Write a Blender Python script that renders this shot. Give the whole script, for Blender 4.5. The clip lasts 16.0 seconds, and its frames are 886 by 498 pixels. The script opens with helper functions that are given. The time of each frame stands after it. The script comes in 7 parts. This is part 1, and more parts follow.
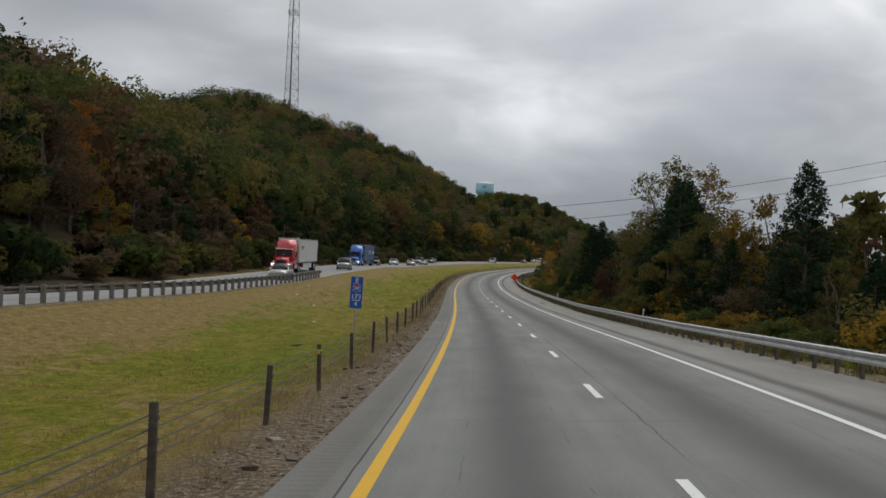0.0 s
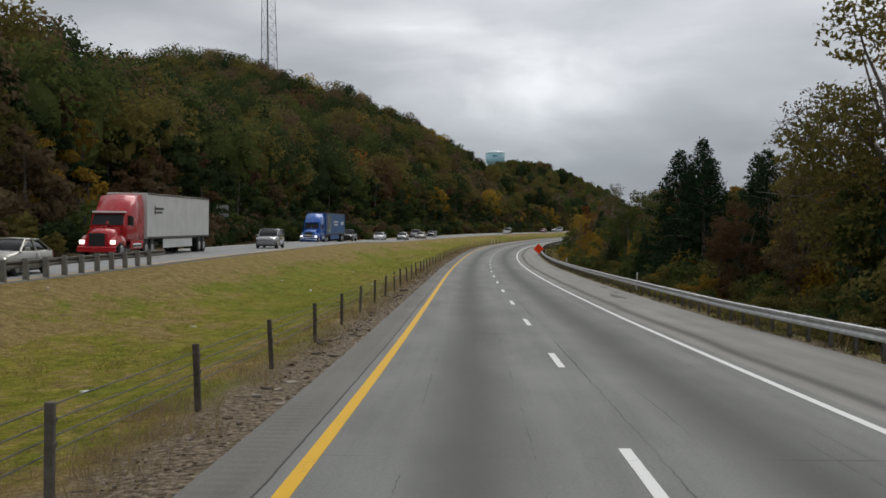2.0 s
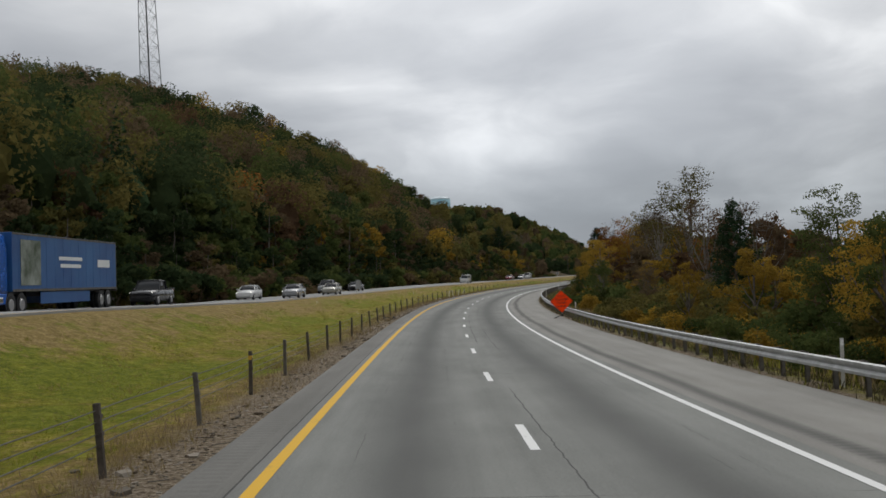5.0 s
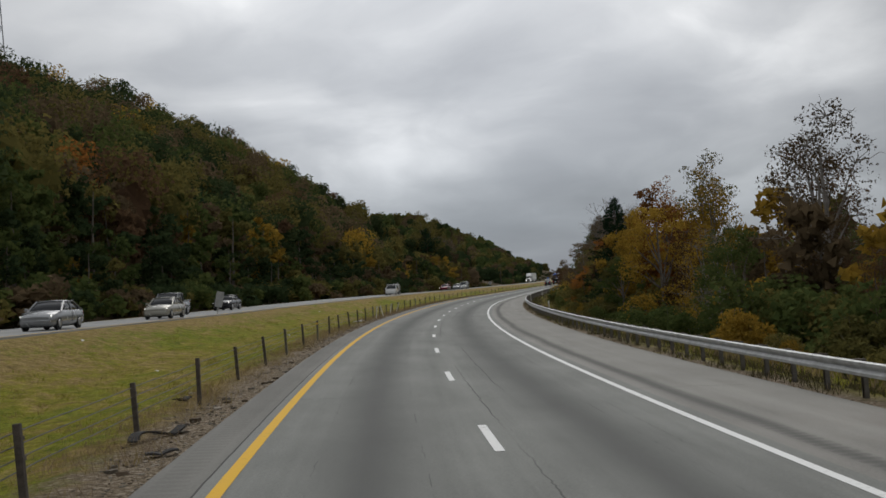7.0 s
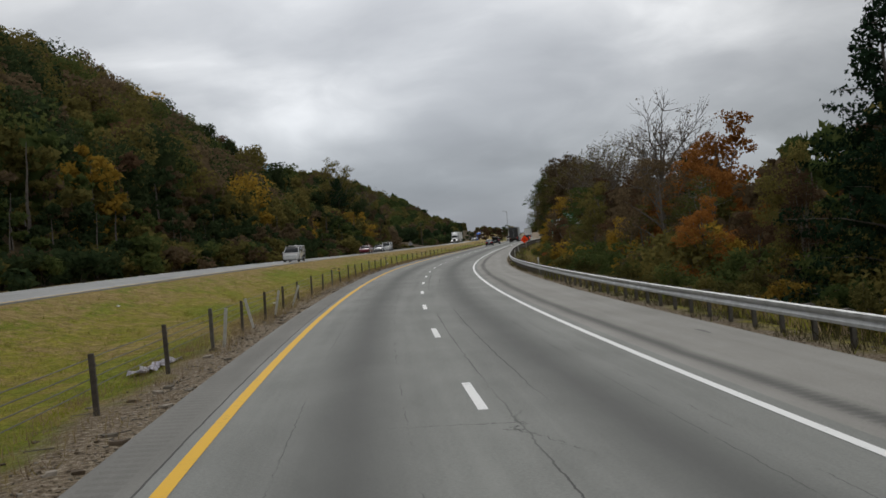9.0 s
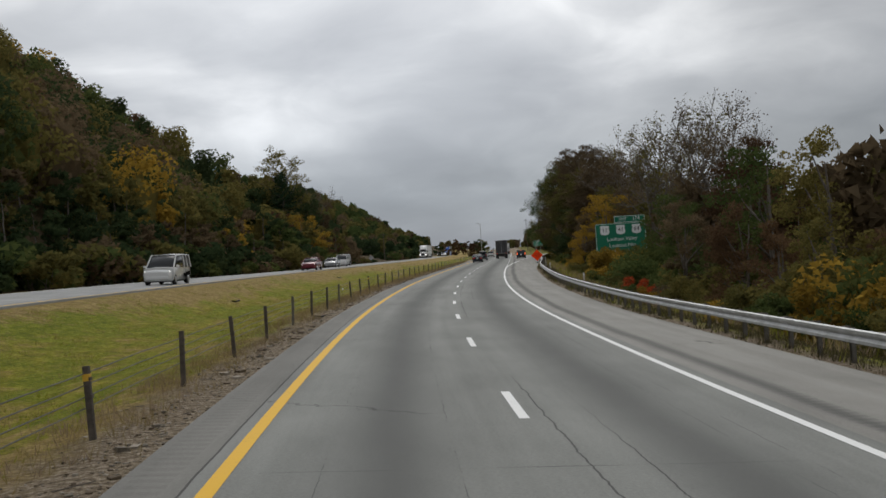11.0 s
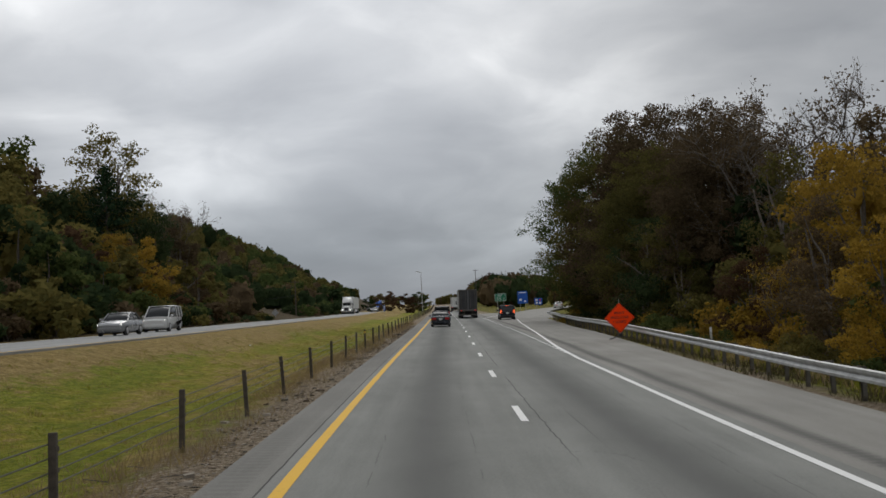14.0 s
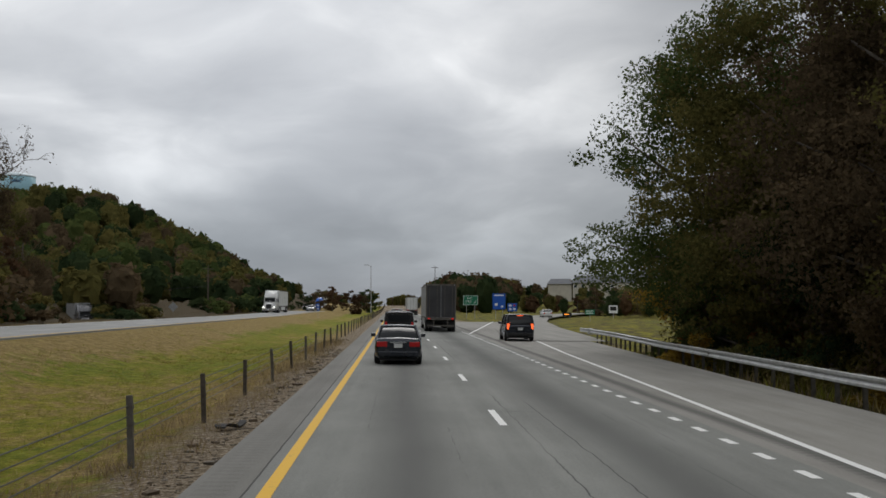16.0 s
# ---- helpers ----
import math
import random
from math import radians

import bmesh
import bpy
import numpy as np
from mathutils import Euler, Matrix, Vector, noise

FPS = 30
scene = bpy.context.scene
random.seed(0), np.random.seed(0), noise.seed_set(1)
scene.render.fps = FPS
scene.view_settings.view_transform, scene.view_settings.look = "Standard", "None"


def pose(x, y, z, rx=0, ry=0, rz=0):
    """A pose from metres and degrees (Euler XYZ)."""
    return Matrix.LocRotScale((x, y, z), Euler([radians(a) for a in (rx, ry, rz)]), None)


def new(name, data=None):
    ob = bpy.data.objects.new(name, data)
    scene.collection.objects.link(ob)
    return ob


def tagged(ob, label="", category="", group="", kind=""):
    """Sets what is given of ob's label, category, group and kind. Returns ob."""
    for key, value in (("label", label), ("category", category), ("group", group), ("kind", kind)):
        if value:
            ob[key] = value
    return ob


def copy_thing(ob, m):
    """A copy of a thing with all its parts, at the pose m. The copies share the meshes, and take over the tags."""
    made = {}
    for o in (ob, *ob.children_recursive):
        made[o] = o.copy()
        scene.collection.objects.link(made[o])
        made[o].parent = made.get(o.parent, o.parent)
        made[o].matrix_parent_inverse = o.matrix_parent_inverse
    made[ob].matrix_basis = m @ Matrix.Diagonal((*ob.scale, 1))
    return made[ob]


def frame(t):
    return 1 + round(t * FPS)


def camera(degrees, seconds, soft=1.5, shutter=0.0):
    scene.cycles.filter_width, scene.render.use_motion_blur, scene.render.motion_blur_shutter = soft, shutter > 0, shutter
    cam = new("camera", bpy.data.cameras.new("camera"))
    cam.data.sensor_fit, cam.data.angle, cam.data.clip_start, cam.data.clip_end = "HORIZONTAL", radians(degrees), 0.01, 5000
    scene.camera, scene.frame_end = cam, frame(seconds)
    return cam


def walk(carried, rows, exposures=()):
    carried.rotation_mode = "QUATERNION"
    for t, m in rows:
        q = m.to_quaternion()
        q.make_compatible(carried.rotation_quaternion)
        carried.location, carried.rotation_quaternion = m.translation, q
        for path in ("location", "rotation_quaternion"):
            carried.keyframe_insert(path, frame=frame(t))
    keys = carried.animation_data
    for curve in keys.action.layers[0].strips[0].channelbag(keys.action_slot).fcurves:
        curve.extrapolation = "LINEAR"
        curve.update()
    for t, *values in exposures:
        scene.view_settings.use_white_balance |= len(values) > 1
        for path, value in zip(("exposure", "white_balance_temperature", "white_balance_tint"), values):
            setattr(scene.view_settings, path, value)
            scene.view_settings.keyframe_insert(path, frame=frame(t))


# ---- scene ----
cam = camera(44.4, 16.0, soft=1.6, shutter=0.0)
# seconds, x, y, z, yaw, pitch, lean to the right
CAM_ROWS = [
    (0.0, -2.278, -0.028, 2.240, 3.00, 0.00, -2.16),
    (0.5, -2.338, 14.951, 1.800, 5.32, -0.71, -2.80),
    (1.0, -2.382, 30.018, 1.351, 2.76, -0.37, -1.41),
    (1.5, -2.482, 45.445, 0.942, 3.06, -0.72, -0.62),
    (2.0, -2.810, 60.671, 0.558, 3.74, -1.24, 0.52),
    (2.5, -3.226, 75.897, 0.165, 4.35, -1.84, 0.58),
    (3.0, -3.602, 91.346, -0.159, 4.08, -0.30, 2.57),
    (3.5, -4.037, 106.602, -0.467, 2.49, 0.27, 4.18),
    (4.0, -4.723, 121.634, -0.737, 1.79, 0.99, 3.51),
    (4.8, -5.84, 146.1, -1.07, 1.1, 1.5, 3.2),
    (5.6, -6.78, 170.6, -1.35, -0.3, 2.0, 3.4),
    (6.5, -7.530, 198.193, -1.592, -2.10, 2.30, 3.61),
    (7.0, -7.574, 213.560, -1.622, -3.61, 2.02, 4.52),
    (7.5, -7.555, 228.840, -1.614, -4.46, 1.59, 5.13),
    (8.0, -7.251, 244.486, -1.614, -5.20, 1.53, 4.34),
    (8.5, -6.775, 259.655, -1.607, -7.33, 1.29, 3.76),
    (9.0, -6.008, 275.066, -1.537, -8.30, -0.39, 5.41),
    (9.8, -4.28, 299.3, -1.54, -9.2, -0.2, 4.9),
    (10.6, -1.75, 323.5, -1.53, -10.2, 0.1, 4.3),
    (11.5, 1.959, 350.769, -1.501, -11.13, 0.37, 3.86),
    (12.0, 4.339, 365.455, -1.483, -11.73, 0.38, 4.21),
    (12.5, 7.038, 380.695, -1.517, -12.15, 0.31, 3.34),
    (13.0, 9.904, 395.887, -1.526, -12.58, 0.62, 2.75),
    (13.5, 13.142, 411.051, -1.520, -13.19, 0.78, 3.43),
    (14.0, 16.448, 425.978, -1.509, -14.45, 2.97, 2.78),
    (14.5, 20.081, 440.977, -1.485, -14.65, 2.86, 1.63),
    (15.0, 23.690, 455.714, -1.409, -16.16, 1.93, 1.21),
    (15.5, 27.321, 470.484, -1.333, -16.59, 2.13, 0.37),
    (16.0, 31.102, 485.253, -1.289, -16.89, 3.00, 0.17),
]

EXPOSURES = [(0.0, -0.2), (0.5, -0.05), (1.0, 0.0), (1.5, -0.07), (3.0, 0.05), (3.5, -0.06), (4.0, -0.07), (6.5, -0.22), (7.5, -0.25), (9.0, -0.12), (12.0, -0.06), (13.0, -0.05), (13.5, -0.08), (14.5, -0.32), (15.0, -0.25), (16.0, -0.18)]
walk(cam, [(t, pose(x, y, z, 90 + pitch, 0, yaw) @ pose(0, 0, 0, 0, 0, -lean)) for t, x, y, z, yaw, pitch, lean in CAM_ROWS], EXPOSURES)

# ---- world and light ----
SUN_ROT, SUN_EL = 0.35, 0.75
world = bpy.data.worlds.new("overcast_sky")
scene.world = world
world.use_nodes = True


class Nodes:
    """A short hand for building node trees."""

    def __init__(self, tree):
        self.tree = tree

    def add(self, kind, **inputs):
        node = self.tree.nodes.new(kind)
        for key, value in inputs.items():
            if key.startswith("p_"):
                continue
            self.set(node.inputs[key.replace("_", " ")], value)
        return node

    def set(self, socket, value):
        if isinstance(value, bpy.types.NodeSocket):
            self.tree.links.new(value, socket)
        else:
            socket.default_value = value

    def math(self, op, a, b=0.0, c=0.0, clamp=False):
        node = self.tree.nodes.new("ShaderNodeMath")
        node.operation, node.use_clamp = op, clamp
        for socket, value in zip(node.inputs, (a, b, c)):
            self.set(socket, value)
        return node.outputs[0]

    def noise(self, vector, scale, detail=4.0, rough=0.55, distort=0.0, color=False):
        node = self.tree.nodes.new("ShaderNodeTexNoise")
        self.set(node.inputs["Vector"], vector)
        node.inputs["Scale"].default_value, node.inputs["Detail"].default_value = scale, detail
        node.inputs["Roughness"].default_value, node.inputs["Distortion"].default_value = rough, distort
        return node.outputs["Color" if color else "Fac"]

    def ramp(self, fac, stops):
        node = self.tree.nodes.new("ShaderNodeValToRGB")
        self.set(node.inputs[0], fac)
        while len(node.color_ramp.elements) < len(stops):
            node.color_ramp.elements.new(0.5)
        for el, (pos, col) in zip(node.color_ramp.elements, stops):
            el.position, el.color = pos, (*((col,) * 3 if isinstance(col, float) else col), 1.0)
        return node.outputs[0]

    def mix(self, fac, a, b, mode="MIX"):
        node = self.tree.nodes.new("ShaderNodeMix")
        node.data_type, node.blend_type = "RGBA", mode
        self.set(node.inputs[0], fac)
        for socket, value in ((node.inputs[6], a), (node.inputs[7], b)):
            self.set(socket, (*value, 1.0) if isinstance(value, tuple) and len(value) == 3 else value)
        return node.outputs[2]

    def scale(self, vector, s):
        node = self.tree.nodes.new("ShaderNodeVectorMath")
        node.operation = "MULTIPLY"
        self.set(node.inputs[0], vector)
        node.inputs[1].default_value = s
        return node.outputs[0]


wn = Nodes(world.node_tree)
world.node_tree.nodes.clear()
sky = wn.add("ShaderNodeTexSky")
sky.sky_type, sky.sun_disc, sky.sun_elevation, sky.sun_rotation = "NISHITA", False, SUN_EL, SUN_ROT
tc = wn.add("ShaderNodeTexCoord")
sep = wn.add("ShaderNodeSeparateXYZ", Vector=tc.outputs["Generated"])
up = wn.math("MAXIMUM", sep.outputs["Z"], 0.0)
below = wn.math("ADD", up, 0.30)
flat = wn.add("ShaderNodeCombineXYZ", X=wn.math("DIVIDE", sep.outputs["X"], below), Y=wn.math("DIVIDE", sep.outputs["Y"], below), Z=0.0)
warp = wn.noise(flat.outputs[0], 1.3, 3.0, 0.5, 0.0, True)
bent = wn.tree.nodes.new("ShaderNodeVectorMath")
bent.operation = "MULTIPLY_ADD"
wn.set(bent.inputs[0], warp)
bent.inputs[1].default_value = (0.55, 0.55, 0.0)
wn.set(bent.inputs[2], flat.outputs[0])
big = wn.noise(bent.outputs[0], 1.05, 3.0, 0.45)
fine = wn.noise(bent.outputs[0], 3.4, 6.0, 0.52)
cloud = wn.math("ADD", wn.math("MULTIPLY", big, 0.74), wn.math("MULTIPLY", fine, 0.26))
deck = wn.ramp(cloud, [(0.36, (0.50, 0.515, 0.545)), (0.46, (0.66, 0.675, 0.70)), (0.54, (0.86, 0.87, 0.885)), (0.64, (1.28, 1.28, 1.275))])
low = wn.ramp(up, [(0.0, (0.40, 0.44, 0.49)), (0.05, (0.46, 0.495, 0.54)), (0.13, (0.72, 0.735, 0.76)), (0.24, (0.95, 0.95, 0.95)), (1.0, (1.25, 1.25, 1.25))])
clouds = wn.mix(1.0, deck, low, "MULTIPLY")
clouds = wn.mix(wn.math("MULTIPLY", wn.math("SUBTRACT", 0.07, up, clamp=True), 9.0, clamp=True), clouds, (0.31, 0.35, 0.41))
side = wn.add("ShaderNodeMapRange", Value=sep.outputs["X"])
side.interpolation_type = "SMOOTHSTEP"
for key, value in (("From Min", 0.08), ("From Max", 0.60), ("To Min", 1.0), ("To Max", 0.70)):
    side.inputs[key].default_value = value
clouds = wn.mix(1.0, clouds, wn.mix(side.outputs[0], (0.0, 0.0, 0.0), (0.995, 1.0, 1.005)), "MULTIPLY")
toward = wn.add("ShaderNodeVectorMath")
toward.operation = "DOT_PRODUCT"
wn.set(toward.inputs[0], tc.outputs["Generated"])
toward.inputs[1].default_value = (math.sin(0.15) * math.cos(0.42), math.cos(0.15) * math.cos(0.42), math.sin(0.42))
glow = wn.add("ShaderNodeMapRange", Value=toward.outputs["Value"])
glow.interpolation_type = "SMOOTHSTEP"
for key, value in (("From Min", 0.90), ("From Max", 1.0), ("To Min", 0.97), ("To Max", 1.35)):
    glow.inputs[key].default_value = value
clouds = wn.mix(1.0, clouds, glow.outputs[0], "MULTIPLY")
deep = wn.scale(sky.outputs[0], (0.07, 0.07, 0.07))
col = wn.mix(0.92, deep, clouds)
bg = wn.add("ShaderNodeBackground", Color=col, Strength=1.0)
wo = wn.add("ShaderNodeOutputWorld", Surface=bg.outputs[0])

sun = new("sun", bpy.data.lights.new("sun", "SUN"))
sun.data.energy, sun.data.angle, sun.data.color = 0.9, radians(35), (1.0, 0.97, 0.93)
sun.matrix_world = pose(0, 0, 60, 90 - math.degrees(SUN_EL), 0, 180 - math.degrees(SUN_ROT))

# ---- the line of the road ----
# curvature (1/km), grade (%) and bank (%) every 40 m from s = -20; l is the distance to the right of the lane line
KAP = [-0.721, -0.586, -0.377, -0.13, 0.322, 0.361, 0.766, 1.374, 1.221, 0.982, 1.21, 0.978, 0.299, -0.064, -0.1, 0.0, 0.0]
GRADE = [-2.173, -3.148, -2.843, -1.907, -1.312, -1.0, 0.005, 0.243, -0.017, 0.082, -0.161, 0.269, 0.463, 0.273, 0.137, 0.136, 0.1]
BANK = [-3.88, -4.02, 0.11, 3.7, 3.75, 4.33, 4.74, 5.05, 4.68, 5.23, 6.41, 5.33, 2.36, 0.82, 1.6, 1.45, 1.2]
NODE = np.arange(17) * 40.0 - 20.0
DS = 2.0
S = np.arange(-300.0, 3200.0, DS)


def summed(v):
    out = np.concatenate([[0.0], np.cumsum((v[1:] + v[:-1]) / 2 * DS)])
    return out - np.interp(0.0, S, out)


BEND = summed(np.interp(S, NODE, KAP) * 1e-3 * (S > -60))
RX, RY, RZ = summed(np.sin(BEND)), summed(np.cos(BEND)), summed(np.interp(S, NODE, GRADE) * 1e-2 * (S > -80))
CROSS = np.interp(S, NODE, BANK) * 1e-2


def road_xyz(s, l, h=0.0):
    """Points h metres over the plane of the carriageway, at s along it and l to the right of the lane line."""
    x, y, z, a, b = (np.interp(s, S, v) for v in (RX, RY, RZ, BEND, CROSS))
    return np.stack([x + l * np.cos(a), y - l * np.sin(a), z - np.clip(l, -9, 12) * b + h], -1)


def heading(s):
    return -math.degrees(np.interp(s, S, BEND))


def sl_of(x, y):
    """s and l of a place in the plan."""
    s = np.interp(y, RY, S)
    for _ in range(6):
        a = np.interp(s, S, BEND)
        dx, dy = x - np.interp(s, S, RX), y - np.interp(s, S, RY)
        s = s + dx * np.sin(a) + dy * np.cos(a)
    return s, dx * np.cos(a) - dy * np.sin(a)


# the other carriageway: its near edge (l, z) along s
OPP_S = [-300, 40, 70, 100, 130, 160, 200, 250, 300, 350, 400, 450, 500, 560, 640, 700, 800, 3200]
OPP_L = [-23, -21.2, -19.5, -18.4, -18.1, -17.9, -17.6, -17.5, -16.9, -16.4, -16.4, -16.8, -17.2, -17.7, -17.85, -18.8, -20, -20]
OPP_Z = [4.0, -0.6, -1.12, -1.32, -1.34, -1.41, -1.55, -2.22, -2.35, -2.32, -2.34, -2.40, -2.48, -2.52, -2.6, -2.5, -2.5, -2.5]
OPP_W = 7.9


def opp_l(s):
    return np.interp(s, OPP_S, OPP_L)


def opp_z(s):
    return np.interp(s, OPP_S, OPP_Z)


def opp_top(s, l):
    """Height of the other carriageway, which is banked too."""
    return opp_z(s) + 0.6 * np.interp(s, S, CROSS) * np.clip(opp_l(s) - l, 0, OPP_W)


# crest height of the wooded hill over the road, along s
HILL_S = [-300, 60, 200, 300, 350, 400, 430, 465, 500, 532, 560, 585, 620, 3200]
HILL_H = [15, 18, 25, 31, 37, 56, 73, 73, 66, 59, 48, 22, 2, 1]


def ground_z(s, l):
    """Height of the open ground; vectorised."""
    s, l = np.asarray(s, float), np.asarray(l, float)
    s, l = np.broadcast_arrays(s, l)
    x, y, zr, a, b = (np.interp(s, S, v) for v in (RX, RY, RZ, BEND, CROSS))
    wx, wy = x + l * np.cos(a), y - l * np.sin(a)
    lo, zo = opp_l(s), opp_z(s)
    plane = zr - np.clip(l, -9, 12) * b
    # median: from the barrier strip through a shallow swale up to the other carriageway
    k = np.clip((-5.2 - l) / (-5.2 - lo), 0, 1)
    left_edge = zr + 5.2 * b - 0.06
    swale = left_edge + (zo - 0.05 - left_edge) * k ** 1.5 - 0.55 * np.sin(np.pi * np.clip(k, 0, 1)) ** 1.4
    # beyond the other carriageway: ditch, then the hill
    d = lo - OPP_W - l
    crest = np.interp(s, HILL_S, HILL_H)
    rise = np.clip(d - np.interp(s, [430, 530, 560], [8.0, 20.5, 16.5]), 0, None) * np.interp(s, [430, 530], [1.0, 1.35])
    hill = crest * (1 - np.exp(-(rise * 0.95 / np.maximum(crest, 1)) ** 1.15))
    hill = np.where(rise > 190, hill * np.exp(-((rise - 190) / 260) ** 2), hill)
    far_left = zo + 0.6 * b * OPP_W - 0.06 - 0.5 * np.sin(np.pi * np.clip(d / 5.0, 0, 1)) + hill
    # right hand side falls away behind the guardrail
    verge = plane - 0.05 - np.interp(l, [8.2, 10, 14, 40, 200, 3000], [0, 0.35, 1.1, 2.2, 5.0, 8.0])
    flat_right = np.interp(s, [-300, 540, 640, 3200], [0, 0, 1, 1])
    verge = verge + flat_right * np.interp(l, [8.2, 14, 40, 200], [0, 0.9, 1.6, 4.0])
    z = np.where(l > 6.0, verge, plane - 0.07)
    z = np.where(l < -5.2, swale, z)
    z = np.where(l < lo, opp_top(s, l) - 0.07, z)
    z = np.where(l < lo - OPP_W, far_left, z)
    # the far round hill below the water tower
    z = z + 50 * np.exp(-(((wx - 8) / np.where(wx > 8, 78, 160)) ** 2 + ((wy - 1090) / 150) ** 2)) * (wy > 760)
    # low wooded rise behind the exit
    z = z + 13 * np.exp(-(((wx - 340) / 100) ** 2 + ((wy - 1120) / 170) ** 2)) * (wy > 700)
    # hollow with a side road below the other carriageway
    z = z - 3.5 * np.exp(-(((wx - 23) / 12) ** 2 + ((wy - 655) / 24) ** 2)) * (l < lo - OPP_W)
    z = z + 9 * np.exp(-(((wx - 255) / 80) ** 2 + ((wy - 905) / 75) ** 2))
    return z


def ground_at(s, l):
    p = road_xyz(s, l)
    return float(p[0]), float(p[1]), float(ground_z(s, l))


# ---- materials ----
def surface(name, rough=0.8, metal=0.0, spec=0.3):
    m = bpy.data.materials.new(name)
    m.use_nodes = True
    n = Nodes(m.node_tree)
    shader = m.node_tree.nodes["Principled BSDF"]
    shader.inputs["Roughness"].default_value, shader.inputs["Metallic"].default_value = rough, metal
    shader.inputs["Specular IOR Level"].default_value = spec
    return m, n, shader


def relief(n, shader, height, strength=0.4, dist=0.02):
    node = n.add("ShaderNodeBump", Height=height, Strength=strength, Distance=dist)
    n.set(shader.inputs["Normal"], node.outputs[0])


def worn(name, c1, c2, scale=6.0, rough=0.7, metal=0.0, bump=0.15, fine=60.0, spec=0.3):
    """A surface of two tones at two scales."""
    m, n, shader = surface(name, rough, metal, spec)
    pos = n.add("ShaderNodeTexCoord").outputs["Object"]
    a, b = n.noise(pos, scale, 5.0), n.noise(pos, fine, 3.0)
    fac = n.math("ADD", n.math("MULTIPLY", a, 0.7), n.math("MULTIPLY", b, 0.3))
    fac = n.ramp(fac, [(0.36, 0.0), (0.64, 1.0)])
    n.set(shader.inputs["Base Color"], n.mix(fac, c1, c2))
    if bump:
        relief(n, shader, b, bump, 0.01)
    return m


def plain(name, c, rough=0.5, metal=0.0, spec=0.4):
    """Paint, plastic or rubber, with a slight unevenness of its gloss."""
    m, n, shader = surface(name, rough, metal, spec)
    pos = n.add("ShaderNodeTexCoord").outputs["Object"]
    a = n.noise(pos, 3.0, 4.0)
    n.set(shader.inputs["Base Color"], n.mix(n.math("MULTIPLY", a, 0.25), c, tuple(v * 0.75 + 0.01 for v in c)))
    n.set(shader.inputs["Roughness"], n.math("ADD", n.math("MULTIPLY", a, 0.2), rough - 0.08, clamp=True))
    return m


def lamp_mat(name, c, strength):
    m, n, shader = surface(name, 0.3)
    shader.inputs["Base Color"].default_value = (*c, 1)
    shader.inputs["Emission Color"].default_value = (*c, 1)
    shader.inputs["Emission Strength"].default_value = strength
    return m


def foliage(name, c1, c2, c3, through_light=0.4):
    m = bpy.data.materials.new(name)
    m.use_nodes = True
    n = Nodes(m.node_tree)
    m.node_tree.nodes.clear()
    geo = n.add("ShaderNodeNewGeometry")
    info = n.add("ShaderNodeObjectInfo")
    patch = n.noise(geo.outputs["Position"], 0.16, 3.0)
    tuft = n.noise(geo.outputs["Position"], 1.5, 5.0, 0.7)
    fac = n.math("ADD", n.math("MULTIPLY", geo.outputs["Random Per Island"], 0.30), n.math("MULTIPLY", patch, 0.52))
    fac = n.math("ADD", fac, n.math("MULTIPLY", tuft, 0.36))
    fac = n.math("ADD", fac, n.math("MULTIPLY", n.math("SUBTRACT", info.outputs["Random"], 0.5), 0.35), clamp=True)
    c = n.ramp(fac, [(0.2, c1), (0.55, c2), (0.92, c3)])
    dif = n.add("ShaderNodeBsdfDiffuse", Color=c)
    tra = n.add("ShaderNodeBsdfTranslucent", Color=c)
    mixed = n.add("ShaderNodeMixShader", Fac=through_light)
    n.tree.links.new(dif.outputs[0], mixed.inputs[1])
    n.tree.links.new(tra.outputs[0], mixed.inputs[2])
    n.add("ShaderNodeOutputMaterial", Surface=mixed.outputs[0])
    return m


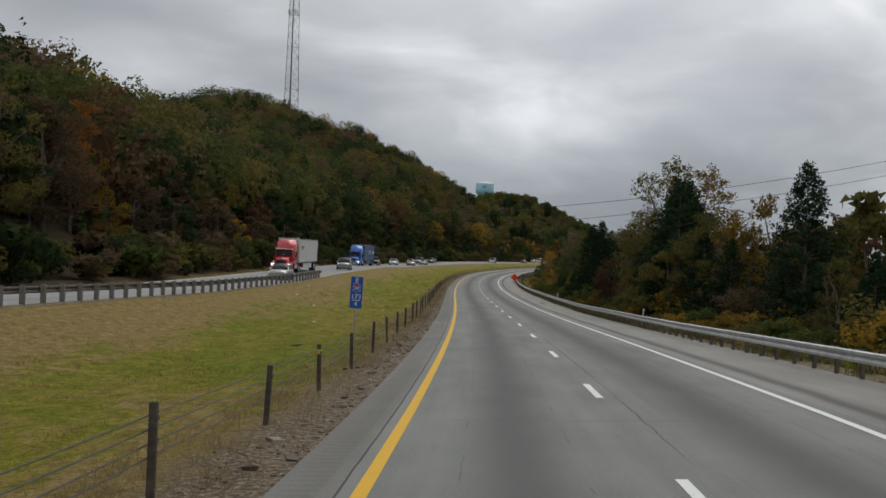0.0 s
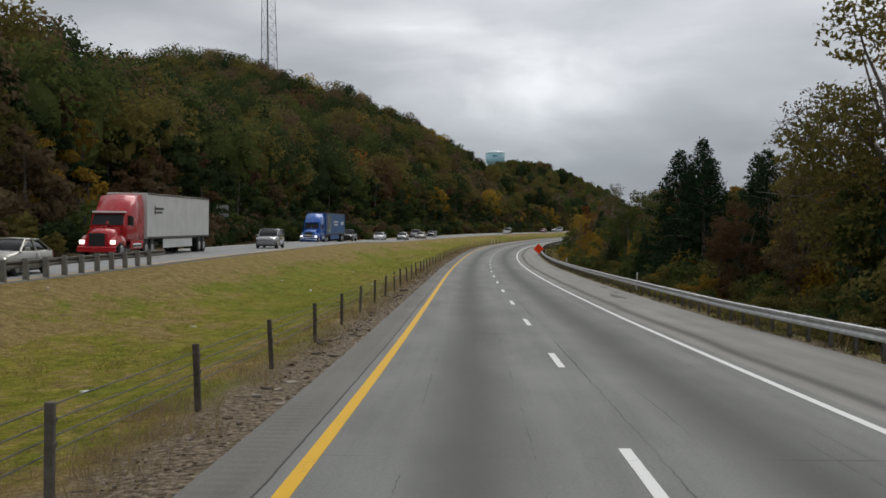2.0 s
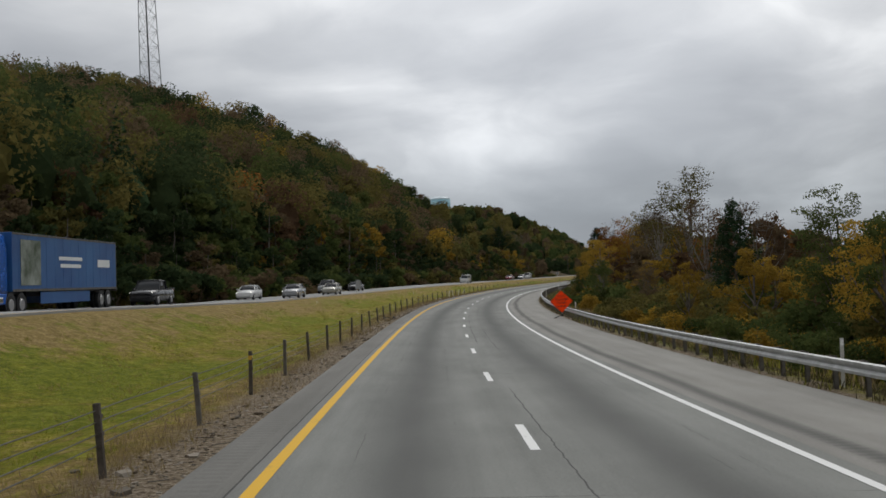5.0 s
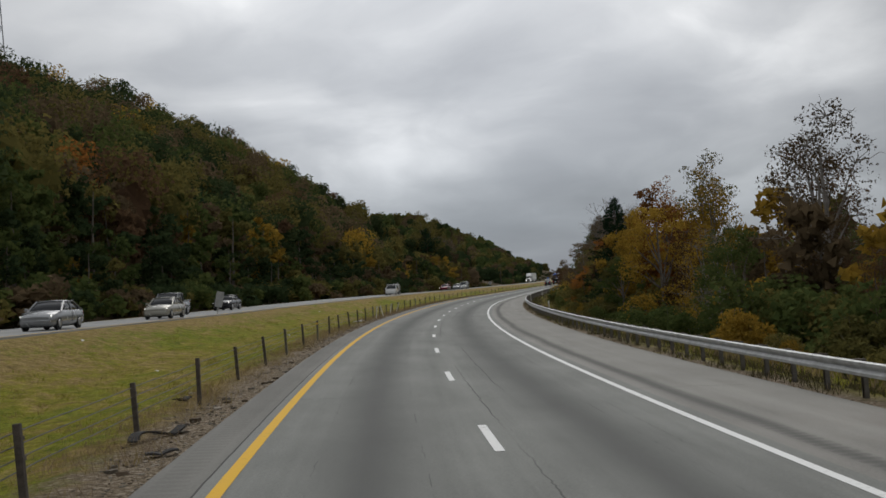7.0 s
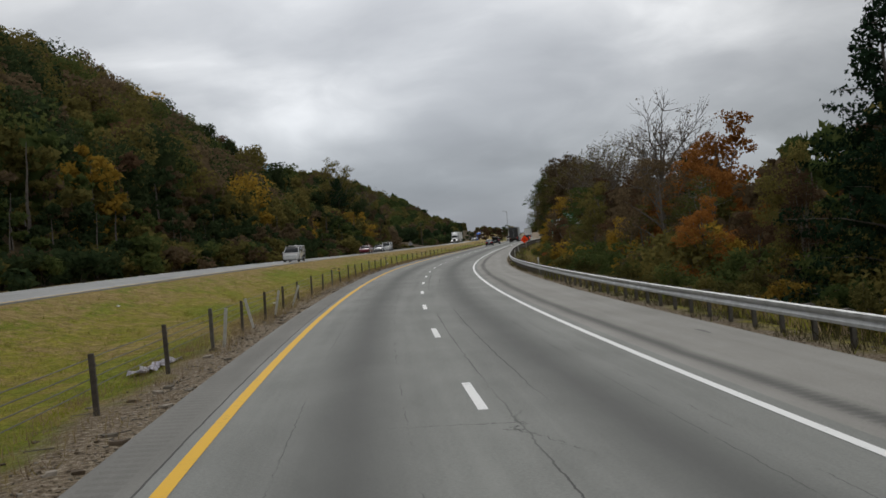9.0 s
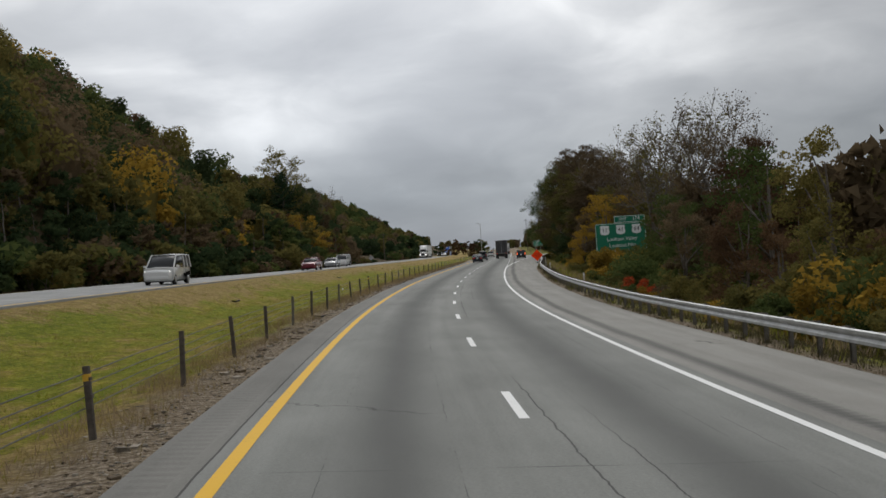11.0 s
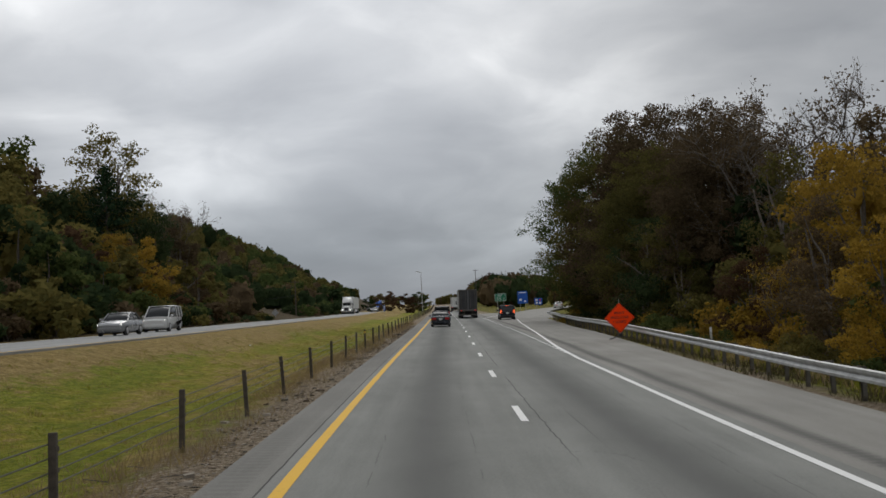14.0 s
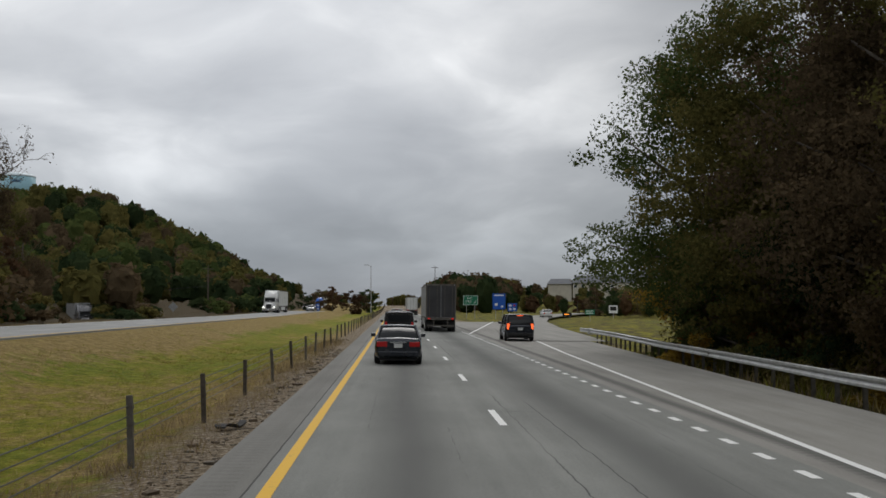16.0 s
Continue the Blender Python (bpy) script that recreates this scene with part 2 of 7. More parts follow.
def pavement_mat(name, light, dark, lanes, rumble=(), seams=()):
    """Old asphalt; u of its UV is metres across, v metres along."""
    m, n, shader = surface(name, 0.85, 0.0, 0.25)
    uv = n.add("ShaderNodeUVMap").outputs[0]
    xyz = n.add("ShaderNodeSeparateXYZ", Vector=uv)
    u, v = xyz.outputs["X"], xyz.outputs["Y"]
    grain = n.noise(uv, 22.0, 6.0, 0.8)
    blotch = n.noise(n.scale(uv, (1.0, 0.35, 1.0)), 0.55, 5.0, 0.6)
    streak = n.noise(n.scale(uv, (1.0, 0.02, 1.0)), 1.6, 4.0, 0.6)
    wander = n.math("MULTIPLY", n.math("SUBTRACT", n.noise(n.scale(uv, (0.0, 1.0, 0.0)), 0.09, 4.0), 0.5), 0.55)
    band = 0.0
    for centre, width in lanes:
        q = n.math("DIVIDE", n.math("SUBTRACT", n.math("ADD", u, wander), centre), width)
        g = n.math("POWER", 2.718, n.math("MULTIPLY", n.math("MULTIPLY", q, q), -1.0))
        band = n.math("ADD", band, g)
    tone = n.math("ADD", n.math("MULTIPLY", grain, 0.75), n.math("MULTIPLY", blotch, 0.5))
    tone = n.math("ADD", tone, n.math("MULTIPLY", streak, 0.45))
    base = n.mix(n.ramp(tone, [(0.58, 0.0), (1.08, 1.0)]), tuple(c * 0.66 for c in light), tuple(c * 1.3 for c in light))
    base = n.mix(n.math("MULTIPLY", band, n.math("ADD", n.math("MULTIPLY", streak, 0.5), 0.45), clamp=True), base, dark)
    # cracks: a long one beside the lane line, slight ones across
    crack_x = n.math("MULTIPLY", n.math("SUBTRACT", n.noise(n.scale(uv, (0.0, 1.0, 0.0)), 0.9, 6.0, 0.7), 0.5), 0.22)
    line = n.math("ABSOLUTE", n.math("SUBTRACT", n.math("SUBTRACT", u, 0.34), crack_x))
    gate = n.ramp(n.noise(n.scale(uv, (0.0, 1.0, 0.0)), 0.045, 2.0), [(0.46, 0.0), (0.53, 1.0)])
    c1 = n.math("MULTIPLY", n.math("LESS_THAN", line, 0.013), gate)
    crack_y = n.math("MULTIPLY", n.math("SUBTRACT", n.noise(n.scale(uv, (0.0, 1.0, 0.0)), 0.5, 6.0, 0.7), 0.5), 0.26)
    line2 = n.math("ABSOLUTE", n.math("SUBTRACT", n.math("SUBTRACT", u, 1.0), crack_y))
    gate3 = n.ramp(n.noise(n.scale(uv, (0.0, 1.0, 0.0)), 0.031, 2.0), [(0.5, 0.0), (0.56, 1.0)])
    c1 = n.math("MAXIMUM", c1, n.math("MULTIPLY", n.math("LESS_THAN", line2, 0.011), gate3))
    wob = n.math("MULTIPLY", n.math("SUBTRACT", n.noise(uv, 0.8, 5.0, 0.65), 0.5), 1.3)
    vor = n.tree.nodes.new("ShaderNodeTexVoronoi")
    vor.feature = "DISTANCE_TO_EDGE"
    vor.inputs["Scale"].default_value = 0.17
    shifted = n.add("ShaderNodeCombineXYZ", X=n.math("ADD", u, wob), Y=n.math("ADD", v, wob), Z=0.0)
    n.tree.links.new(n.scale(shifted.outputs[0], (0.9, 0.5, 1.0)), vor.inputs["Vector"])
    gate2 = n.ramp(n.noise(uv, 0.06, 2.0), [(0.61, 0.0), (0.66, 1.0)])
    c2 = n.math("MULTIPLY", n.math("LESS_THAN", vor.outputs["Distance"], 0.0016), gate2)
    joint = n.math("LESS_THAN", n.math("FRACT", n.math("DIVIDE", n.math("ADD", v, n.math("MULTIPLY", wob, 0.12)), 18.3)), 0.0016)
    c3 = n.math("MULTIPLY", joint, n.ramp(n.noise(uv, 0.35, 2.0), [(0.44, 0.0), (0.56, 1.0)]))
    crack = n.math("MAXIMUM", n.math("MAXIMUM", c1, c2), c3)
    thin = n.math("SUBTRACT", n.noise(n.scale(uv, (0.0, 1.0, 0.0)), 1.7, 5.0, 0.7), 0.5)
    for place, seed in ((2.35, 0.037), (2.75, 0.051), (-1.1, 0.043), (-2.6, 0.029)):
        line3 = n.math("ABSOLUTE", n.math("SUBTRACT", n.math("SUBTRACT", u, place), n.math("MULTIPLY", thin, 0.14)))
        open_ = n.ramp(n.noise(n.scale(uv, (0.3, 1.0, 0.0)), seed * 9, 4.0, 0.7), [(0.5, 0.0), (0.56, 1.0)])
        crack = n.math("MAXIMUM", crack, n.math("MULTIPLY", n.math("LESS_THAN", line3, 0.007), n.math("MULTIPLY", open_, 0.7)))
    base = n.mix(n.math("MULTIPLY", crack, 0.75), base, (0.025, 0.025, 0.024))
    height = n.math("SUBTRACT", grain, n.math("MULTIPLY", crack, 1.5))
    for a, b in rumble:
        inside = n.math("MULTIPLY", n.math("GREATER_THAN", u, a), n.math("LESS_THAN", u, b))
        wave = n.math("GREATER_THAN", n.math("FRACT", n.math("DIVIDE", v, 0.31)), 0.45)
        groove = n.math("MULTIPLY", inside, wave)
        height = n.math("SUBTRACT", height, n.math("MULTIPLY", groove, 1.6))
        base = n.mix(n.math("MULTIPLY", groove, 0.28), base, (0.06, 0.058, 0.055))
    for seam, side in seams:
        wave = n.math("MULTIPLY", n.math("SUBTRACT", n.noise(n.scale(uv, (0.0, 1.0, 0.0)), 0.7, 4.0), 0.5), 0.05)
        across = n.math("SUBTRACT", n.math("ADD", u, wave), seam)
        outer = n.math("GREATER_THAN", n.math("MULTIPLY", across, side), 0.0)
        base = n.mix(n.math("MULTIPLY", outer, 0.55), base, n.mix(n.ramp(tone, [(0.58, 0.0), (1.08, 1.0)]), (0.085, 0.078, 0.068), (0.185, 0.172, 0.152)))
        base = n.mix(n.math("MULTIPLY", n.math("LESS_THAN", n.math("ABSOLUTE", across), 0.016), 0.8), base, (0.03, 0.029, 0.027))
    n.set(shader.inputs["Base Color"], base)
    relief(n, shader, height, 0.5, 0.015)
    return m


def line_paint(name, c, under):
    m, n, shader = surface(name, 0.7)
    pos = n.add("ShaderNodeNewGeometry").outputs["Position"]
    wear = n.math("ADD", n.math("MULTIPLY", n.noise(pos, 9.0, 6.0, 0.75), 0.7), n.math("MULTIPLY", n.noise(pos, 0.8, 3.0), 0.3))
    n.set(shader.inputs["Base Color"], n.mix(n.ramp(wear, [(0.56, 0.0), (0.72, 0.75)]), c, under))
    return m


def ground_mat():
    """Mown grass, dirt and leaf litter; u of the UV is metres across, v metres along."""
    m, n, shader = surface("grass_ground", 0.95, 0.0, 0.1)
    uv = n.add("ShaderNodeUVMap").outputs[0]
    xyz = n.add("ShaderNodeSeparateXYZ", Vector=uv)
    u = xyz.outputs["X"]
    v = xyz.outputs["Y"]
    fine, mid = n.noise(uv, 9.0, 6.0, 0.8), n.noise(n.scale(uv, (1.0, 0.45, 1.0)), 0.6, 6.0, 0.7)
    wide = n.noise(n.scale(uv, (1.0, 0.3, 1.0)), 0.13, 4.0, 0.6)
    speck = n.math("ADD", n.math("MULTIPLY", fine, 0.55), n.math("MULTIPLY", n.noise(n.scale(uv, (1.0, 0.6, 1.0)), 2.2, 6.0, 0.8), 0.45))
    green = n.ramp(speck, [(0.37, (0.055, 0.058, 0.005)), (0.49, (0.198, 0.182, 0.015)), (0.60, (0.37, 0.31, 0.048))])
    lush = n.ramp(speck, [(0.37, (0.040, 0.054, 0.004)), (0.49, (0.142, 0.160, 0.011)), (0.60, (0.27, 0.285, 0.032))])
    straw = n.ramp(speck, [(0.37, (0.080, 0.055, 0.020)), (0.49, (0.245, 0.172, 0.062)), (0.60, (0.42, 0.315, 0.140))])
    dirt = n.ramp(n.noise(uv, 8.0, 6.0, 0.8), [(0.36, (0.050, 0.037, 0.024)), (0.49, (0.195, 0.150, 0.098)), (0.62, (0.42, 0.355, 0.27))])
    litter = n.ramp(n.noise(uv, 3.0, 6.0, 0.8), [(0.3, (0.025, 0.022, 0.012)), (0.55, (0.075, 0.055, 0.028)), (0.75, (0.13, 0.095, 0.045))])
    late = n.math("MULTIPLY", n.math("SUBTRACT", v, 345.0), 0.007, clamp=True)
    tuft = n.noise(n.scale(uv, (1.0, 0.55, 1.0)), 2.6, 6.0, 0.75)
    green = n.mix(n.ramp(n.math("ADD", n.math("MULTIPLY", mid, 0.5), n.math("MULTIPLY", wide, 0.5)), [(0.45, 1.0), (0.54, 0.0)]), green, lush)
    dry = n.math("ADD", n.math("ADD", n.math("MULTIPLY", mid, 0.42), n.math("MULTIPLY", wide, 0.40)), n.math("MULTIPLY", tuft, 0.42))
    upper = n.math("MULTIPLY", n.math("SUBTRACT", -12.6, u), n.math("ADD", 0.030, n.math("MULTIPLY", late, 0.030)), clamp=True)
    near = n.math("MULTIPLY", n.math("SUBTRACT", u, -8.2), n.math("ADD", 0.035, n.math("MULTIPLY", late, 0.035)), clamp=True)
    dry = n.math("ADD", dry, n.math("ADD", n.math("MINIMUM", upper, 0.15), n.math("MINIMUM", near, 0.11)))
    base = n.mix(n.ramp(dry, [(0.63, 0.0), (0.71, 0.95)]), green, straw)
    base = n.mix(n.ramp(n.noise(uv, 1.9, 6.0, 0.75), [(0.58, 0.0), (0.66, 0.7)]), base, litter)
    edge = n.math("ADD", u, n.math("MULTIPLY", n.math("SUBTRACT", n.noise(uv, 0.9, 5.0, 0.7), 0.5), 2.6))
    strip = n.math("MULTIPLY", n.math("SUBTRACT", edge, -6.5), 1.2, clamp=True)
    base = n.mix(strip, base, dirt)
    right = n.math("MULTIPLY", n.math("SUBTRACT", edge, 7.5), 1.2, clamp=True)
    base = n.mix(right, base, n.mix(n.ramp(mid, [(0.42, 0.0), (0.58, 1.0)]), litter, green))
    shade = n.math("MULTIPLY", n.math("SUBTRACT", edge, 24.0), 0.1, clamp=True)
    base = n.mix(n.math("MULTIPLY", shade, n.math("MULTIPLY", n.math("SUBTRACT", 600.0, v), 0.02, clamp=True)), base, litter)
    woods = n.math("MULTIPLY", n.math("SUBTRACT", -29.0, edge), 0.4, clamp=True)
    base = n.mix(woods, base, litter)
    n.set(shader.inputs["Base Color"], base)
    relief(n, shader, n.math("ADD", fine, n.math("ADD", n.math("MULTIPLY", mid, 1.2), n.math("MULTIPLY", tuft, 1.2))), 0.8, 0.12)
    return m


M_ROAD = pavement_mat("old_asphalt", (0.186, 0.189, 0.174), (0.067, 0.068, 0.064), [(-1.85, 0.62), (1.8, 0.66)], [(-4.58, -4.13)], [(-3.93, -1)])
M_SHOULDER = pavement_mat("shoulder_asphalt", (0.225, 0.217, 0.196), (0.06, 0.06, 0.056), [(4.55, 0.2)], [(4.35, 4.75)])
M_OPP = pavement_mat("pale_asphalt", (0.26, 0.262, 0.255), (0.16, 0.16, 0.16), [])
M_YELLOW = line_paint("yellow_paint", (0.68, 0.385, 0.008), (0.24, 0.18, 0.06))
M_WHITE = line_paint("white_paint", (0.74, 0.74, 0.72), (0.2, 0.2, 0.2))
M_GROUND = ground_mat()
M_STEEL = worn("galvanised_steel", (0.50, 0.51, 0.51), (0.33, 0.33, 0.32), 3.0, 0.5, 0.45, 0.05)
M_DULL_STEEL = worn("dull_steel_post", (0.16, 0.15, 0.135), (0.085, 0.075, 0.062), 4.0, 0.75, 0.3, 0.1)
M_WOOD_POST = worn("weathered_post", (0.10, 0.085, 0.07), (0.05, 0.042, 0.035), 8.0, 0.9, 0.0, 0.4)
M_CABLE = worn("wire_cable", (0.12, 0.115, 0.105), (0.07, 0.065, 0.06), 8.0, 0.6, 0.5, 0.0)
M_BARK = worn("bark", (0.085, 0.07, 0.055), (0.16, 0.14, 0.12), 5.0, 0.95, 0.0, 0.6, 25.0)
M_PALE_BARK = worn("pale_bark", (0.22, 0.20, 0.18), (0.12, 0.105, 0.09), 4.0, 0.95, 0.0, 0.4, 25.0)
LEAF = {
    "dark_green": foliage("dark_green_leaves", (0.014, 0.026, 0.012), (0.032, 0.050, 0.022), (0.068, 0.088, 0.036)),
    "green": foliage("green_leaves", (0.029, 0.045, 0.014), (0.066, 0.090, 0.029), (0.132, 0.144, 0.046)),
    "olive": foliage("olive_leaves", (0.044, 0.046, 0.017), (0.112, 0.103, 0.034), (0.210, 0.170, 0.052)),
    "yellow": foliage("yellow_leaves", (0.094, 0.067, 0.016), (0.260, 0.165, 0.030), (0.461, 0.300, 0.048)),
    "orange": foliage("orange_leaves", (0.080, 0.038, 0.014), (0.220, 0.093, 0.027), (0.385, 0.171, 0.044)),
    "rust": foliage("rust_leaves", (0.040, 0.025, 0.015), (0.092, 0.056, 0.033), (0.160, 0.098, 0.053)),
    "brown": foliage("brown_leaves", (0.045, 0.035, 0.021), (0.107, 0.078, 0.046), (0.195, 0.142, 0.082)),
    "cedar": foliage("cedar_needles", (0.010, 0.021, 0.011), (0.021, 0.040, 0.020), (0.046, 0.072, 0.034), 0.1),
    "red": foliage("red_leaves", (0.142, 0.023, 0.013), (0.330, 0.055, 0.023), (0.520, 0.111, 0.040)),
}


# ---- mesh helpers ----
def mesh_from(name, verts, faces, materials=(), uvs=None, slots=None, smooth=False):
    """A mesh from arrays of corners and of triangles or quads."""
    me = bpy.data.meshes.new(name)
    verts, faces = np.asarray(verts, np.float32), np.asarray(faces, np.int32)
    k = faces.shape[1]
    me.vertices.add(len(verts))
    me.vertices.foreach_set("co", verts.ravel())
    me.loops.add(faces.size)
    me.loops.foreach_set("vertex_index", faces.ravel())
    me.polygons.add(len(faces))
    me.polygons.foreach_set("loop_start", np.arange(0, faces.size, k, dtype=np.int32))
    for mat in materials:
        me.materials.append(mat)
    if slots is not None:
        me.polygons.foreach_set("material_index", np.asarray(slots, np.int32))
    me.polygons.foreach_set("use_smooth", np.full(len(faces), smooth))
    me.update(calc_edges=True)
    if uvs is not None:
        layer = me.uv_layers.new(name="UVMap")
        layer.data.foreach_set("uv", np.asarray(uvs, np.float32)[faces.ravel()].ravel())
    me.validate()
    return me


def strip_faces(rows, cols):
    i = np.arange(rows - 1)[:, None] * cols + np.arange(cols - 1)[None, :]
    i = i.ravel()
    return np.stack([i, i + 1, i + cols + 1, i + cols], -1)


def part(name, data, parent=None, label="", mat=None):
    """Links a mesh (or a bmesh) as one object under a thing or a part."""
    if isinstance(data, bmesh.types.BMesh):
        me = bpy.data.meshes.new(name)
        data.to_mesh(me)
        data.free()
        data = me
    if mat is not None:
        data.materials.clear()
        data.materials.append(mat)
    ob = new(name, data)
    if parent is not None:
        ob.parent = parent
    if label:
        ob["label"] = label
    return ob


def thing(name, label, category, group="", kind="", at=None):
    ob = new(name)
    tagged(ob, label, category, group, kind)
    if at is not None:
        ob.matrix_world = at
    return ob


def box(bm, size, centre=(0, 0, 0), bevel=0.0, turn=None):
    m = Matrix.Translation(centre) @ (turn or Matrix()) @ Matrix.Diagonal((*size, 1))
    made = bmesh.ops.create_cube(bm, size=1.0, matrix=m)["verts"]
    if bevel:
        edges = list({e for v in made for e in v.link_edges})
        bmesh.ops.bevel(bm, geom=edges, offset=bevel, segments=2, affect="EDGES", profile=0.6)
    return bm


def tube(bm, r1, r2, a, b, sides=8):
    a, b = Vector(a), Vector(b)
    m = Matrix.Translation((a + b) / 2) @ (b - a).to_track_quat("Z", "Y").to_matrix().to_4x4()
    bmesh.ops.create_cone(bm, cap_ends=True, segments=sides, radius1=r1, radius2=r2, depth=(b - a).length, matrix=m)
    return bm


def boxes(*items, bevel=0.0):
    bm = bmesh.new()
    for size, centre in items:
        box(bm, size, centre, bevel)
    return bm


def sweep(s_values, profile, closed=True, height=None):
    """A profile of (l, h) carried along the road: corners and quads."""
    s = np.asarray(s_values, float)
    k = len(profile)
    pts = np.stack([road_xyz(s, np.full(len(s), l) if np.isscalar(l) else l, h) for l, h in profile], 1)
    faces = []
    n = len(s)
    for j in range(k if closed else k - 1):
        a = np.arange(n - 1) * k + j
        b = np.arange(n - 1) * k + (j + 1) % k
        faces.append(np.stack([a, b, b + k, a + k], -1))
    return pts.reshape(-1, 3), np.concatenate(faces)


# ---- ground ----
g_s = np.concatenate([np.arange(-300, 0, 12.0), np.arange(0, 620, 3.0), np.arange(620, 900, 10.0), np.arange(900, 1500, 25.0), [1600, 1800, 2100, 2500, 3100]])
g_l = np.concatenate([[-2500, -1500, -900, -600, -450, -350, -280, -230, -190], np.arange(-160, -40, 8.0), np.arange(-40, -22, 2.0), np.arange(-22, -4, 0.6),
                      [-3, 0, 3, 6, 7.6], np.arange(8.2, 15, 0.9), [17, 20, 25, 32, 40, 60, 90, 140, 220, 350, 620]])
gs, gl = np.meshgrid(g_s, g_l, indexing="ij")
wide = np.interp(gs, [-300, 470, 620, 3100], [1, 1, 4.5, 4.5])
gl = np.where(gl > 60, 60 + (gl - 60) * wide, gl)
gp = road_xyz(gs, gl)
gp[..., 2] = ground_z(gs, gl)
rng = np.random.default_rng(4)
rough_zone = ((gl < -5.6) & (gl > opp_l(gs) + 1)) | (gl > 9.5)
gp[..., 2] += rough_zone * rng.normal(0, 0.035, gs.shape)
ground = new("ground", mesh_from("ground", gp.reshape(-1, 3), strip_faces(*gs.shape)[:, ::-1], [M_GROUND], np.stack([gl, gs], -1).reshape(-1, 2), smooth=True))
tagged(ground, "mown green and straw grass, dirt strip and wooded slopes", "ground", kind="structure")


def slab(name, s, lefts, rights, mat, label, h=0.0, cols=9, depth=0.14, category="road", own_z=None):
    """A paved strip with thickness between two edges."""
    s = np.asarray(s, float)
    lefts, rights = np.broadcast_to(lefts, s.shape), np.broadcast_to(rights, s.shape)
    k = np.linspace(0, 1, cols)
    l = lefts[:, None] + (rights - lefts)[:, None] * k
    ss = np.repeat(s[:, None], cols, 1)
    l2, s2 = np.concatenate([l[:, :1], l, l[:, -1:]], 1), np.concatenate([ss[:, :1], ss, ss[:, -1:]], 1)
    p = road_xyz(s2, l2, h)
    if own_z is not None:
        p[..., 2] = own_z(s2, l2)
    p[:, 0, 2] -= depth
    p[:, -1, 2] -= depth
    ob = new(name, mesh_from(name, p.reshape(-1, 3), strip_faces(len(s), cols + 2)[:, ::-1], [mat], np.stack([l2, s2], -1).reshape(-1, 2)))
    return tagged(ob, label, category, kind="structure")


s_road = np.concatenate([np.arange(-60, 640, 2.0), np.arange(640, 1500, 12.0)])
road = slab("road", s_road, -4.7, 4.0, M_ROAD, "worn grey two-lane asphalt carriageway with dark oil bands", cols=13)
OUT_S = [-60, 100, 200, 280, 420, 460, 490, 515, 542, 568, 600, 640]
OUT_L = [6.6, 7.3, 7.25, 7.1, 7.05, 7.2, 8.1, 8.6, 10.0, 11.2, 13.5, 17.0]
s_sh = np.arange(-60, 641, 2.0)
shoulder = slab("pavement", s_sh, 4.0, np.interp(s_sh, OUT_S, OUT_L), M_SHOULDER, "cracked asphalt shoulder and exit lane beside the guardrail", cols=7)
s_far = np.concatenate([np.arange(-290, 700, 6.0), np.arange(700, 1500, 20.0)])
opp = slab("road_opposite", s_far, opp_l(s_far) - OPP_W, opp_l(s_far), M_OPP, "pale asphalt carriageway across the grass median", cols=5, own_z=opp_top)
# exit ramp that bends away and a little up
s_rp = np.arange(560, 801, 4.0)
RAMP_L = np.interp(s_rp, [560, 600, 640, 680, 720, 760, 800], [6.3, 9.3, 13.5, 19.5, 28, 39, 53])
ramp = slab("road_ramp", s_rp, RAMP_L - 1.2, RAMP_L + 5.6, M_SHOULDER, "asphalt exit ramp bending away", h=0.035, cols=4)


def painted(name, s, left, right, mat, label, h=0.006, own_z=None):
    s = np.asarray(s, float)
    l = np.stack(np.broadcast_arrays(left, right), -1) * np.ones((len(s), 2))
    ss = np.repeat(s[:, None], 2, 1)
    p = road_xyz(ss, l, h)
    if own_z is not None:
        p[..., 2] = own_z(ss, l) + h
    ob = new(name, mesh_from(name, p.reshape(-1, 3), strip_faces(len(s), 2)[:, ::-1], [mat]))
    return tagged(ob, label, "road marking", kind="structure")


LANE = 3.66
painted("trim_yellow_line", s_road, -LANE - 0.09, -LANE + 0.09, M_YELLOW, "solid yellow edge line on the asphalt")
EDGE_S = [-60, 470, 480, 490, 507, 524, 542, 566, 600, 640]
EDGE_L = [3.66, 3.66, 3.85, 4.2, 4.8, 5.45, 6.2, 7.5, 10.2, 14.4]
painted("trim_white_line", s_sh, np.interp(s_sh, EDGE_S, EDGE_L) - 0.08, np.interp(s_sh, EDGE_S, EDGE_L) + 0.08, M_WHITE, "solid white edge line swinging into the exit")
s_after = np.arange(606, 1400, 6.0)
painted("trim_white_line_after_exit", s_after, 3.58, 3.74, M_WHITE, "solid white edge line past the exit gore")
s_gore = np.arange(575, 641, 3.0)
painted("trim_gore_line", s_gore, np.interp(s_gore, [575, 640], [3.75, 11.6]) - 0.1, np.interp(s_gore, [575, 640], [3.75, 11.6]) + 0.1, M_WHITE, "white gore line of the exit", h=0.045)
for near in (True, False):
    off = 0.3 if near else OPP_W - 0.3
    painted("trim_opposite_line", s_far, opp_l(s_far) - off - 0.08, opp_l(s_far) - off + 0.08, M_YELLOW if near else M_WHITE, "edge line of the opposite carriageway", own_z=opp_top)

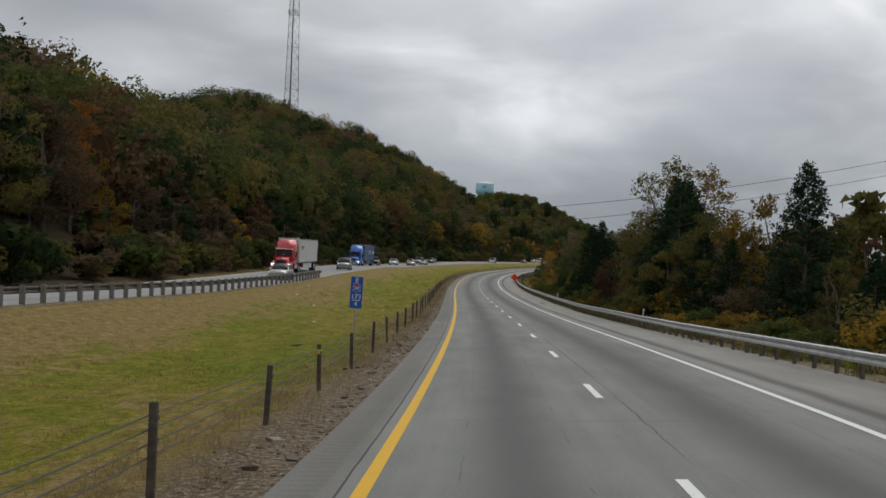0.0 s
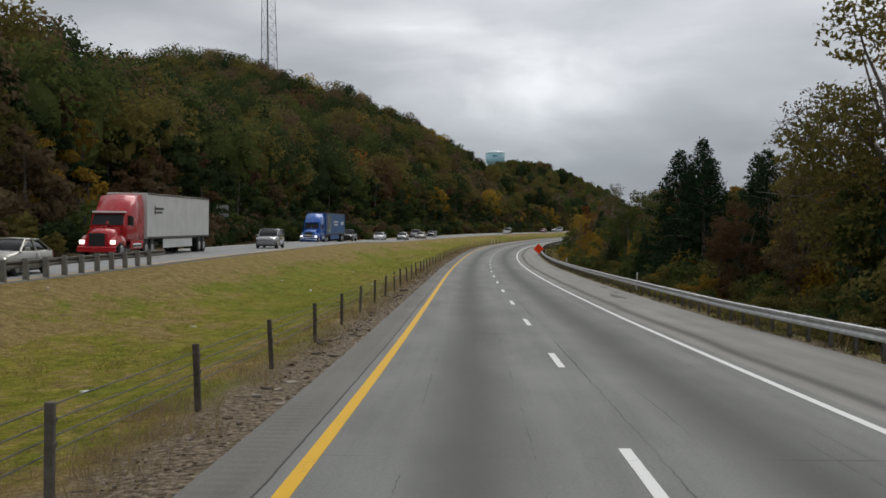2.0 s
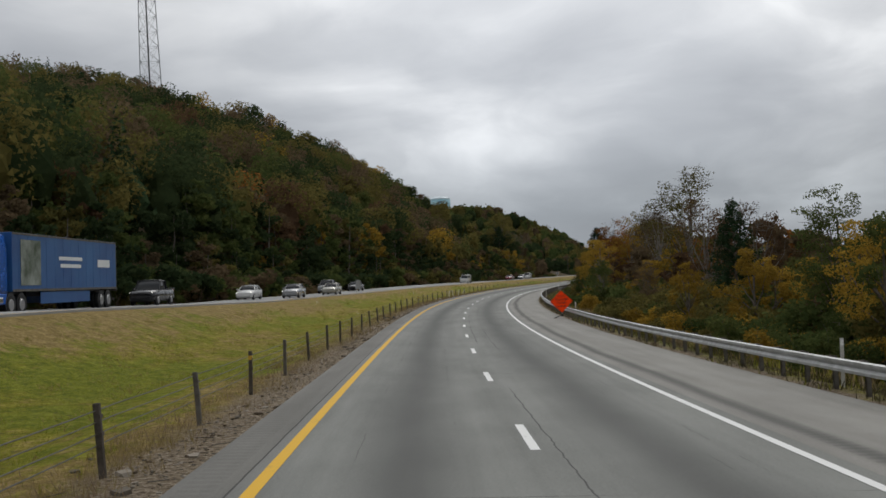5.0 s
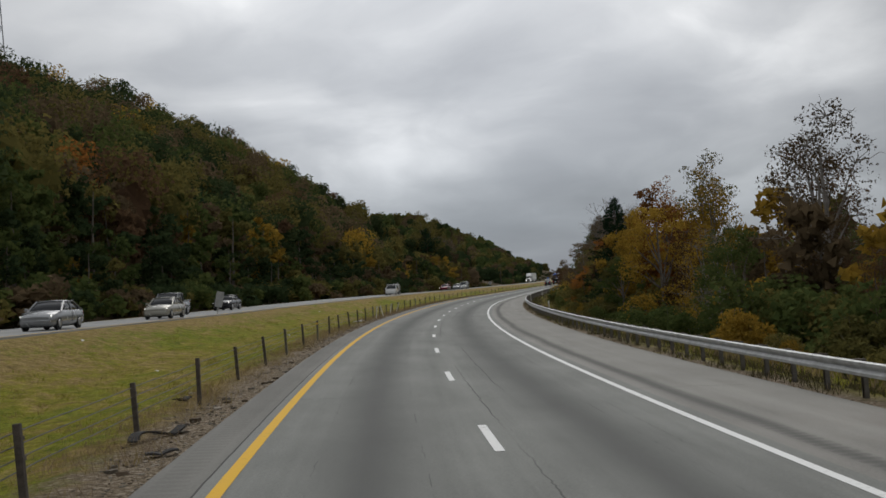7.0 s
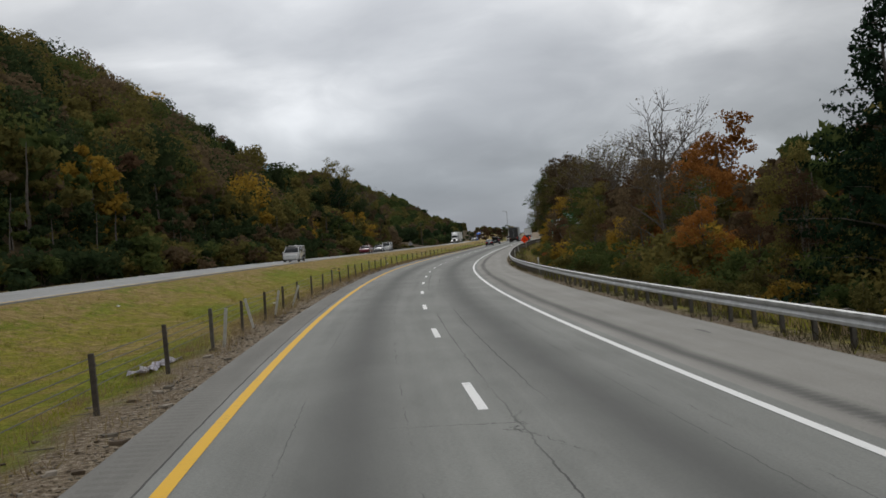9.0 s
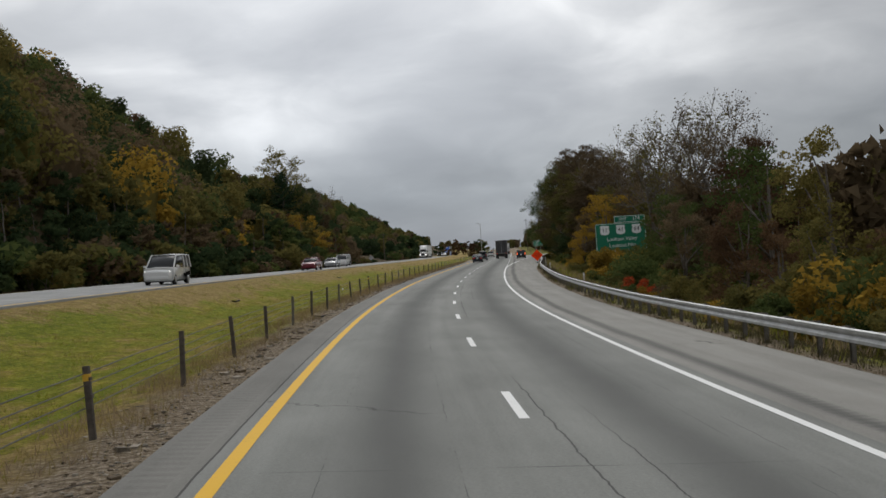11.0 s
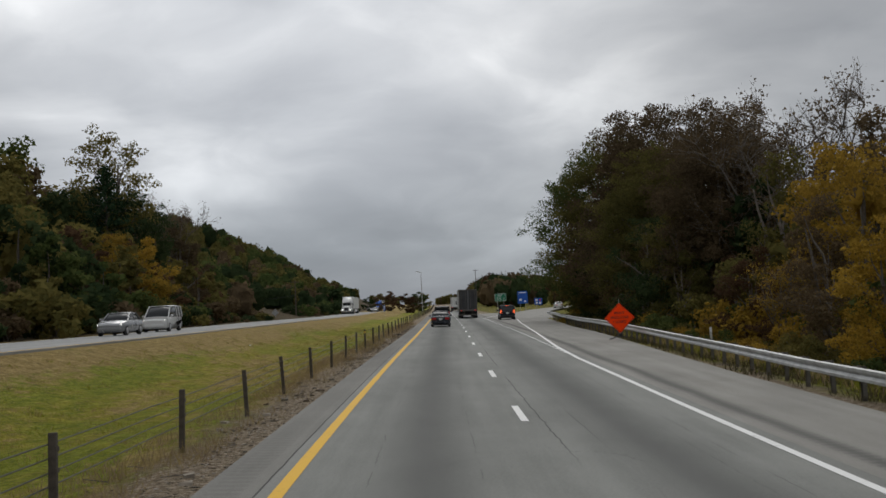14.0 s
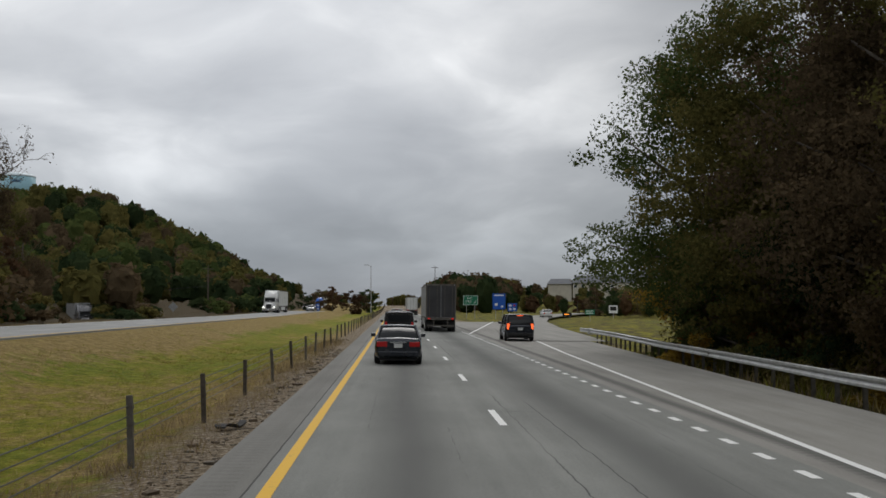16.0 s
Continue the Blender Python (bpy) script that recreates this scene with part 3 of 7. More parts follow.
# ---- trees ----
def polyline_tube(paths, sides=5):
    """Tapered tubes along polylines of (point, radius): corners and quads."""
    verts, faces = [], []
    for path in paths:
        base = sum(len(v) for v in verts)
        pts = np.array([p for p, _ in path], float)
        rad = np.array([r for _, r in path], float)
        way = np.gradient(pts, axis=0)
        way /= np.linalg.norm(way, axis=1)[:, None] + 1e-9
        ref = np.where(np.abs(way[:, 2:3]) > 0.9, np.array([[1.0, 0, 0]]), np.array([[0, 0, 1.0]]))
        a = np.cross(way, ref)
        a /= np.linalg.norm(a, axis=1)[:, None] + 1e-9
        b = np.cross(way, a)
        th = np.arange(sides) * 2 * np.pi / sides
        ring = pts[:, None] + rad[:, None, None] * (np.cos(th)[None, :, None] * a[:, None] + np.sin(th)[None, :, None] * b[:, None])
        verts.append(ring.reshape(-1, 3))
        n = len(pts)
        for j in range(sides):
            p0 = base + np.arange(n - 1) * sides + j
            p1 = base + np.arange(n - 1) * sides + (j + 1) % sides
            faces.append(np.stack([p0, p1, p1 + sides, p0 + sides], -1))
    return np.concatenate(verts), np.concatenate(faces)


def leaf_sprays(c, out, size, r, jitter=0.75):
    """Small pointed leaf sprays round the places c, facing roughly along out."""
    n = len(c)
    nor = out / (np.linalg.norm(out, axis=1)[:, None] + 1e-6) + r.normal(0, jitter, (n, 3))
    nor /= np.linalg.norm(nor, axis=1)[:, None]
    t = np.cross(nor, r.normal(0, 1, (n, 3)))
    t /= np.linalg.norm(t, axis=1)[:, None]
    b = np.cross(nor, t)
    k = (size * r.uniform(0.6, 1.35, n))[:, None]
    v = np.stack([c - t * k * 0.66, c + b * k * 0.46 + t * k * 0.36 + nor * k * 0.1, c - b * k * 0.46 + t * k * 0.36], 1)
    return v.reshape(-1, 3), np.arange(3 * n).reshape(n, 3)


def shell(lumps, n, r, inner=0.5):
    """n places on and in a set of lumps (centre, radii), and the ways outwards."""
    cen, rad = np.array([c for c, _ in lumps]), np.array([q for _, q in lumps])
    w = rad.prod(1) ** (2 / 3)
    k = r.choice(len(lumps), n, p=w / w.sum())
    d = r.normal(0, 1, (n, 3))
    d /= np.linalg.norm(d, axis=1)[:, None]
    rr = inner + (1 - inner) * r.uniform(0, 1, n) ** 0.6
    rr *= 1 + r.normal(0, 0.08, n)
    return cen[k] + d * rad[k] * rr[:, None], d * rad[k]


def clustered(lumps, per, r, k=0.42):
    """Smaller lumps over the outside of each lump, as twig ends bunch their leaves."""
    out = []
    for c, q in lumps:
        out.append((c, tuple(np.array(q) * 0.62)))
        for _ in range(per):
            d = r.normal(0, 1, 3)
            d /= np.linalg.norm(d)
            s = r.uniform(0.7, 1.25) * k
            out.append((tuple(np.array(c) + d * np.array(q) * r.uniform(0.55, 0.95)), tuple(np.array(q) * s * np.array([1, 1, 0.75]))))
    return out


def grow_limb(a, b, r0, r1, r, bend=0.12, steps=5):
    a, b = np.array(a, float), np.array(b, float)
    size = np.linalg.norm(b - a)
    k = np.linspace(0, 1, steps)[:, None]
    pts = a + (b - a) * k + r.normal(0, bend * size / steps, (steps, 3)) * np.sin(np.pi * k)
    pts[:, 2] += 0.10 * size * np.sin(np.pi * k[:, 0]) * 0.5
    return list(zip(pts, r0 + (r1 - r0) * k[:, 0]))


def lumpy_core(c, q, r):
    """A knobbly closed mass of 80 faces inside a crown."""
    v, f = CORE
    k = 1 + r.normal(0, 0.16, len(v))
    return np.array(c) + v * np.array(q) * k[:, None], f


def core_faces():
    bm = bmesh.new()
    bmesh.ops.create_icosphere(bm, subdivisions=2, radius=1.0)
    v, f = np.array([p.co[:] for p in bm.verts]), np.array([[p.index for p in q.verts] for q in bm.faces])
    bm.free()
    return v, f


CORE = core_faces()


def broad_shape(seed, spread=0.36, start=0.25, lumps=15, leaves=8200, size=0.150, limbs=13, top=1.0, twigs=14, plump=1.0, inner=0.5, sides=5, per=7, bunch=0.4):
    """A leafy tree 10 m high: trunk and limbs, and crown."""
    r = np.random.default_rng(seed)
    H = 10.0
    paths = [grow_limb((0, 0, -0.6), (r.normal(0, 0.35), r.normal(0, 0.35), H * 0.82), 0.2, 0.035, r, 0.05, 8)]
    balls = []
    for i in range(lumps):
        z = start + (top - start) * (i + r.uniform(0, 1)) / lumps
        reach = spread * H * (0.25 + 0.75 * math.sin(math.pi * min(1, ((z - start) / (top - start)) * 0.8 + 0.2)) ** 0.8)
        a = r.uniform(0, 6.283)
        q = reach * r.uniform(0.35, 0.85)
        size_b = H * r.uniform(0.085, 0.17) * plump * (1.15 - 0.4 * z)
        balls.append(((q * math.cos(a), q * math.sin(a), z * H - size_b * 0.5), (size_b * r.uniform(0.9, 1.4), size_b * r.uniform(0.9, 1.4), size_b * r.uniform(0.7, 1.1))))
    for c, _ in balls[:limbs]:
        z0 = max(0.12 * H, c[2] * r.uniform(0.45, 0.7))
        paths.append(grow_limb((0, 0, z0), c, 0.085, 0.02, r))
    for _ in range(twigs):
        c, q = balls[r.integers(len(balls))]
        d = r.normal(0, 1, 3)
        d[2] = abs(d[2])
        paths.append(grow_limb(c, np.array(c) + d / np.linalg.norm(d) * np.array(q) * 0.98, 0.022, 0.006, r, 0.28, 5))
    c, out = shell(clustered(balls, per, r, bunch) if per else balls, leaves, r, inner)
    return polyline_tube(paths, sides), leaf_sprays(c, out, size, r)


def cedar_shape(seed, leaves=17000, width=0.32):
    r = np.random.default_rng(seed)
    H = 10.0
    paths = [grow_limb((0, 0, -0.6), (0, 0, H * 0.97), 0.17, 0.02, r, 0.02, 7)]
    tips = []
    for i in range(190):
        z = 0.03 + 0.95 * (i / 190) ** 0.95
        reach = width * H * (1 - z) ** 0.82 * r.uniform(0.62, 1.12) + 0.06
        a = i * 2.4 + r.normal(0, 0.3)
        tip = (reach * math.cos(a), reach * math.sin(a), z * H + reach * 0.18)
        if i % 3 == 0:
            paths.append(grow_limb((0, 0, z * H), tip, 0.035, 0.008, r, 0.05, 3))
        tips.append((z * H, np.array(tip)))
    k = r.choice(len(tips), leaves, p=np.array([np.linalg.norm(t[:2]) + 0.15 for _, t in tips]) / sum(np.linalg.norm(t[:2]) + 0.15 for _, t in tips))
    f = r.uniform(0.15, 1.08, leaves) ** 0.7
    base = np.array([(0, 0, z) for z, _ in tips])[k]
    end = np.array([t for _, t in tips])[k]
    c = base + (end - base) * f[:, None] + r.normal(0, 0.09, (leaves, 3))
    return polyline_tube(paths), leaf_sprays(c, (end - base) + np.array([0, 0, 0.5]), 0.125, r)


def bare_shape(seed, leaves=500, spread=0.3):
    """A nearly leafless tree with fine twigs."""
    r = np.random.default_rng(seed)
    H = 10.0
    paths, ends = [grow_limb((0, 0, -0.6), (r.normal(0, 0.4), r.normal(0, 0.4), H * 0.6), 0.17, 0.07, r, 0.06, 7)], []
    for i in range(13):
        a, z0 = i * 2.4 + r.normal(0, 0.3), H * r.uniform(0.2, 0.6)
        q = spread * H * r.uniform(0.4, 1.0)
        tip = np.array((q * math.cos(a), q * math.sin(a), min(H, z0 + H * r.uniform(0.28, 0.5))))
        limb = grow_limb((0, 0, z0), tip, 0.07, 0.018, r, 0.2, 6)
        paths.append(limb)
        for j in range(11):
            p = limb[r.integers(2, 6)][0]
            d = r.normal(0, 1, 3) * np.array([1, 1, 0.5]) + np.array([0, 0, 0.9])
            tip2 = p + d / np.linalg.norm(d) * r.uniform(0.7, 1.6)
            paths.append(grow_limb(p, tip2, 0.022, 0.007, r, 0.2, 4))
            ends.append(tip2)
            for _ in range(3):
                d = r.normal(0, 1, 3) + np.array([0, 0, 0.7])
                paths.append(grow_limb(tip2 * 0.5 + p * 0.5, tip2 + d / np.linalg.norm(d) * 0.5, 0.012, 0.005, r, 0.2, 3))
    c = np.array(ends)[r.integers(0, len(ends), leaves)] + r.normal(0, 0.28, (leaves, 3))
    return polyline_tube(paths, 4), leaf_sprays(c, r.normal(0, 1, (leaves, 3)), 0.12, r)


def shrub_shape(seed, leaves=3600, size=0.48):
    """A bush 10 units high and wide: many stems from the ground."""
    r = np.random.default_rng(seed)
    balls = [((r.normal(0, 2.6), r.normal(0, 2.6), r.uniform(1.5, 7.5)), (r.uniform(1.6, 3.0), r.uniform(1.6, 3.0), r.uniform(1.4, 2.6))) for _ in range(9)]
    paths = [grow_limb((r.normal(0, 0.5), r.normal(0, 0.5), -0.6), c, 0.12, 0.03, r, 0.2, 4) for c, _ in balls]
    paths += [grow_limb(c, np.array(c) + np.array([r.normal(0, 1), r.normal(0, 1), r.uniform(1, 3.2)]), 0.05, 0.015, r, 0.1, 3) for c, _ in balls]
    if leaves < 3000:
        paths = paths[:5]
    c, out = shell(balls, leaves, r, 0.45)
    return polyline_tube(paths, 3), leaf_sprays(c, out, size, r)


SHAPES = {
    "broad_a": lambda: broad_shape(11), "broad_b": lambda: broad_shape(12, 0.42, 0.2, 15), "broad_c": lambda: broad_shape(13, 0.32, 0.15, 14),
    "tall_a": lambda: broad_shape(21, 0.22, 0.25, 19, 10500, 0.11, 17, twigs=40, bunch=0.38), "tall_b": lambda: broad_shape(22, 0.18, 0.3, 17, 8000, 0.11, 15, twigs=40, bunch=0.38),
    "open_a": lambda: broad_shape(33, 0.30, 0.3, 24, 12000, 0.125, 22, twigs=30, bunch=0.29), "thin_a": lambda: broad_shape(31, 0.25, 0.25, 20, 5200, 0.11, 18, twigs=90, bunch=0.28), "oak_a": lambda: broad_shape(41, 0.44, 0.3, 64, 80000, 0.080, 40, 1.0, 4, 1.05, 0.3, per=9, bunch=0.30),
    "oak_b": lambda: broad_shape(42, 0.46, 0.24, 60, 80000, 0.080, 38, 1.0, 4, 1.05, 0.3, per=9, bunch=0.30), "cedar_a": lambda: cedar_shape(51), "cedar_b": lambda: cedar_shape(52, 18000, 0.38),
    "bare_a": lambda: bare_shape(61, 1500), "bare_b": lambda: bare_shape(62, 220, 0.24), "bare_c": lambda: bare_shape(63, 3000, 0.34),
    "shrub_a": lambda: shrub_shape(71), "shrub_b": lambda: shrub_shape(72, 3000), "shrub_c": lambda: shrub_shape(73, 3300),
    "far_a": lambda: broad_shape(81, 0.36, 0.12, 13, 1250, 0.52, 4, 1.0, 0, sides=3, per=5), "far_b": lambda: broad_shape(82, 0.3, 0.1, 14, 1250, 0.52, 4, 1.0, 0, sides=3, per=5), "far_c": lambda: broad_shape(83, 0.4, 0.08, 12, 1250, 0.52, 4, 1.0, 0, sides=3, per=5),
    "deep_a": lambda: broad_shape(84, 0.36, 0.12, 13, 1000, 0.66, 4, 1.0, 0, sides=3, per=5), "deep_b": lambda: broad_shape(85, 0.3, 0.1, 14, 1000, 0.66, 4, 1.0, 0, sides=3, per=5),
    "brush_a": lambda: shrub_shape(74, 1150, 0.58), "brush_b": lambda: shrub_shape(75, 1150, 0.58), "scrub_a": lambda: shrub_shape(74, 620, 1.2), "scrub_b": lambda: shrub_shape(75, 620, 1.2),
}
SAY = {"broad": "tree", "tall": "slender tree", "thin": "sparse tree", "open": "open-crowned tree", "oak": "large spreading oak", "cedar": "conical evergreen cedar", "bare": "almost leafless grey-branched tree",
       "shrub": "bush", "far": "tree"}
HUE = {"dark_green": "dark green", "green": "green", "olive": "olive green", "yellow": "yellow autumn", "orange": "orange autumn", "rust": "rusty autumn", "brown": "brown autumn", "cedar": "dark", "red": "red autumn"}
made_shapes, made_trees = {}, {}


def plant(shape, hue, x, y, z, height, turn, where, group, width=1.0):
    """A tree or bush of that shape and colour, height metres high."""
    kind = shape.split("_")[0]
    key = (shape, hue)
    k = height / 10.0
    m = Matrix.LocRotScale((x, y, z), Euler((0, 0, turn)), (k * width, k * width, k))
    if key in made_trees:
        first = made_trees[key]
        ob = copy_thing(first, Matrix.LocRotScale((x, y, z), Euler((0, 0, turn)), [v / f for v, f in zip((k * width, k * width, k), first.scale)]))
    else:
        if shape not in made_shapes:
            (tv, tf), (cv, cf) = SHAPES[shape]()
            bark = M_PALE_BARK if kind == "thin" else M_BARK
            made_shapes[shape] = mesh_from("trunk", tv, tf, [bark], smooth=True), mesh_from("crown", cv, cf, [LEAF[hue]]), hue
        trunk, crown, first = made_shapes[shape]
        if first != hue:
            crown = crown.copy()
            crown.materials[0] = LEAF[hue]
        ob = new("bush" if kind == "shrub" else "tree")
        part("branchwork" if kind == "shrub" else "trunk", trunk, ob)
        part("crown", crown, ob)
        ob.matrix_world = m
        made_trees[key] = ob
    article = SAY[kind]
    if kind == "bare":
        label = "leafless brown-branched tree " + where
    elif kind == "cedar":
        label = "dark " + article + " " + where
    else:
        label = (HUE[hue] + " " + article + " " + where)
    tagged(ob, label, "bush" if kind == "shrub" else "tree", group)
    return ob


def plant_sl(shape, hue, s, l, height, where, group, width=1.0):
    x, y, z = ground_at(s, l)
    return plant(shape, hue, x, y, z - 0.1, height, random.uniform(0, 6.28), where, group, width)


def merged(name, items, label):
    """Many trees or bushes as one mesh: items are (shape, hue, s, l, height, width)."""
    keys = list(LEAF)
    vs, fs, slots, at = [], [], [], 0
    for shape, hue, s, l, h, width in items:
        if shape not in raw_shapes:
            raw_shapes[shape] = SHAPES[shape]()
        a, k = random.uniform(0, 6.28), h / 10.0
        turn = np.array([[math.cos(a), -math.sin(a), 0], [math.sin(a), math.cos(a), 0], [0, 0, 1]])
        for (v, f), slot in zip(raw_shapes[shape], (len(keys), keys.index(hue))):
            vs.append((v * np.array([k * width, k * width, k])) @ turn.T + np.array(ground_at(s, l)) - np.array([0, 0, 0.1]))
            if f.shape[1] == 4:
                f = np.concatenate([f[:, [0, 1, 2]], f[:, [0, 2, 3]]])
            fs.append(f + at)
            slots.append(np.full(len(f), slot))
            at += len(v)
    me = mesh_from(name, np.concatenate(vs), np.concatenate(fs), [LEAF[k] for k in keys] + [M_BARK], slots=np.concatenate(slots))
    return tagged(new(name, me), label, "woods", kind="stuff")


raw_shapes = {}
RIGHT, RGROUP = "in the wood behind the guardrail", "trees behind the guardrail"
KEY_TREES = [  # shape, hue, s, l, height
    ("open_a", "olive", 109.0, 17.2, 16.6), ("open_a", "yellow", 112.5, 21.0, 16.4), ("cedar_b", "cedar", 97.0, 15.8, 14.0), ("cedar_b", "cedar", 103.0, 18.0, 14.5), ("cedar_b", "cedar", 92.0, 15.0, 13.0), ("cedar_a", "cedar", 138.0, 14.7, 11.8), ("cedar_a", "cedar", 134.0, 17.5, 10.5),
    ("cedar_b", "cedar", 126.0, 16.0, 10.0), ("bare_c", "brown", 86.0, 17.5, 8.0), ("broad_b", "olive", 80.0, 15.5, 10.0), ("broad_c", "yellow", 70.0, 16.5, 10.0), ("cedar_b", "cedar", 60.0, 15.5, 11.0), ("broad_a", "olive", 90.0, 14.0, 8.0),
    ("broad_a", "olive", 119.0, 16.0, 9.5), ("thin_a", "brown", 123.0, 18.0, 13.5), ("thin_a", "rust", 116.0, 20.0, 14.5), ("cedar_b", "cedar", 146.0, 17.0, 11.0), ("cedar_b", "cedar", 150.0, 16.2, 11.0), ("cedar_b", "cedar", 146.0, 14.6, 11.6), ("tall_a", "green", 163.0, 14.8, 9.0), ("broad_b", "olive", 158.0, 15.2, 7.0), ("tall_b", "orange", 163.0, 17.0, 8.0),
    ("tall_a", "olive", 168.0, 16.5, 8.6), ("broad_c", "yellow", 172.0, 19.0, 10.5), ("tall_a", "green", 178.0, 15.0, 8.5), ("broad_c", "olive", 183.0, 17.0, 10.0), ("broad_b", "yellow", 188.0, 13.5, 6.0),
    ("cedar_a", "cedar", 214.0, 15.5, 8.5), ("thin_a", "rust", 217.0, 17.5, 8.5), ("broad_a", "yellow", 205.0, 14.0, 5.5), ("tall_a", "green", 196.0, 15.0, 7.5), ("thin_a", "rust", 228.0, 17.0, 9.5),
    ("thin_a", "brown", 267.6, 20.0, 12.2), ("thin_a", "rust", 272.0, 21.0, 11.0), ("thin_a", "olive", 246.0, 19.5, 13.5), ("tall_b", "olive", 301.5, 21.8, 13.4), ("tall_b", "orange", 304.0, 18.6, 11.5), ("broad_b", "yellow", 285.0, 15.0, 9.0), ("broad_a", "orange", 292.0, 16.5, 10.5), ("tall_b", "yellow", 288.0, 19.0, 11.0),
    ("cedar_b", "cedar", 309.5, 15.4, 11.0), ("broad_a", "yellow", 297.0, 14.8, 9.0), ("broad_c", "olive", 316.0, 15.0, 6.8), ("broad_a", "orange", 345.0, 20.0, 11.4), ("broad_b", "brown", 339.0, 14.6, 8.6), ("broad_a", "orange", 338.0, 17.0, 8.6), ("bare_b", "brown", 358.0, 18.4, 13.6), ("bare_b", "brown", 364.0, 21.0, 12.5),
    ("cedar_b", "cedar", 352.0, 19.0, 9.0), ("broad_b", "rust", 370.0, 19.0, 10.5), ("broad_c", "olive", 384.0, 17.0, 9.0), ("broad_b", "green", 392.0, 16.5, 9.5), ("broad_a", "rust", 402.0, 18.5, 10.5),
    ("broad_b", "green", 424.0, 17.5, 8.5), ("bare_c", "brown", 432.0, 22.0, 14.0), ("bare_a", "olive", 446.0, 23.5, 16.4), ("bare_c", "olive", 458.0, 21.0, 16.0), ("bare_a", "brown", 466.0, 22.0, 15.5), ("bare_c", "brown", 438.0, 25.0, 15.0),
    ("broad_b", "yellow", 474.0, 16.5, 10.5), ("broad_b", "yellow", 480.0, 18.5, 10.5), ("broad_c", "olive", 488.0, 17.5, 11.5), ("broad_b", "brown", 462.0, 17.0, 9.0), ("broad_b", "brown", 470.0, 23.5, 12.5), ("broad_c", "olive", 479.0, 24.0, 13.5), ("broad_a", "brown", 487.0, 22.0, 14.0),
    ("oak_a", "green", 541.0, 14.4, 18.4), ("broad_b", "olive", 544.0, 15.0, 11.0), ("broad_a", "green", 538.0, 14.4, 11.5), ("oak_b", "olive", 533.0, 16.6, 19.5), ("oak_b", "brown", 523.0, 17.2, 20.5), ("oak_a", "olive", 514.0, 16.6, 15.5), ("oak_b", "brown", 511.0, 20.5, 18.4), ("oak_a", "olive", 546.0, 23.0, 18.0), ("oak_b", "brown", 504.0, 18.5, 15.5), ("bare_c", "brown", 500.0, 19.5, 15.8), ("bare_a", "brown", 493.0, 21.5, 14.8),
    ("broad_b", "orange", 533.0, 16.0, 9.0), ("broad_b", "brown", 540.0, 16.0, 10.0), ("broad_c", "olive", 526.0, 15.0, 9.5), ("broad_b", "yellow", 546.0, 16.2, 11.0), ("broad_c", "orange", 542.0, 14.6, 8.5), ("broad_c", "rust", 518.0, 15.0, 9.5), ("broad_a", "olive", 534.0, 14.6, 10.5), ("broad_a", "olive", 529.0, 18.0, 11.0), ("broad_b", "brown", 510.0, 15.0, 9.5), ("broad_c", "olive", 503.0, 15.0, 9.5),
]
for shape, hue, s, l, h in KEY_TREES:
    plant_sl(shape, hue, s, l, h, RIGHT, RGROUP)
# the wood between and behind them
fill = random.Random(5)
MIX = [(20, ["broad_a", "broad_b", "cedar_b", "broad_c"], ["olive", "rust", "olive", "yellow", "green", "brown"], 9.0), (120, ["broad_a", "cedar_a", "broad_c", "cedar_b"], ["green", "olive", "yellow", "olive", "yellow", "rust"], 8.0),
       (190, ["broad_a", "broad_b", "tall_a", "broad_c"], ["olive", "rust", "yellow", "brown", "green"], 6.5), (250, ["broad_a", "broad_b", "broad_c", "tall_a", "thin_a"], ["olive", "orange", "rust", "yellow", "green", "brown"], 7.5),
       (365, ["broad_a", "broad_b", "broad_c"], ["brown", "olive", "green", "rust"], 8.0), (430, ["broad_a", "bare_c", "broad_c"], ["olive", "brown", "yellow", "rust"], 8.5), (495, ["broad_b", "broad_c"], ["dark_green", "rust", "brown", "olive"], 11.0), (546, [], [], 0)]
back_rows, low_growth = [], []
s = 20.0
while s < 545:
    zone = max((z for z in MIX if z[0] <= s), key=lambda z: z[0])
    for l, grow in ((fill.uniform(12.8, 16.0), 0.75), (fill.uniform(17.5, 22), 0.95), (fill.uniform(25, 34), 1.15)):
        shape, hue = fill.choice(zone[1]), fill.choice(zone[2])
        if shape.startswith("cedar"):
            hue = "cedar"
        high = zone[3] * grow * fill.uniform(0.75, 1.2)
        if 405 < s < 459 and l < 20:
            continue
        if l > 17.2:
            back_rows.append((fill.choice(["deep_a", "deep_b"]), fill.choice([h for h in zone[2] if h != "cedar"]), s + fill.uniform(-2, 2), l, high, 1.0))
        else:
            plant_sl(shape, hue, s + fill.uniform(-2, 2), l, high, RIGHT, RGROUP)
    s += fill.uniform(5.0, 7.0)
# bushes along the rail
s = 15.0
while s < 548:
    hue = fill.choice(["green", "olive", "green", "yellow", "olive", "green", "olive"])
    near_l = fill.uniform(11.0, 13.0)
    plant_sl(fill.choice(["shrub_a", "shrub_b", "shrub_c"]), hue, s, near_l, fill.uniform(1.1, 2.3), "growing behind the guardrail", "bushes behind the guardrail", fill.uniform(1.0, 1.5))
    for _ in range(2):
        low_growth.append((fill.choice(["brush_a", "brush_b"]), fill.choice(["olive", "green", "green", "yellow", "olive", "green"]), s + fill.uniform(-1.5, 1.5), near_l + fill.uniform(1.2, 7.5), fill.uniform(2.0, 4.2), 1.15))
    s += fill.uniform(2.3, 3.4)
merged("back_woods", back_rows, "mixed autumn trees deeper in the wood behind the guardrail")
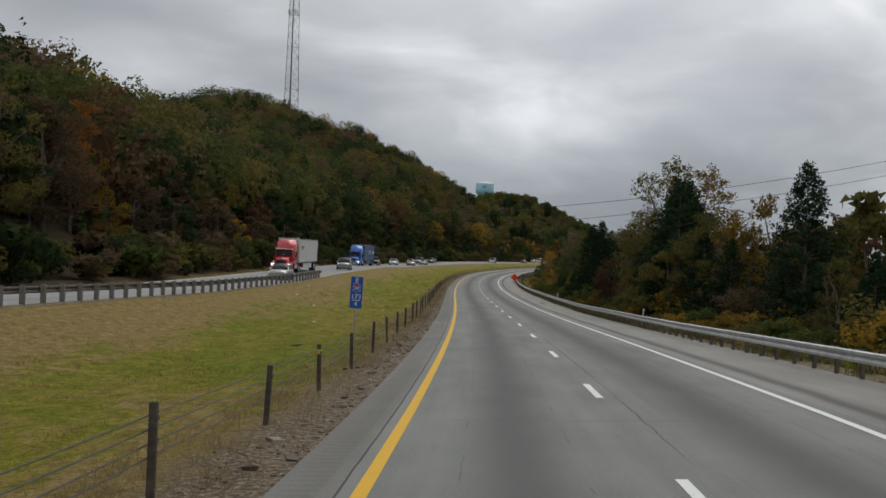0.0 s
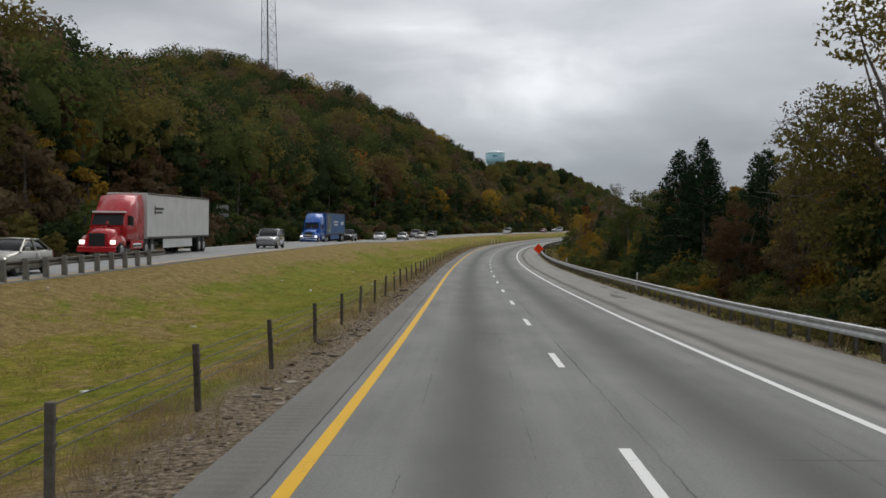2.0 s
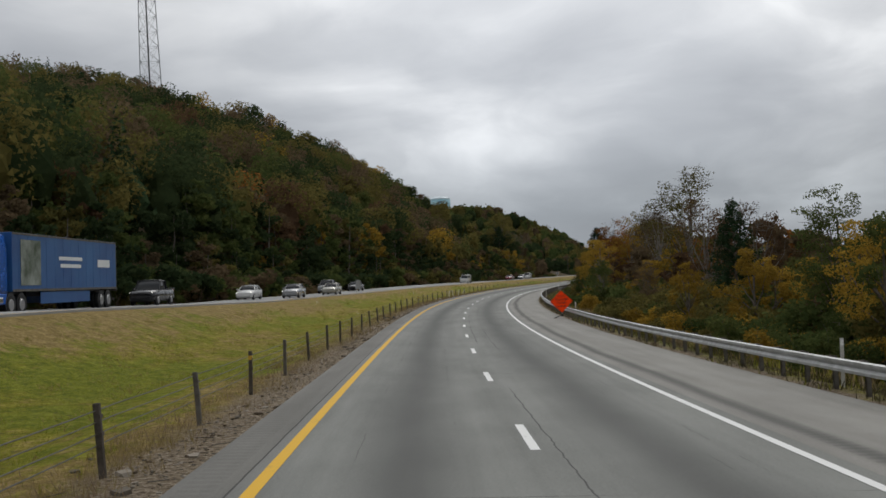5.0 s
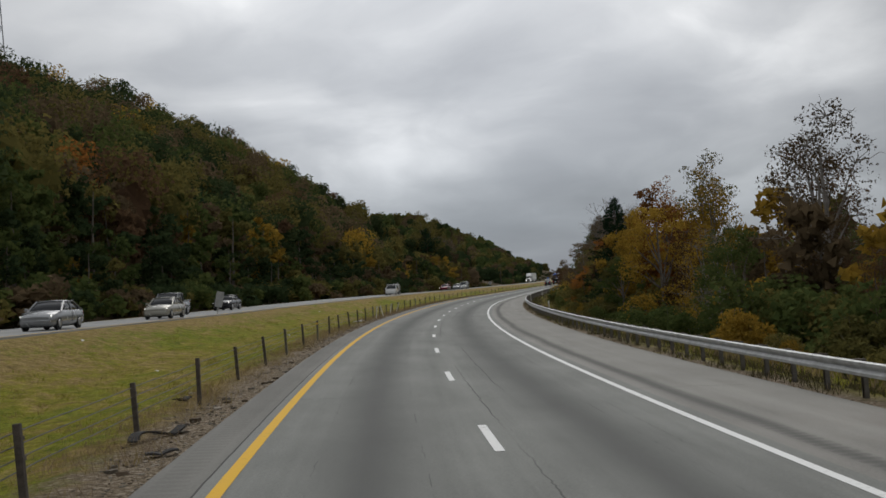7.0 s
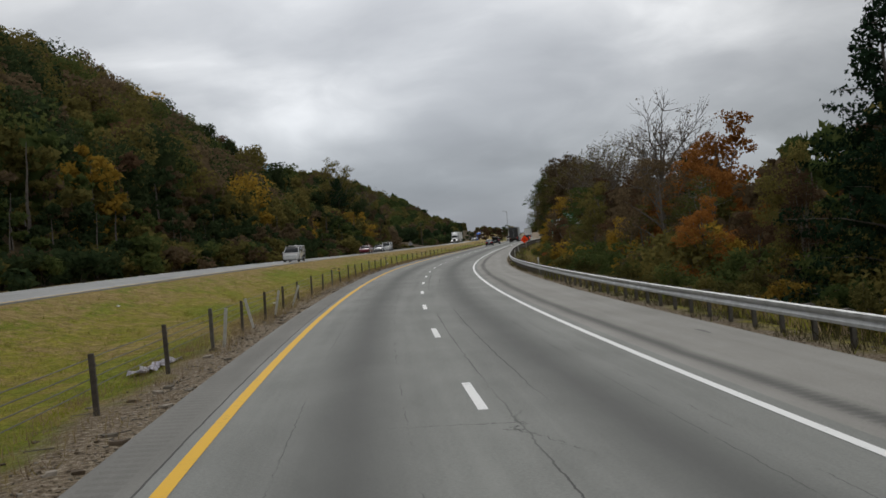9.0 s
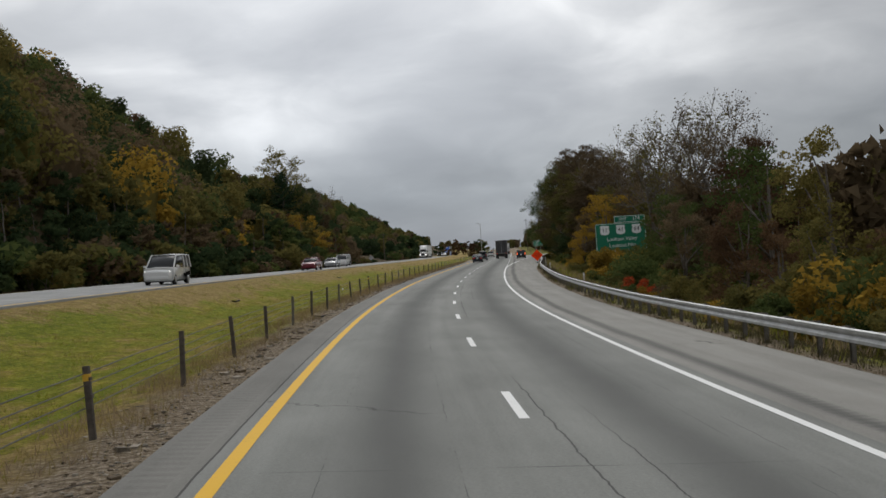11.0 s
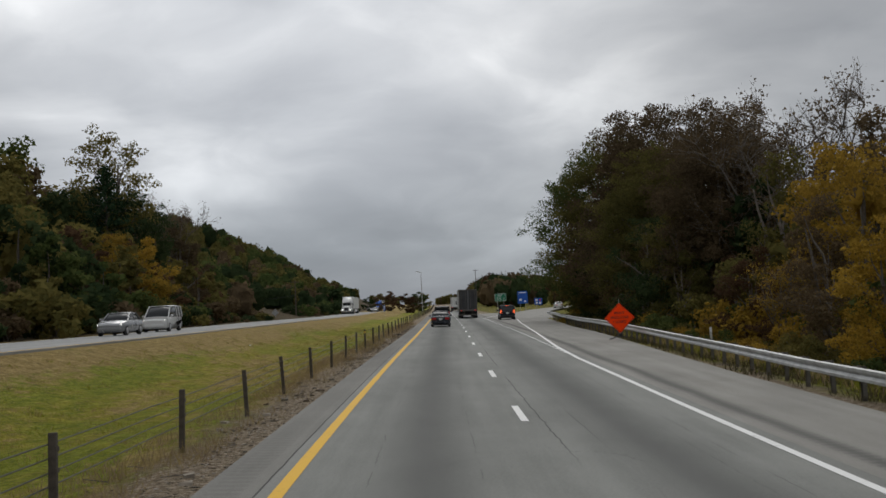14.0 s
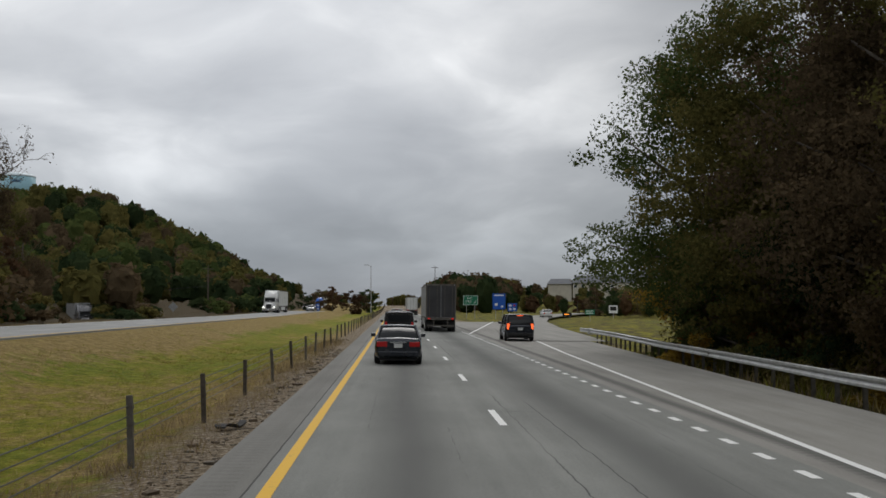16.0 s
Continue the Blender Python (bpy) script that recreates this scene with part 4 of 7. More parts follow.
merged("undergrowth", [q for q in low_growth if not (436 < q[2] < 452)], "dense olive and brown undergrowth of the roadside wood")
for s, l in ((404, 12.0), (411.5, 12.2)):
    plant_sl("shrub_b", "red", s, l, 1.7, "growing behind the guardrail", "bushes behind the guardrail")
for s, l, h in ((440, 13.0, 3.4), (445, 13.8, 3.8), (447, 15.5, 3.7), (448, 17.3, 3.9), (443, 15.2, 3.4), (446.5, 18.8, 4.0), (441, 17.0, 3.6)):
    plant_sl("shrub_a", "yellow" if l < 17.1 else "olive", s, l, h, "growing in front of the exit sign", "bushes behind the guardrail", 1.0)

# first rows of the wood beyond the other carriageway
LEFT, LGROUP = "at the foot of the wooded hill", "trees at the foot of the hill"
foot = []
s = 48.0
while s < 800:
    edge = float(opp_l(s)) - OPP_W
    for back in (8.5, 13.0):
        if s > 582 or (78 < s < 118 and back < 12):
            continue
        hue = fill.choice(["dark_green", "dark_green", "olive", "brown", "green", "dark_green", "brown", "yellow" if fill.random() < 0.35 else "olive", "rust"])
        if 205 < s < 430 and fill.random() < 0.6:
            hue = fill.choice(["dark_green", "dark_green", "green"])
        foot.append((fill.choice(["far_a", "far_b", "far_c"]), hue, s + fill.uniform(-2.5, 2.5), edge - back - fill.uniform(0, 3.0), fill.uniform(7.5, 12.5) * (1.0 if back > 12 else 0.75), 1.1))
    for _ in range(3 if s < 600 else 2):
        if 566 < s < 655:
            back = fill.uniform(3.6, 30.0)
            x, y, _ = ground_at(s, edge - back)
            if not (back < 12 and -3.4 < math.degrees(math.atan2(x - 31.2, y - 485.1)) < 0.4):
                foot.append(("scrub_a", fill.choice(["dark_green", "olive", "brown"]), s, edge - back, fill.uniform(1.0, 1.8), 1.6))
            continue
        foot.append((fill.choice(["scrub_a", "scrub_b"]), fill.choice(["dark_green", "olive", "green", "brown", "dark_green"]), s + fill.uniform(-3, 3), edge - fill.uniform(5.0, 9.5), fill.uniform(1.8, 4.5), 1.3))
    s += fill.uniform(5.0, 7.0)
for _ in range(45):
    s = fill.uniform(650, 725)
    foot.append(("scrub_b", fill.choice(["dark_green", "olive", "brown"]), s, float(opp_l(s)) - OPP_W - fill.uniform(7, 17), fill.uniform(1.8, 3.4), 1.4))
for _ in range(110):
    s = fill.uniform(572, 705)
    back = fill.uniform(12, 46)
    x, y, _ = ground_at(s, float(opp_l(s)) - OPP_W - back)
    if y < 658 and -3.4 < math.degrees(math.atan2(x - 31.2, y - 485.1)) < 0.4:
        continue
    foot.append(("scrub_b", fill.choice(["dark_green", "olive", "brown", "dark_green"]), s, float(opp_l(s)) - OPP_W - back, fill.uniform(1.6, 2.8), 1.5))


def open_verge(q):
    """True in the mown strip before the warning sign and its utility pole."""
    x, y, _ = ground_at(q[2], q[3])
    return 590 < y < 714 and (2.1 < math.degrees(math.atan2(x - 31.1, y - 485.3)) < 5.2 or 3.7 < math.degrees(math.atan2(x - 23.7, y - 455.7)) < 6.2)


foot = [q for q in foot if not open_verge(q)]
merged("foot_woods", foot, "dark green and brown trees and brush at the foot of the hill")
for shape, hue, s, l, top in (("broad_b", "brown", 92, -39, 15), ("broad_a", "orange", 100, -39.5, 15), ("thin_a", "orange", 112, -42, 14), ("broad_b", "olive", 84, -40, 15), ("broad_c", "yellow", 107, -38.5, 10), ("broad_a", "brown", 114, -38, 10), ("bare_c", "brown", 76, -39, 12), ("broad_a", "yellow", 160, -38, 11), ("broad_b", "yellow", 150, -38.5, 9.5), ("broad_c", "olive", 142, -38, 9), ("broad_b", "brown", 165, -41, 9.5),
                            ("open_a", "olive", 569.6, -44.2, 23.5), ("cedar_b", "cedar", 563.5, -43.5, 18.5), ("broad_c", "dark_green", 573, -47, 19), ("broad_b", "olive", 603, -48, 15), ("broad_a", "green", 598, -52, 16), ("broad_c", "dark_green", 566, -41, 15), ("bare_c", "brown", 596, -43.6, 15.8), ("broad_b", "olive", 600, -44.5, 13.2), ("broad_a", "brown", 593, -41.5, 13.0), ("bare_a", "brown", 604, -45, 14.8), ("broad_c", "olive", 609, -45, 11.6), ("broad_b", "brown", 618, -46, 9.5), ("broad_b", "yellow", 548, -37, 9), ("broad_a", "yellow", 554, -36.5, 8.5), ("broad_b", "yellow", 316, -35.5, 4.5)):
    h = (top - ground_at(s, l)[2]) if s > 10 else top
    plant_sl(shape, hue, s, l, h, LEFT, LGROUP)


# ---- woods on the hills, uncountable ----
def woods(name, places, heights, hues, label, leaves, size, seed, grow=0.74):
    r = np.random.default_rng(seed)
    keys = list(LEAF)
    vs, fs, slots, at = [], [], [], 0
    for (x, y, z), h, hue in zip(places, heights, hues):
        w = h * r.uniform(0.26, 0.36)
        balls = [((x, y, z + h * 0.5), (w, w, h * 0.42))]
        for _ in range(11):
            a, q = r.uniform(0, 6.28), w * r.uniform(0.35, 1.0)
            b = w * r.uniform(0.26, 0.5)
            high = 0.93 - 0.42 * (q / w) ** 2 * r.uniform(0.5, 1.5)
            balls.append(((x + q * math.cos(a), y + q * math.sin(a), z + h * high), (b, b, b * 0.9)))
        if hue == "cedar":
            balls = [((x, y, z + h * k), (w * (1.05 - k), w * (1.05 - k), h * 0.16)) for k in (0.25, 0.4, 0.55, 0.7, 0.85, 0.97)]
        c, out = shell(balls, leaves, r, 0.75)
        v, f = leaf_sprays(c, out + np.array([0, 0, 0.3 * w]), size, r, 0.5)
        cv, cf = lumpy_core((x, y, z + h * (0.45 if hue != "cedar" else 0.35)), (w * grow, w * grow, h * grow * 0.47), r)
        vs += [v, cv]
        fs += [f + at, cf + at + len(v)]
        at += len(v) + len(cv)
        slots.append(np.full(len(f), keys.index(hue)))
        # cores of bright crowns take a darker hue, painting in the shade inside
        slots.append(np.full(len(cf), keys.index({"yellow": "olive", "orange": "brown", "red": "rust"}.get(hue, hue))))
    me = mesh_from(name, np.concatenate(vs), np.concatenate(fs), [LEAF[k] for k in keys], slots=np.concatenate(slots))
    return tagged(new(name, me), label, "woods", kind="stuff")


r = np.random.default_rng(8)
spots, tall, tint = [], [], []
s = -40.0
while s < 580:
    edge = float(opp_l(s)) - OPP_W
    l = edge - 17.5
    while l > edge - (125 if s < 470 else 90):
        ss, ll = s + r.uniform(-3, 3), l + r.uniform(-2.5, 2.5)
        if ss < -1.5 * ll and r.random() < 0.65:
            l -= 8.0
            continue
        spots.append(ground_at(ss, ll))
        tall.append(r.uniform(9.5, 16.0) * np.interp(ss, [500, 560], [1.0, 0.75]))
        zone = noise.noise(Vector((ss * 0.018, ll * 0.018, 3.0)))
        w = [0.26, 0.17, 0.27, 0.02, 0.006, 0.03 + 0.07 * max(0, zone), 0.21, 0.04, 0.0]
        if 210 < ss < 430:
            w[0], w[3], w[4], w[7] = 0.42, 0.012, 0.005, 0.12
        tint.append(r.choice(["dark_green", "green", "olive", "yellow", "orange", "rust", "brown", "cedar", "red"], p=np.array(w) / sum(w)))
        l -= r.uniform(6.0, 8.0)
    s += 7.0
spots += [ground_at(422, -75.7), ground_at(425, -73)]
tall += [14, 12]
tint += ["yellow", "yellow"]
woods("hillside_woods", spots, tall, tint, "mixed green, olive and rust autumn woods covering the hill", 760, 0.58, 9, 0.58)
spots, tall, tint = [], [], []
for _ in range(800):
    x, y = r.uniform(-120, 150), r.uniform(850, 1100)
    if x > 27 + 0.165 * (y - 485):
        continue
    spots.append((x, y, float(ground_z(*sl_of(x, y)))))
    tall.append(r.uniform(9, 14) * np.interp(27 + 0.165 * (y - 485) - x, [0, 40], [0.4, 1.0]))
    tint.append(r.choice(["dark_green", "green", "olive", "brown", "olive", "green"]))
for _ in range(430):
    s = r.uniform(705, 1100)
    front = np.interp(s, [705, 800, 830], [75, 75, 16])
    l = front + 130 * r.uniform(0, 1) ** 1.4
    x, y, z = ground_at(s, l)
    seen = math.degrees(math.atan2(x - 31, y - 485))
    spots.append((x, y, z))
    tall.append(r.uniform(8, 13) * np.interp(s, [700, 900], [0.75, 1.1]) * np.interp(seen, [19.5, 21.5], [1.0, 0.45]))
    tint.append(r.choice(["dark_green", "brown", "olive", "rust", "brown", "dark_green"]))
for _ in range(300):
    s, back = r.uniform(584, 900), r.uniform(9, 130)
    if s < 660 and back < 34:
        continue
    q, high, hue = ground_at(s, float(opp_l(s)) - OPP_W - back), r.uniform(4.5, 8.5), r.choice(["dark_green", "olive", "brown", "olive", "yellow"], p=[0.35, 0.3, 0.2, 0.1, 0.05])
    if 655 < s < 724 and back < 19:
        continue
    spots.append(q)
    tall.append(high)
    tint.append(hue)
for _ in range(60):
    x, y = r.uniform(115, 250), r.uniform(1040, 1120)
    spots.append((x, y, float(ground_z(*sl_of(x, y)))))
    tall.append(r.uniform(4, 7))
    tint.append(r.choice(["dark_green", "olive", "brown"]))
woods("far_woods", spots, tall, tint, "distant olive and brown woods on low hills", 130, 1.2, 10, 0.95)

spots, tall, tint = [], [], []
for _ in range(450):
    s, l = r.uniform(40, 560), r.uniform(36, 120)
    spots.append(ground_at(s, l))
    tall.append(r.uniform(5.5, 8.5))
    tint.append(r.choice(["olive", "brown", "green", "rust", "yellow", "cedar"], p=[0.28, 0.24, 0.18, 0.14, 0.06, 0.10]))
woods("rear_woods", spots, tall, tint, "mixed autumn woods reaching back from the roadside", 90, 1.3, 11)

# ---- lane markings, barriers ----
def posed(s, l, h=0.0, turn=0.0, own_z=None):
    """A pose on the road, its y along the road."""
    x, y, z = road_xyz(s, l, h)
    if own_z is not None:
        z = own_z
    return pose(x, y, z, 0, 0, heading(s) + turn)


for i in range(-3, 75):
    s = -0.858 + 12.192 * i
    q = np.linspace(s - 1.52, s + 1.52, 4)
    p = road_xyz(np.repeat(q[:, None], 2, 1), np.array([[-0.075, 0.075]] * 4), 0.006)
    part("lane_dash", mesh_from("lane_dash", p.reshape(-1, 3), strip_faces(4, 2)[:, ::-1], [M_WHITE]), road)
for i in range(60):
    s = 474.0 + 1.83 * i
    q = np.array([s, s + 0.72])
    p = road_xyz(np.repeat(q[:, None], 2, 1), np.array([[3.58, 3.74]] * 2), 0.006)
    part("dotted_line_dash", mesh_from("dotted_line_dash", p.reshape(-1, 3), strip_faces(2, 2)[:, ::-1], [M_WHITE]), road)
# cross joint and patch of the shoulder
for s, l0, l1, w in ((482.6, 4.2, 7.7, 0.05), (484.0, 4.0, 7.6, 0.03), (486.5, 3.9, 7.4, 0.03)):
    painted("trim_joint", [s - w, s + w], l0, l1, worn("tar_joint", (0.03, 0.03, 0.03), (0.06, 0.06, 0.058), 5.0, 0.8), "dark tar joint across the shoulder", h=0.004)

M_STAIN = worn("oil_stain", (0.052, 0.05, 0.046), (0.10, 0.096, 0.088), 3.0, 0.7)


def stain(s, l, along, across, seed):
    """A dark blot on the shoulder with a ragged outline."""
    r = np.random.default_rng(seed)
    a = np.linspace(0, 2 * np.pi, 27)[:-1]
    k = 1 + 0.3 * np.sin(3 * a + seed) + r.normal(0, 0.12, len(a))
    ring = road_xyz(s + along / 2 * k * np.cos(a), l + across / 2 * k * np.sin(a), 0.004)
    p = np.concatenate([road_xyz(np.array([s]), np.array([l]), 0.004), ring])
    i = np.arange(1, 27)
    f = np.stack([np.zeros(26, int), i, np.roll(i, -1)], -1)
    tagged(new("trim_stain", mesh_from("trim_stain", p, f, [M_STAIN])), "dark oil stain on the asphalt shoulder", "stain", kind="structure")


for s, l, along, across, seed in ((118.2, 5.9, 5.0, 0.55, 1), (130.6, 6.75, 2.6, 0.35, 2), (123.0, 6.5, 2.2, 0.3, 3), (300.5, 6.2, 1.2, 0.12, 4)):
    stain(s, l, along, across, seed)
painted("trim_joint", [473.44, 473.56], 4.6, 7.1, M_STAIN, "dark tar joint across the shoulder", h=0.004)

RAIL_S = [-60, 50, 75, 120, 200, 400, 455, 485, 515, 540, 556, 566]
RAIL_L = [6.7, 6.75, 7.4, 7.75, 7.6, 7.5, 7.6, 8.55, 9.1, 10.4, 11.5, 11.8]


def w_beam(s_values, lateral, facing, base_z=None, mat=M_STEEL):
    """A pressed steel rail of W profile; facing is the side of its waves."""
    prof = [(0.0, 0.72), (0.08, 0.70), (0.08, 0.64), (0.015, 0.57), (0.08, 0.50), (0.08, 0.44), (0.0, 0.42)]
    prof = prof + [(d - 0.012, h) for d, h in reversed(prof)]
    s = np.asarray(s_values, float)
    pts = []
    for d, h in prof:
        p = road_xyz(s, lateral(s) - facing * d, h)
        if base_z is not None:
            p[:, 2] = base_z(s) + h
        pts.append(p)
    pts = np.stack(pts, 1)
    k, n = len(prof), len(s)
    faces = []
    for j in range(k):
        a, b = np.arange(n - 1) * k + j, np.arange(n - 1) * k + (j + 1) % k
        faces.append(np.stack([a, b, b + k, a + k], -1))
    return mesh_from("rail_section", pts.reshape(-1, 3), np.concatenate(faces), [mat])


def post_mesh(name, h, mat):
    bm = boxes(((0.10, 0.012, h + 0.6), (0, 0.045, (h - 0.6) / 2)), ((0.10, 0.012, h + 0.6), (0, -0.045, (h - 0.6) / 2)), ((0.012, 0.09, h + 0.6), (0, 0, (h - 0.6) / 2)))
    me = bpy.data.meshes.new(name)
    bm.to_mesh(me)
    bm.free()
    me.materials.append(mat)
    return me


def block_mesh(mat):
    bm = boxes(((0.16, 0.14, 0.33), (0, 0, 0)), bevel=0.01)
    me = bpy.data.meshes.new("spacer_block")
    bm.to_mesh(me)
    bm.free()
    me.materials.append(mat)
    return me


rail_l = lambda s: np.interp(s, RAIL_S, RAIL_L)
guardrail = thing("guardrail", "galvanised steel W-beam guardrail on steel posts beside the shoulder", "guardrail")
rail_post, rail_block = post_mesh("post", 0.72, M_DULL_STEEL), block_mesh(M_WOOD_POST)
jig = random.Random(3)
for i in range(158):
    s = -32 + 3.81 * i
    part("rail_section", w_beam([s - 0.06, s + 1.0, s + 2.0, s + 3.0, s + 3.81], lambda q: rail_l(q) + jig.uniform(-0.004, 0.004), 1), guardrail)
for i in range(315):
    s = -32 + 1.905 * i
    if s > 565.8:
        break
    l = float(rail_l(s))
    ob = part("post", rail_post, guardrail)
    ob.matrix_world = posed(s, l + 0.22, 0.0, jig.uniform(-3, 3)) @ pose(0, 0, jig.uniform(-0.03, 0.02), jig.uniform(-1.5, 1.5), jig.uniform(-1.5, 1.5), 0)
    ob = part("spacer_block", rail_block, guardrail)
    ob.matrix_world = posed(s, l + 0.095, 0.57)
end_s = 566.0
bm = boxes(((0.35, 0.5, 0.42), (0, 0, 0.55)), bevel=0.06)
part("end_terminal", bm, guardrail, "bent end terminal", M_STEEL).matrix_world = posed(end_s, float(rail_l(end_s)))

# guardrail at the edge of the other carriageway
far_rail = thing("guardrail_opposite", "steel guardrail with heavy grey posts across the median", "guardrail")
far_l = lambda s: opp_l(s) - 0.3 + 0 * s
heavy = bpy.data.meshes.new("post")
bm = boxes(((0.2, 0.2, 1.35), (0, 0, 0.12)), bevel=0.015)
bm.to_mesh(heavy)
bm.free()
# grey darkened to hold the shadow on the backs of these posts
heavy.materials.append(worn("shaded_grey_post", (0.20, 0.19, 0.175), (0.12, 0.112, 0.10), 4.0, 0.85, 0.0, 0.3))
# darker steel than the near rail: its shaded back is put into the colour
for i in range(34):
    s = -10 + 3.81 * i
    part("rail_section", w_beam([s - 0.06, s + 2, s + 3.81], far_l, -1, opp_z, M_DULL_STEEL), far_rail)
for i in range(67):
    s = -9.5 + 1.905 * i
    p = road_xyz(s, float(far_l(s)) + 0.2)
    part("post", heavy, far_rail).matrix_world = pose(p[0], p[1], float(opp_z(s)), 0, 0, heading(s))

# cable barrier in the median
barrier = thing("cable_barrier", "four-strand wire cable barrier on weathered posts in the median", "cable barrier")
POST_N = [-14, -6, -5, -1, 0, 4, 13, 17, 28, 32, 39, 42, 55, 58, 72, 76, 148]
POST_AT = [-24, 23.6, 29.6, 53.2, 59.4, 82.8, 137.2, 161.2, 226.8, 251.2, 292.5, 309.7, 386.2, 403.9, 487.6, 510.6, 942.0]
post_s = list(np.interp(np.arange(-14, 148), POST_N, POST_AT))
fence_post = bpy.data.meshes.new("post")
bm = bmesh.new()
box(bm, (0.09, 0.09, 1.65), (0, 0, 0.215), 0.012)
box(bm, (0.02, 0.115, 0.05), (0.045, 0, 0.86))
box(bm, (0.02, 0.115, 0.05), (0.045, 0, 0.62))
bm.to_mesh(fence_post)
bm.free()
fence_post.materials.append(M_WOOD_POST)
steel_post = fence_post.copy()
steel_post.materials[0] = M_DULL_STEEL
cap_me = bpy.data.meshes.new("reflector")
bm = boxes(((0.098, 0.095, 0.1), (0, 0, 0.88)), bevel=0.004)
bm.to_mesh(cap_me)
bm.free()
cap_me.materials.append(plain("amber_reflector", (0.55, 0.33, 0.03), 0.5))
for n, s in enumerate(post_s):
    l = -5.93 + jig.uniform(-0.04, 0.04)
    x, y, z = ground_at(s, l)
    m = pose(x, y, z + jig.uniform(-0.06, 0.04), jig.uniform(-3, 3), jig.uniform(-3, 3), heading(s) + jig.uniform(-4, 4))
    if s > 700:
        ob = part("post", fence_post, barrier)
    else:
        ob = part("post", fence_post if jig.random() < 0.7 else steel_post, barrier)
        if min(abs(s - q) for q in (23.6, 119.4, 409.8, 487.6, 178.0, 268.0, 350.0)) < 3.0:
            part("reflector", cap_me, ob)
    ob.matrix_world = m
# damaged light posts leaning at the bend
white_post = worn("pale_post", (0.55, 0.54, 0.5), (0.35, 0.34, 0.31), 6.0, 0.7)
for s, tilt in ((305, 8), (311, -12), (317, 14), (323, 22)):
    ob = part("bent_marker_post", boxes(((0.09, 0.03, 1.3), (0, 0, 0.35)), bevel=0.005), barrier, "pale bent marker post", white_post)
    x, y, z = ground_at(s, -5.75)
    ob.matrix_world = pose(x, y, z, tilt * 0.4, tilt, heading(s))
cable_s = np.arange(-20, 880, 2.0)
for h in (0.94, 0.78, 0.62, 0.47):
    p = road_xyz(cable_s, -6.01 + 0.1 * (h in (0.76, 0.46)))
    p[:, 2] = ground_z(cable_s, np.full(len(cable_s), -5.95)) + h - 0.02 + 0.008 * np.cos(cable_s / 6 * 6.283)
    v, f = polyline_tube([list(zip(p, np.full(len(p), 0.0095)))], 5)
    part("cable", mesh_from("cable", v, f, [M_CABLE]), barrier)


# ---- strip of stones, sticks and tufts beside the barrier ----
def scatter_stones(name, n, place, sizes, mats, seed, label):
    r = np.random.default_rng(seed)
    base = np.array([(1, 1, -1), (-1, 1, -1), (-1, -1, -1), (1, -1, -1), (1, 1, 1), (-1, 1, 1), (-1, -1, 1), (1, -1, 1)], float)
    quads = np.array([(7, 6, 5, 4), (0, 4, 5, 1), (1, 5, 6, 2), (2, 6, 7, 3), (3, 7, 4, 0)])
    s, l = place(r, n)
    if l is None:
        l = np.interp(s, OUT_S, OUT_L) + r.uniform(0.05, 1.6, n)
    c = road_xyz(s, l)
    c[:, 2] = ground_z(s, l)
    size = sizes(r, n)[:, None, None]
    v = base[None] * r.uniform(0.45, 1.0, (n, 8, 3)) * size * np.array([1, 1, 0.55])
    a = r.uniform(0, 6.28, n)
    rot = np.zeros((n, 3, 3))
    rot[:, 0, 0], rot[:, 0, 1], rot[:, 1, 0], rot[:, 1, 1], rot[:, 2, 2] = np.cos(a), -np.sin(a), np.sin(a), np.cos(a), 1
    v = np.einsum("nij,nkj->nki", rot, v) + c[:, None]
    f = (quads[None] + 8 * np.arange(n)[:, None, None]).reshape(-1, 4)
    slots = np.repeat(r.integers(0, len(mats), n), 5)
    return tagged(new(name, mesh_from(name, v.reshape(-1, 3), f, mats, slots=slots)), label, "debris", kind="stuff")


STONE = [worn("pale_stone", (0.34, 0.30, 0.245), (0.22, 0.19, 0.15), 9.0, 0.95), worn("grey_stone", (0.16, 0.138, 0.108), (0.095, 0.08, 0.06), 9.0, 0.95), worn("brown_clod", (0.115, 0.085, 0.055), (0.065, 0.047, 0.03), 9.0, 0.95)]
scatter_stones("roadside_gravel", 17000, lambda r, n: (r.uniform(5, 545, n), -4.78 - np.abs(r.normal(0, 0.62, n))), lambda r, n: 0.014 + 0.028 * r.random(n) ** 3 + (r.random(n) < 0.03) * r.uniform(0.03, 0.10, n), STONE, 14, "loose stones and clods beside the cable barrier")
scatter_stones("rail_gravel", 2500, lambda r, n: (r.uniform(20, 570, n), None), lambda r, n: 0.012 + 0.03 * r.random(n) ** 3, STONE, 15, "loose stones below the guardrail")


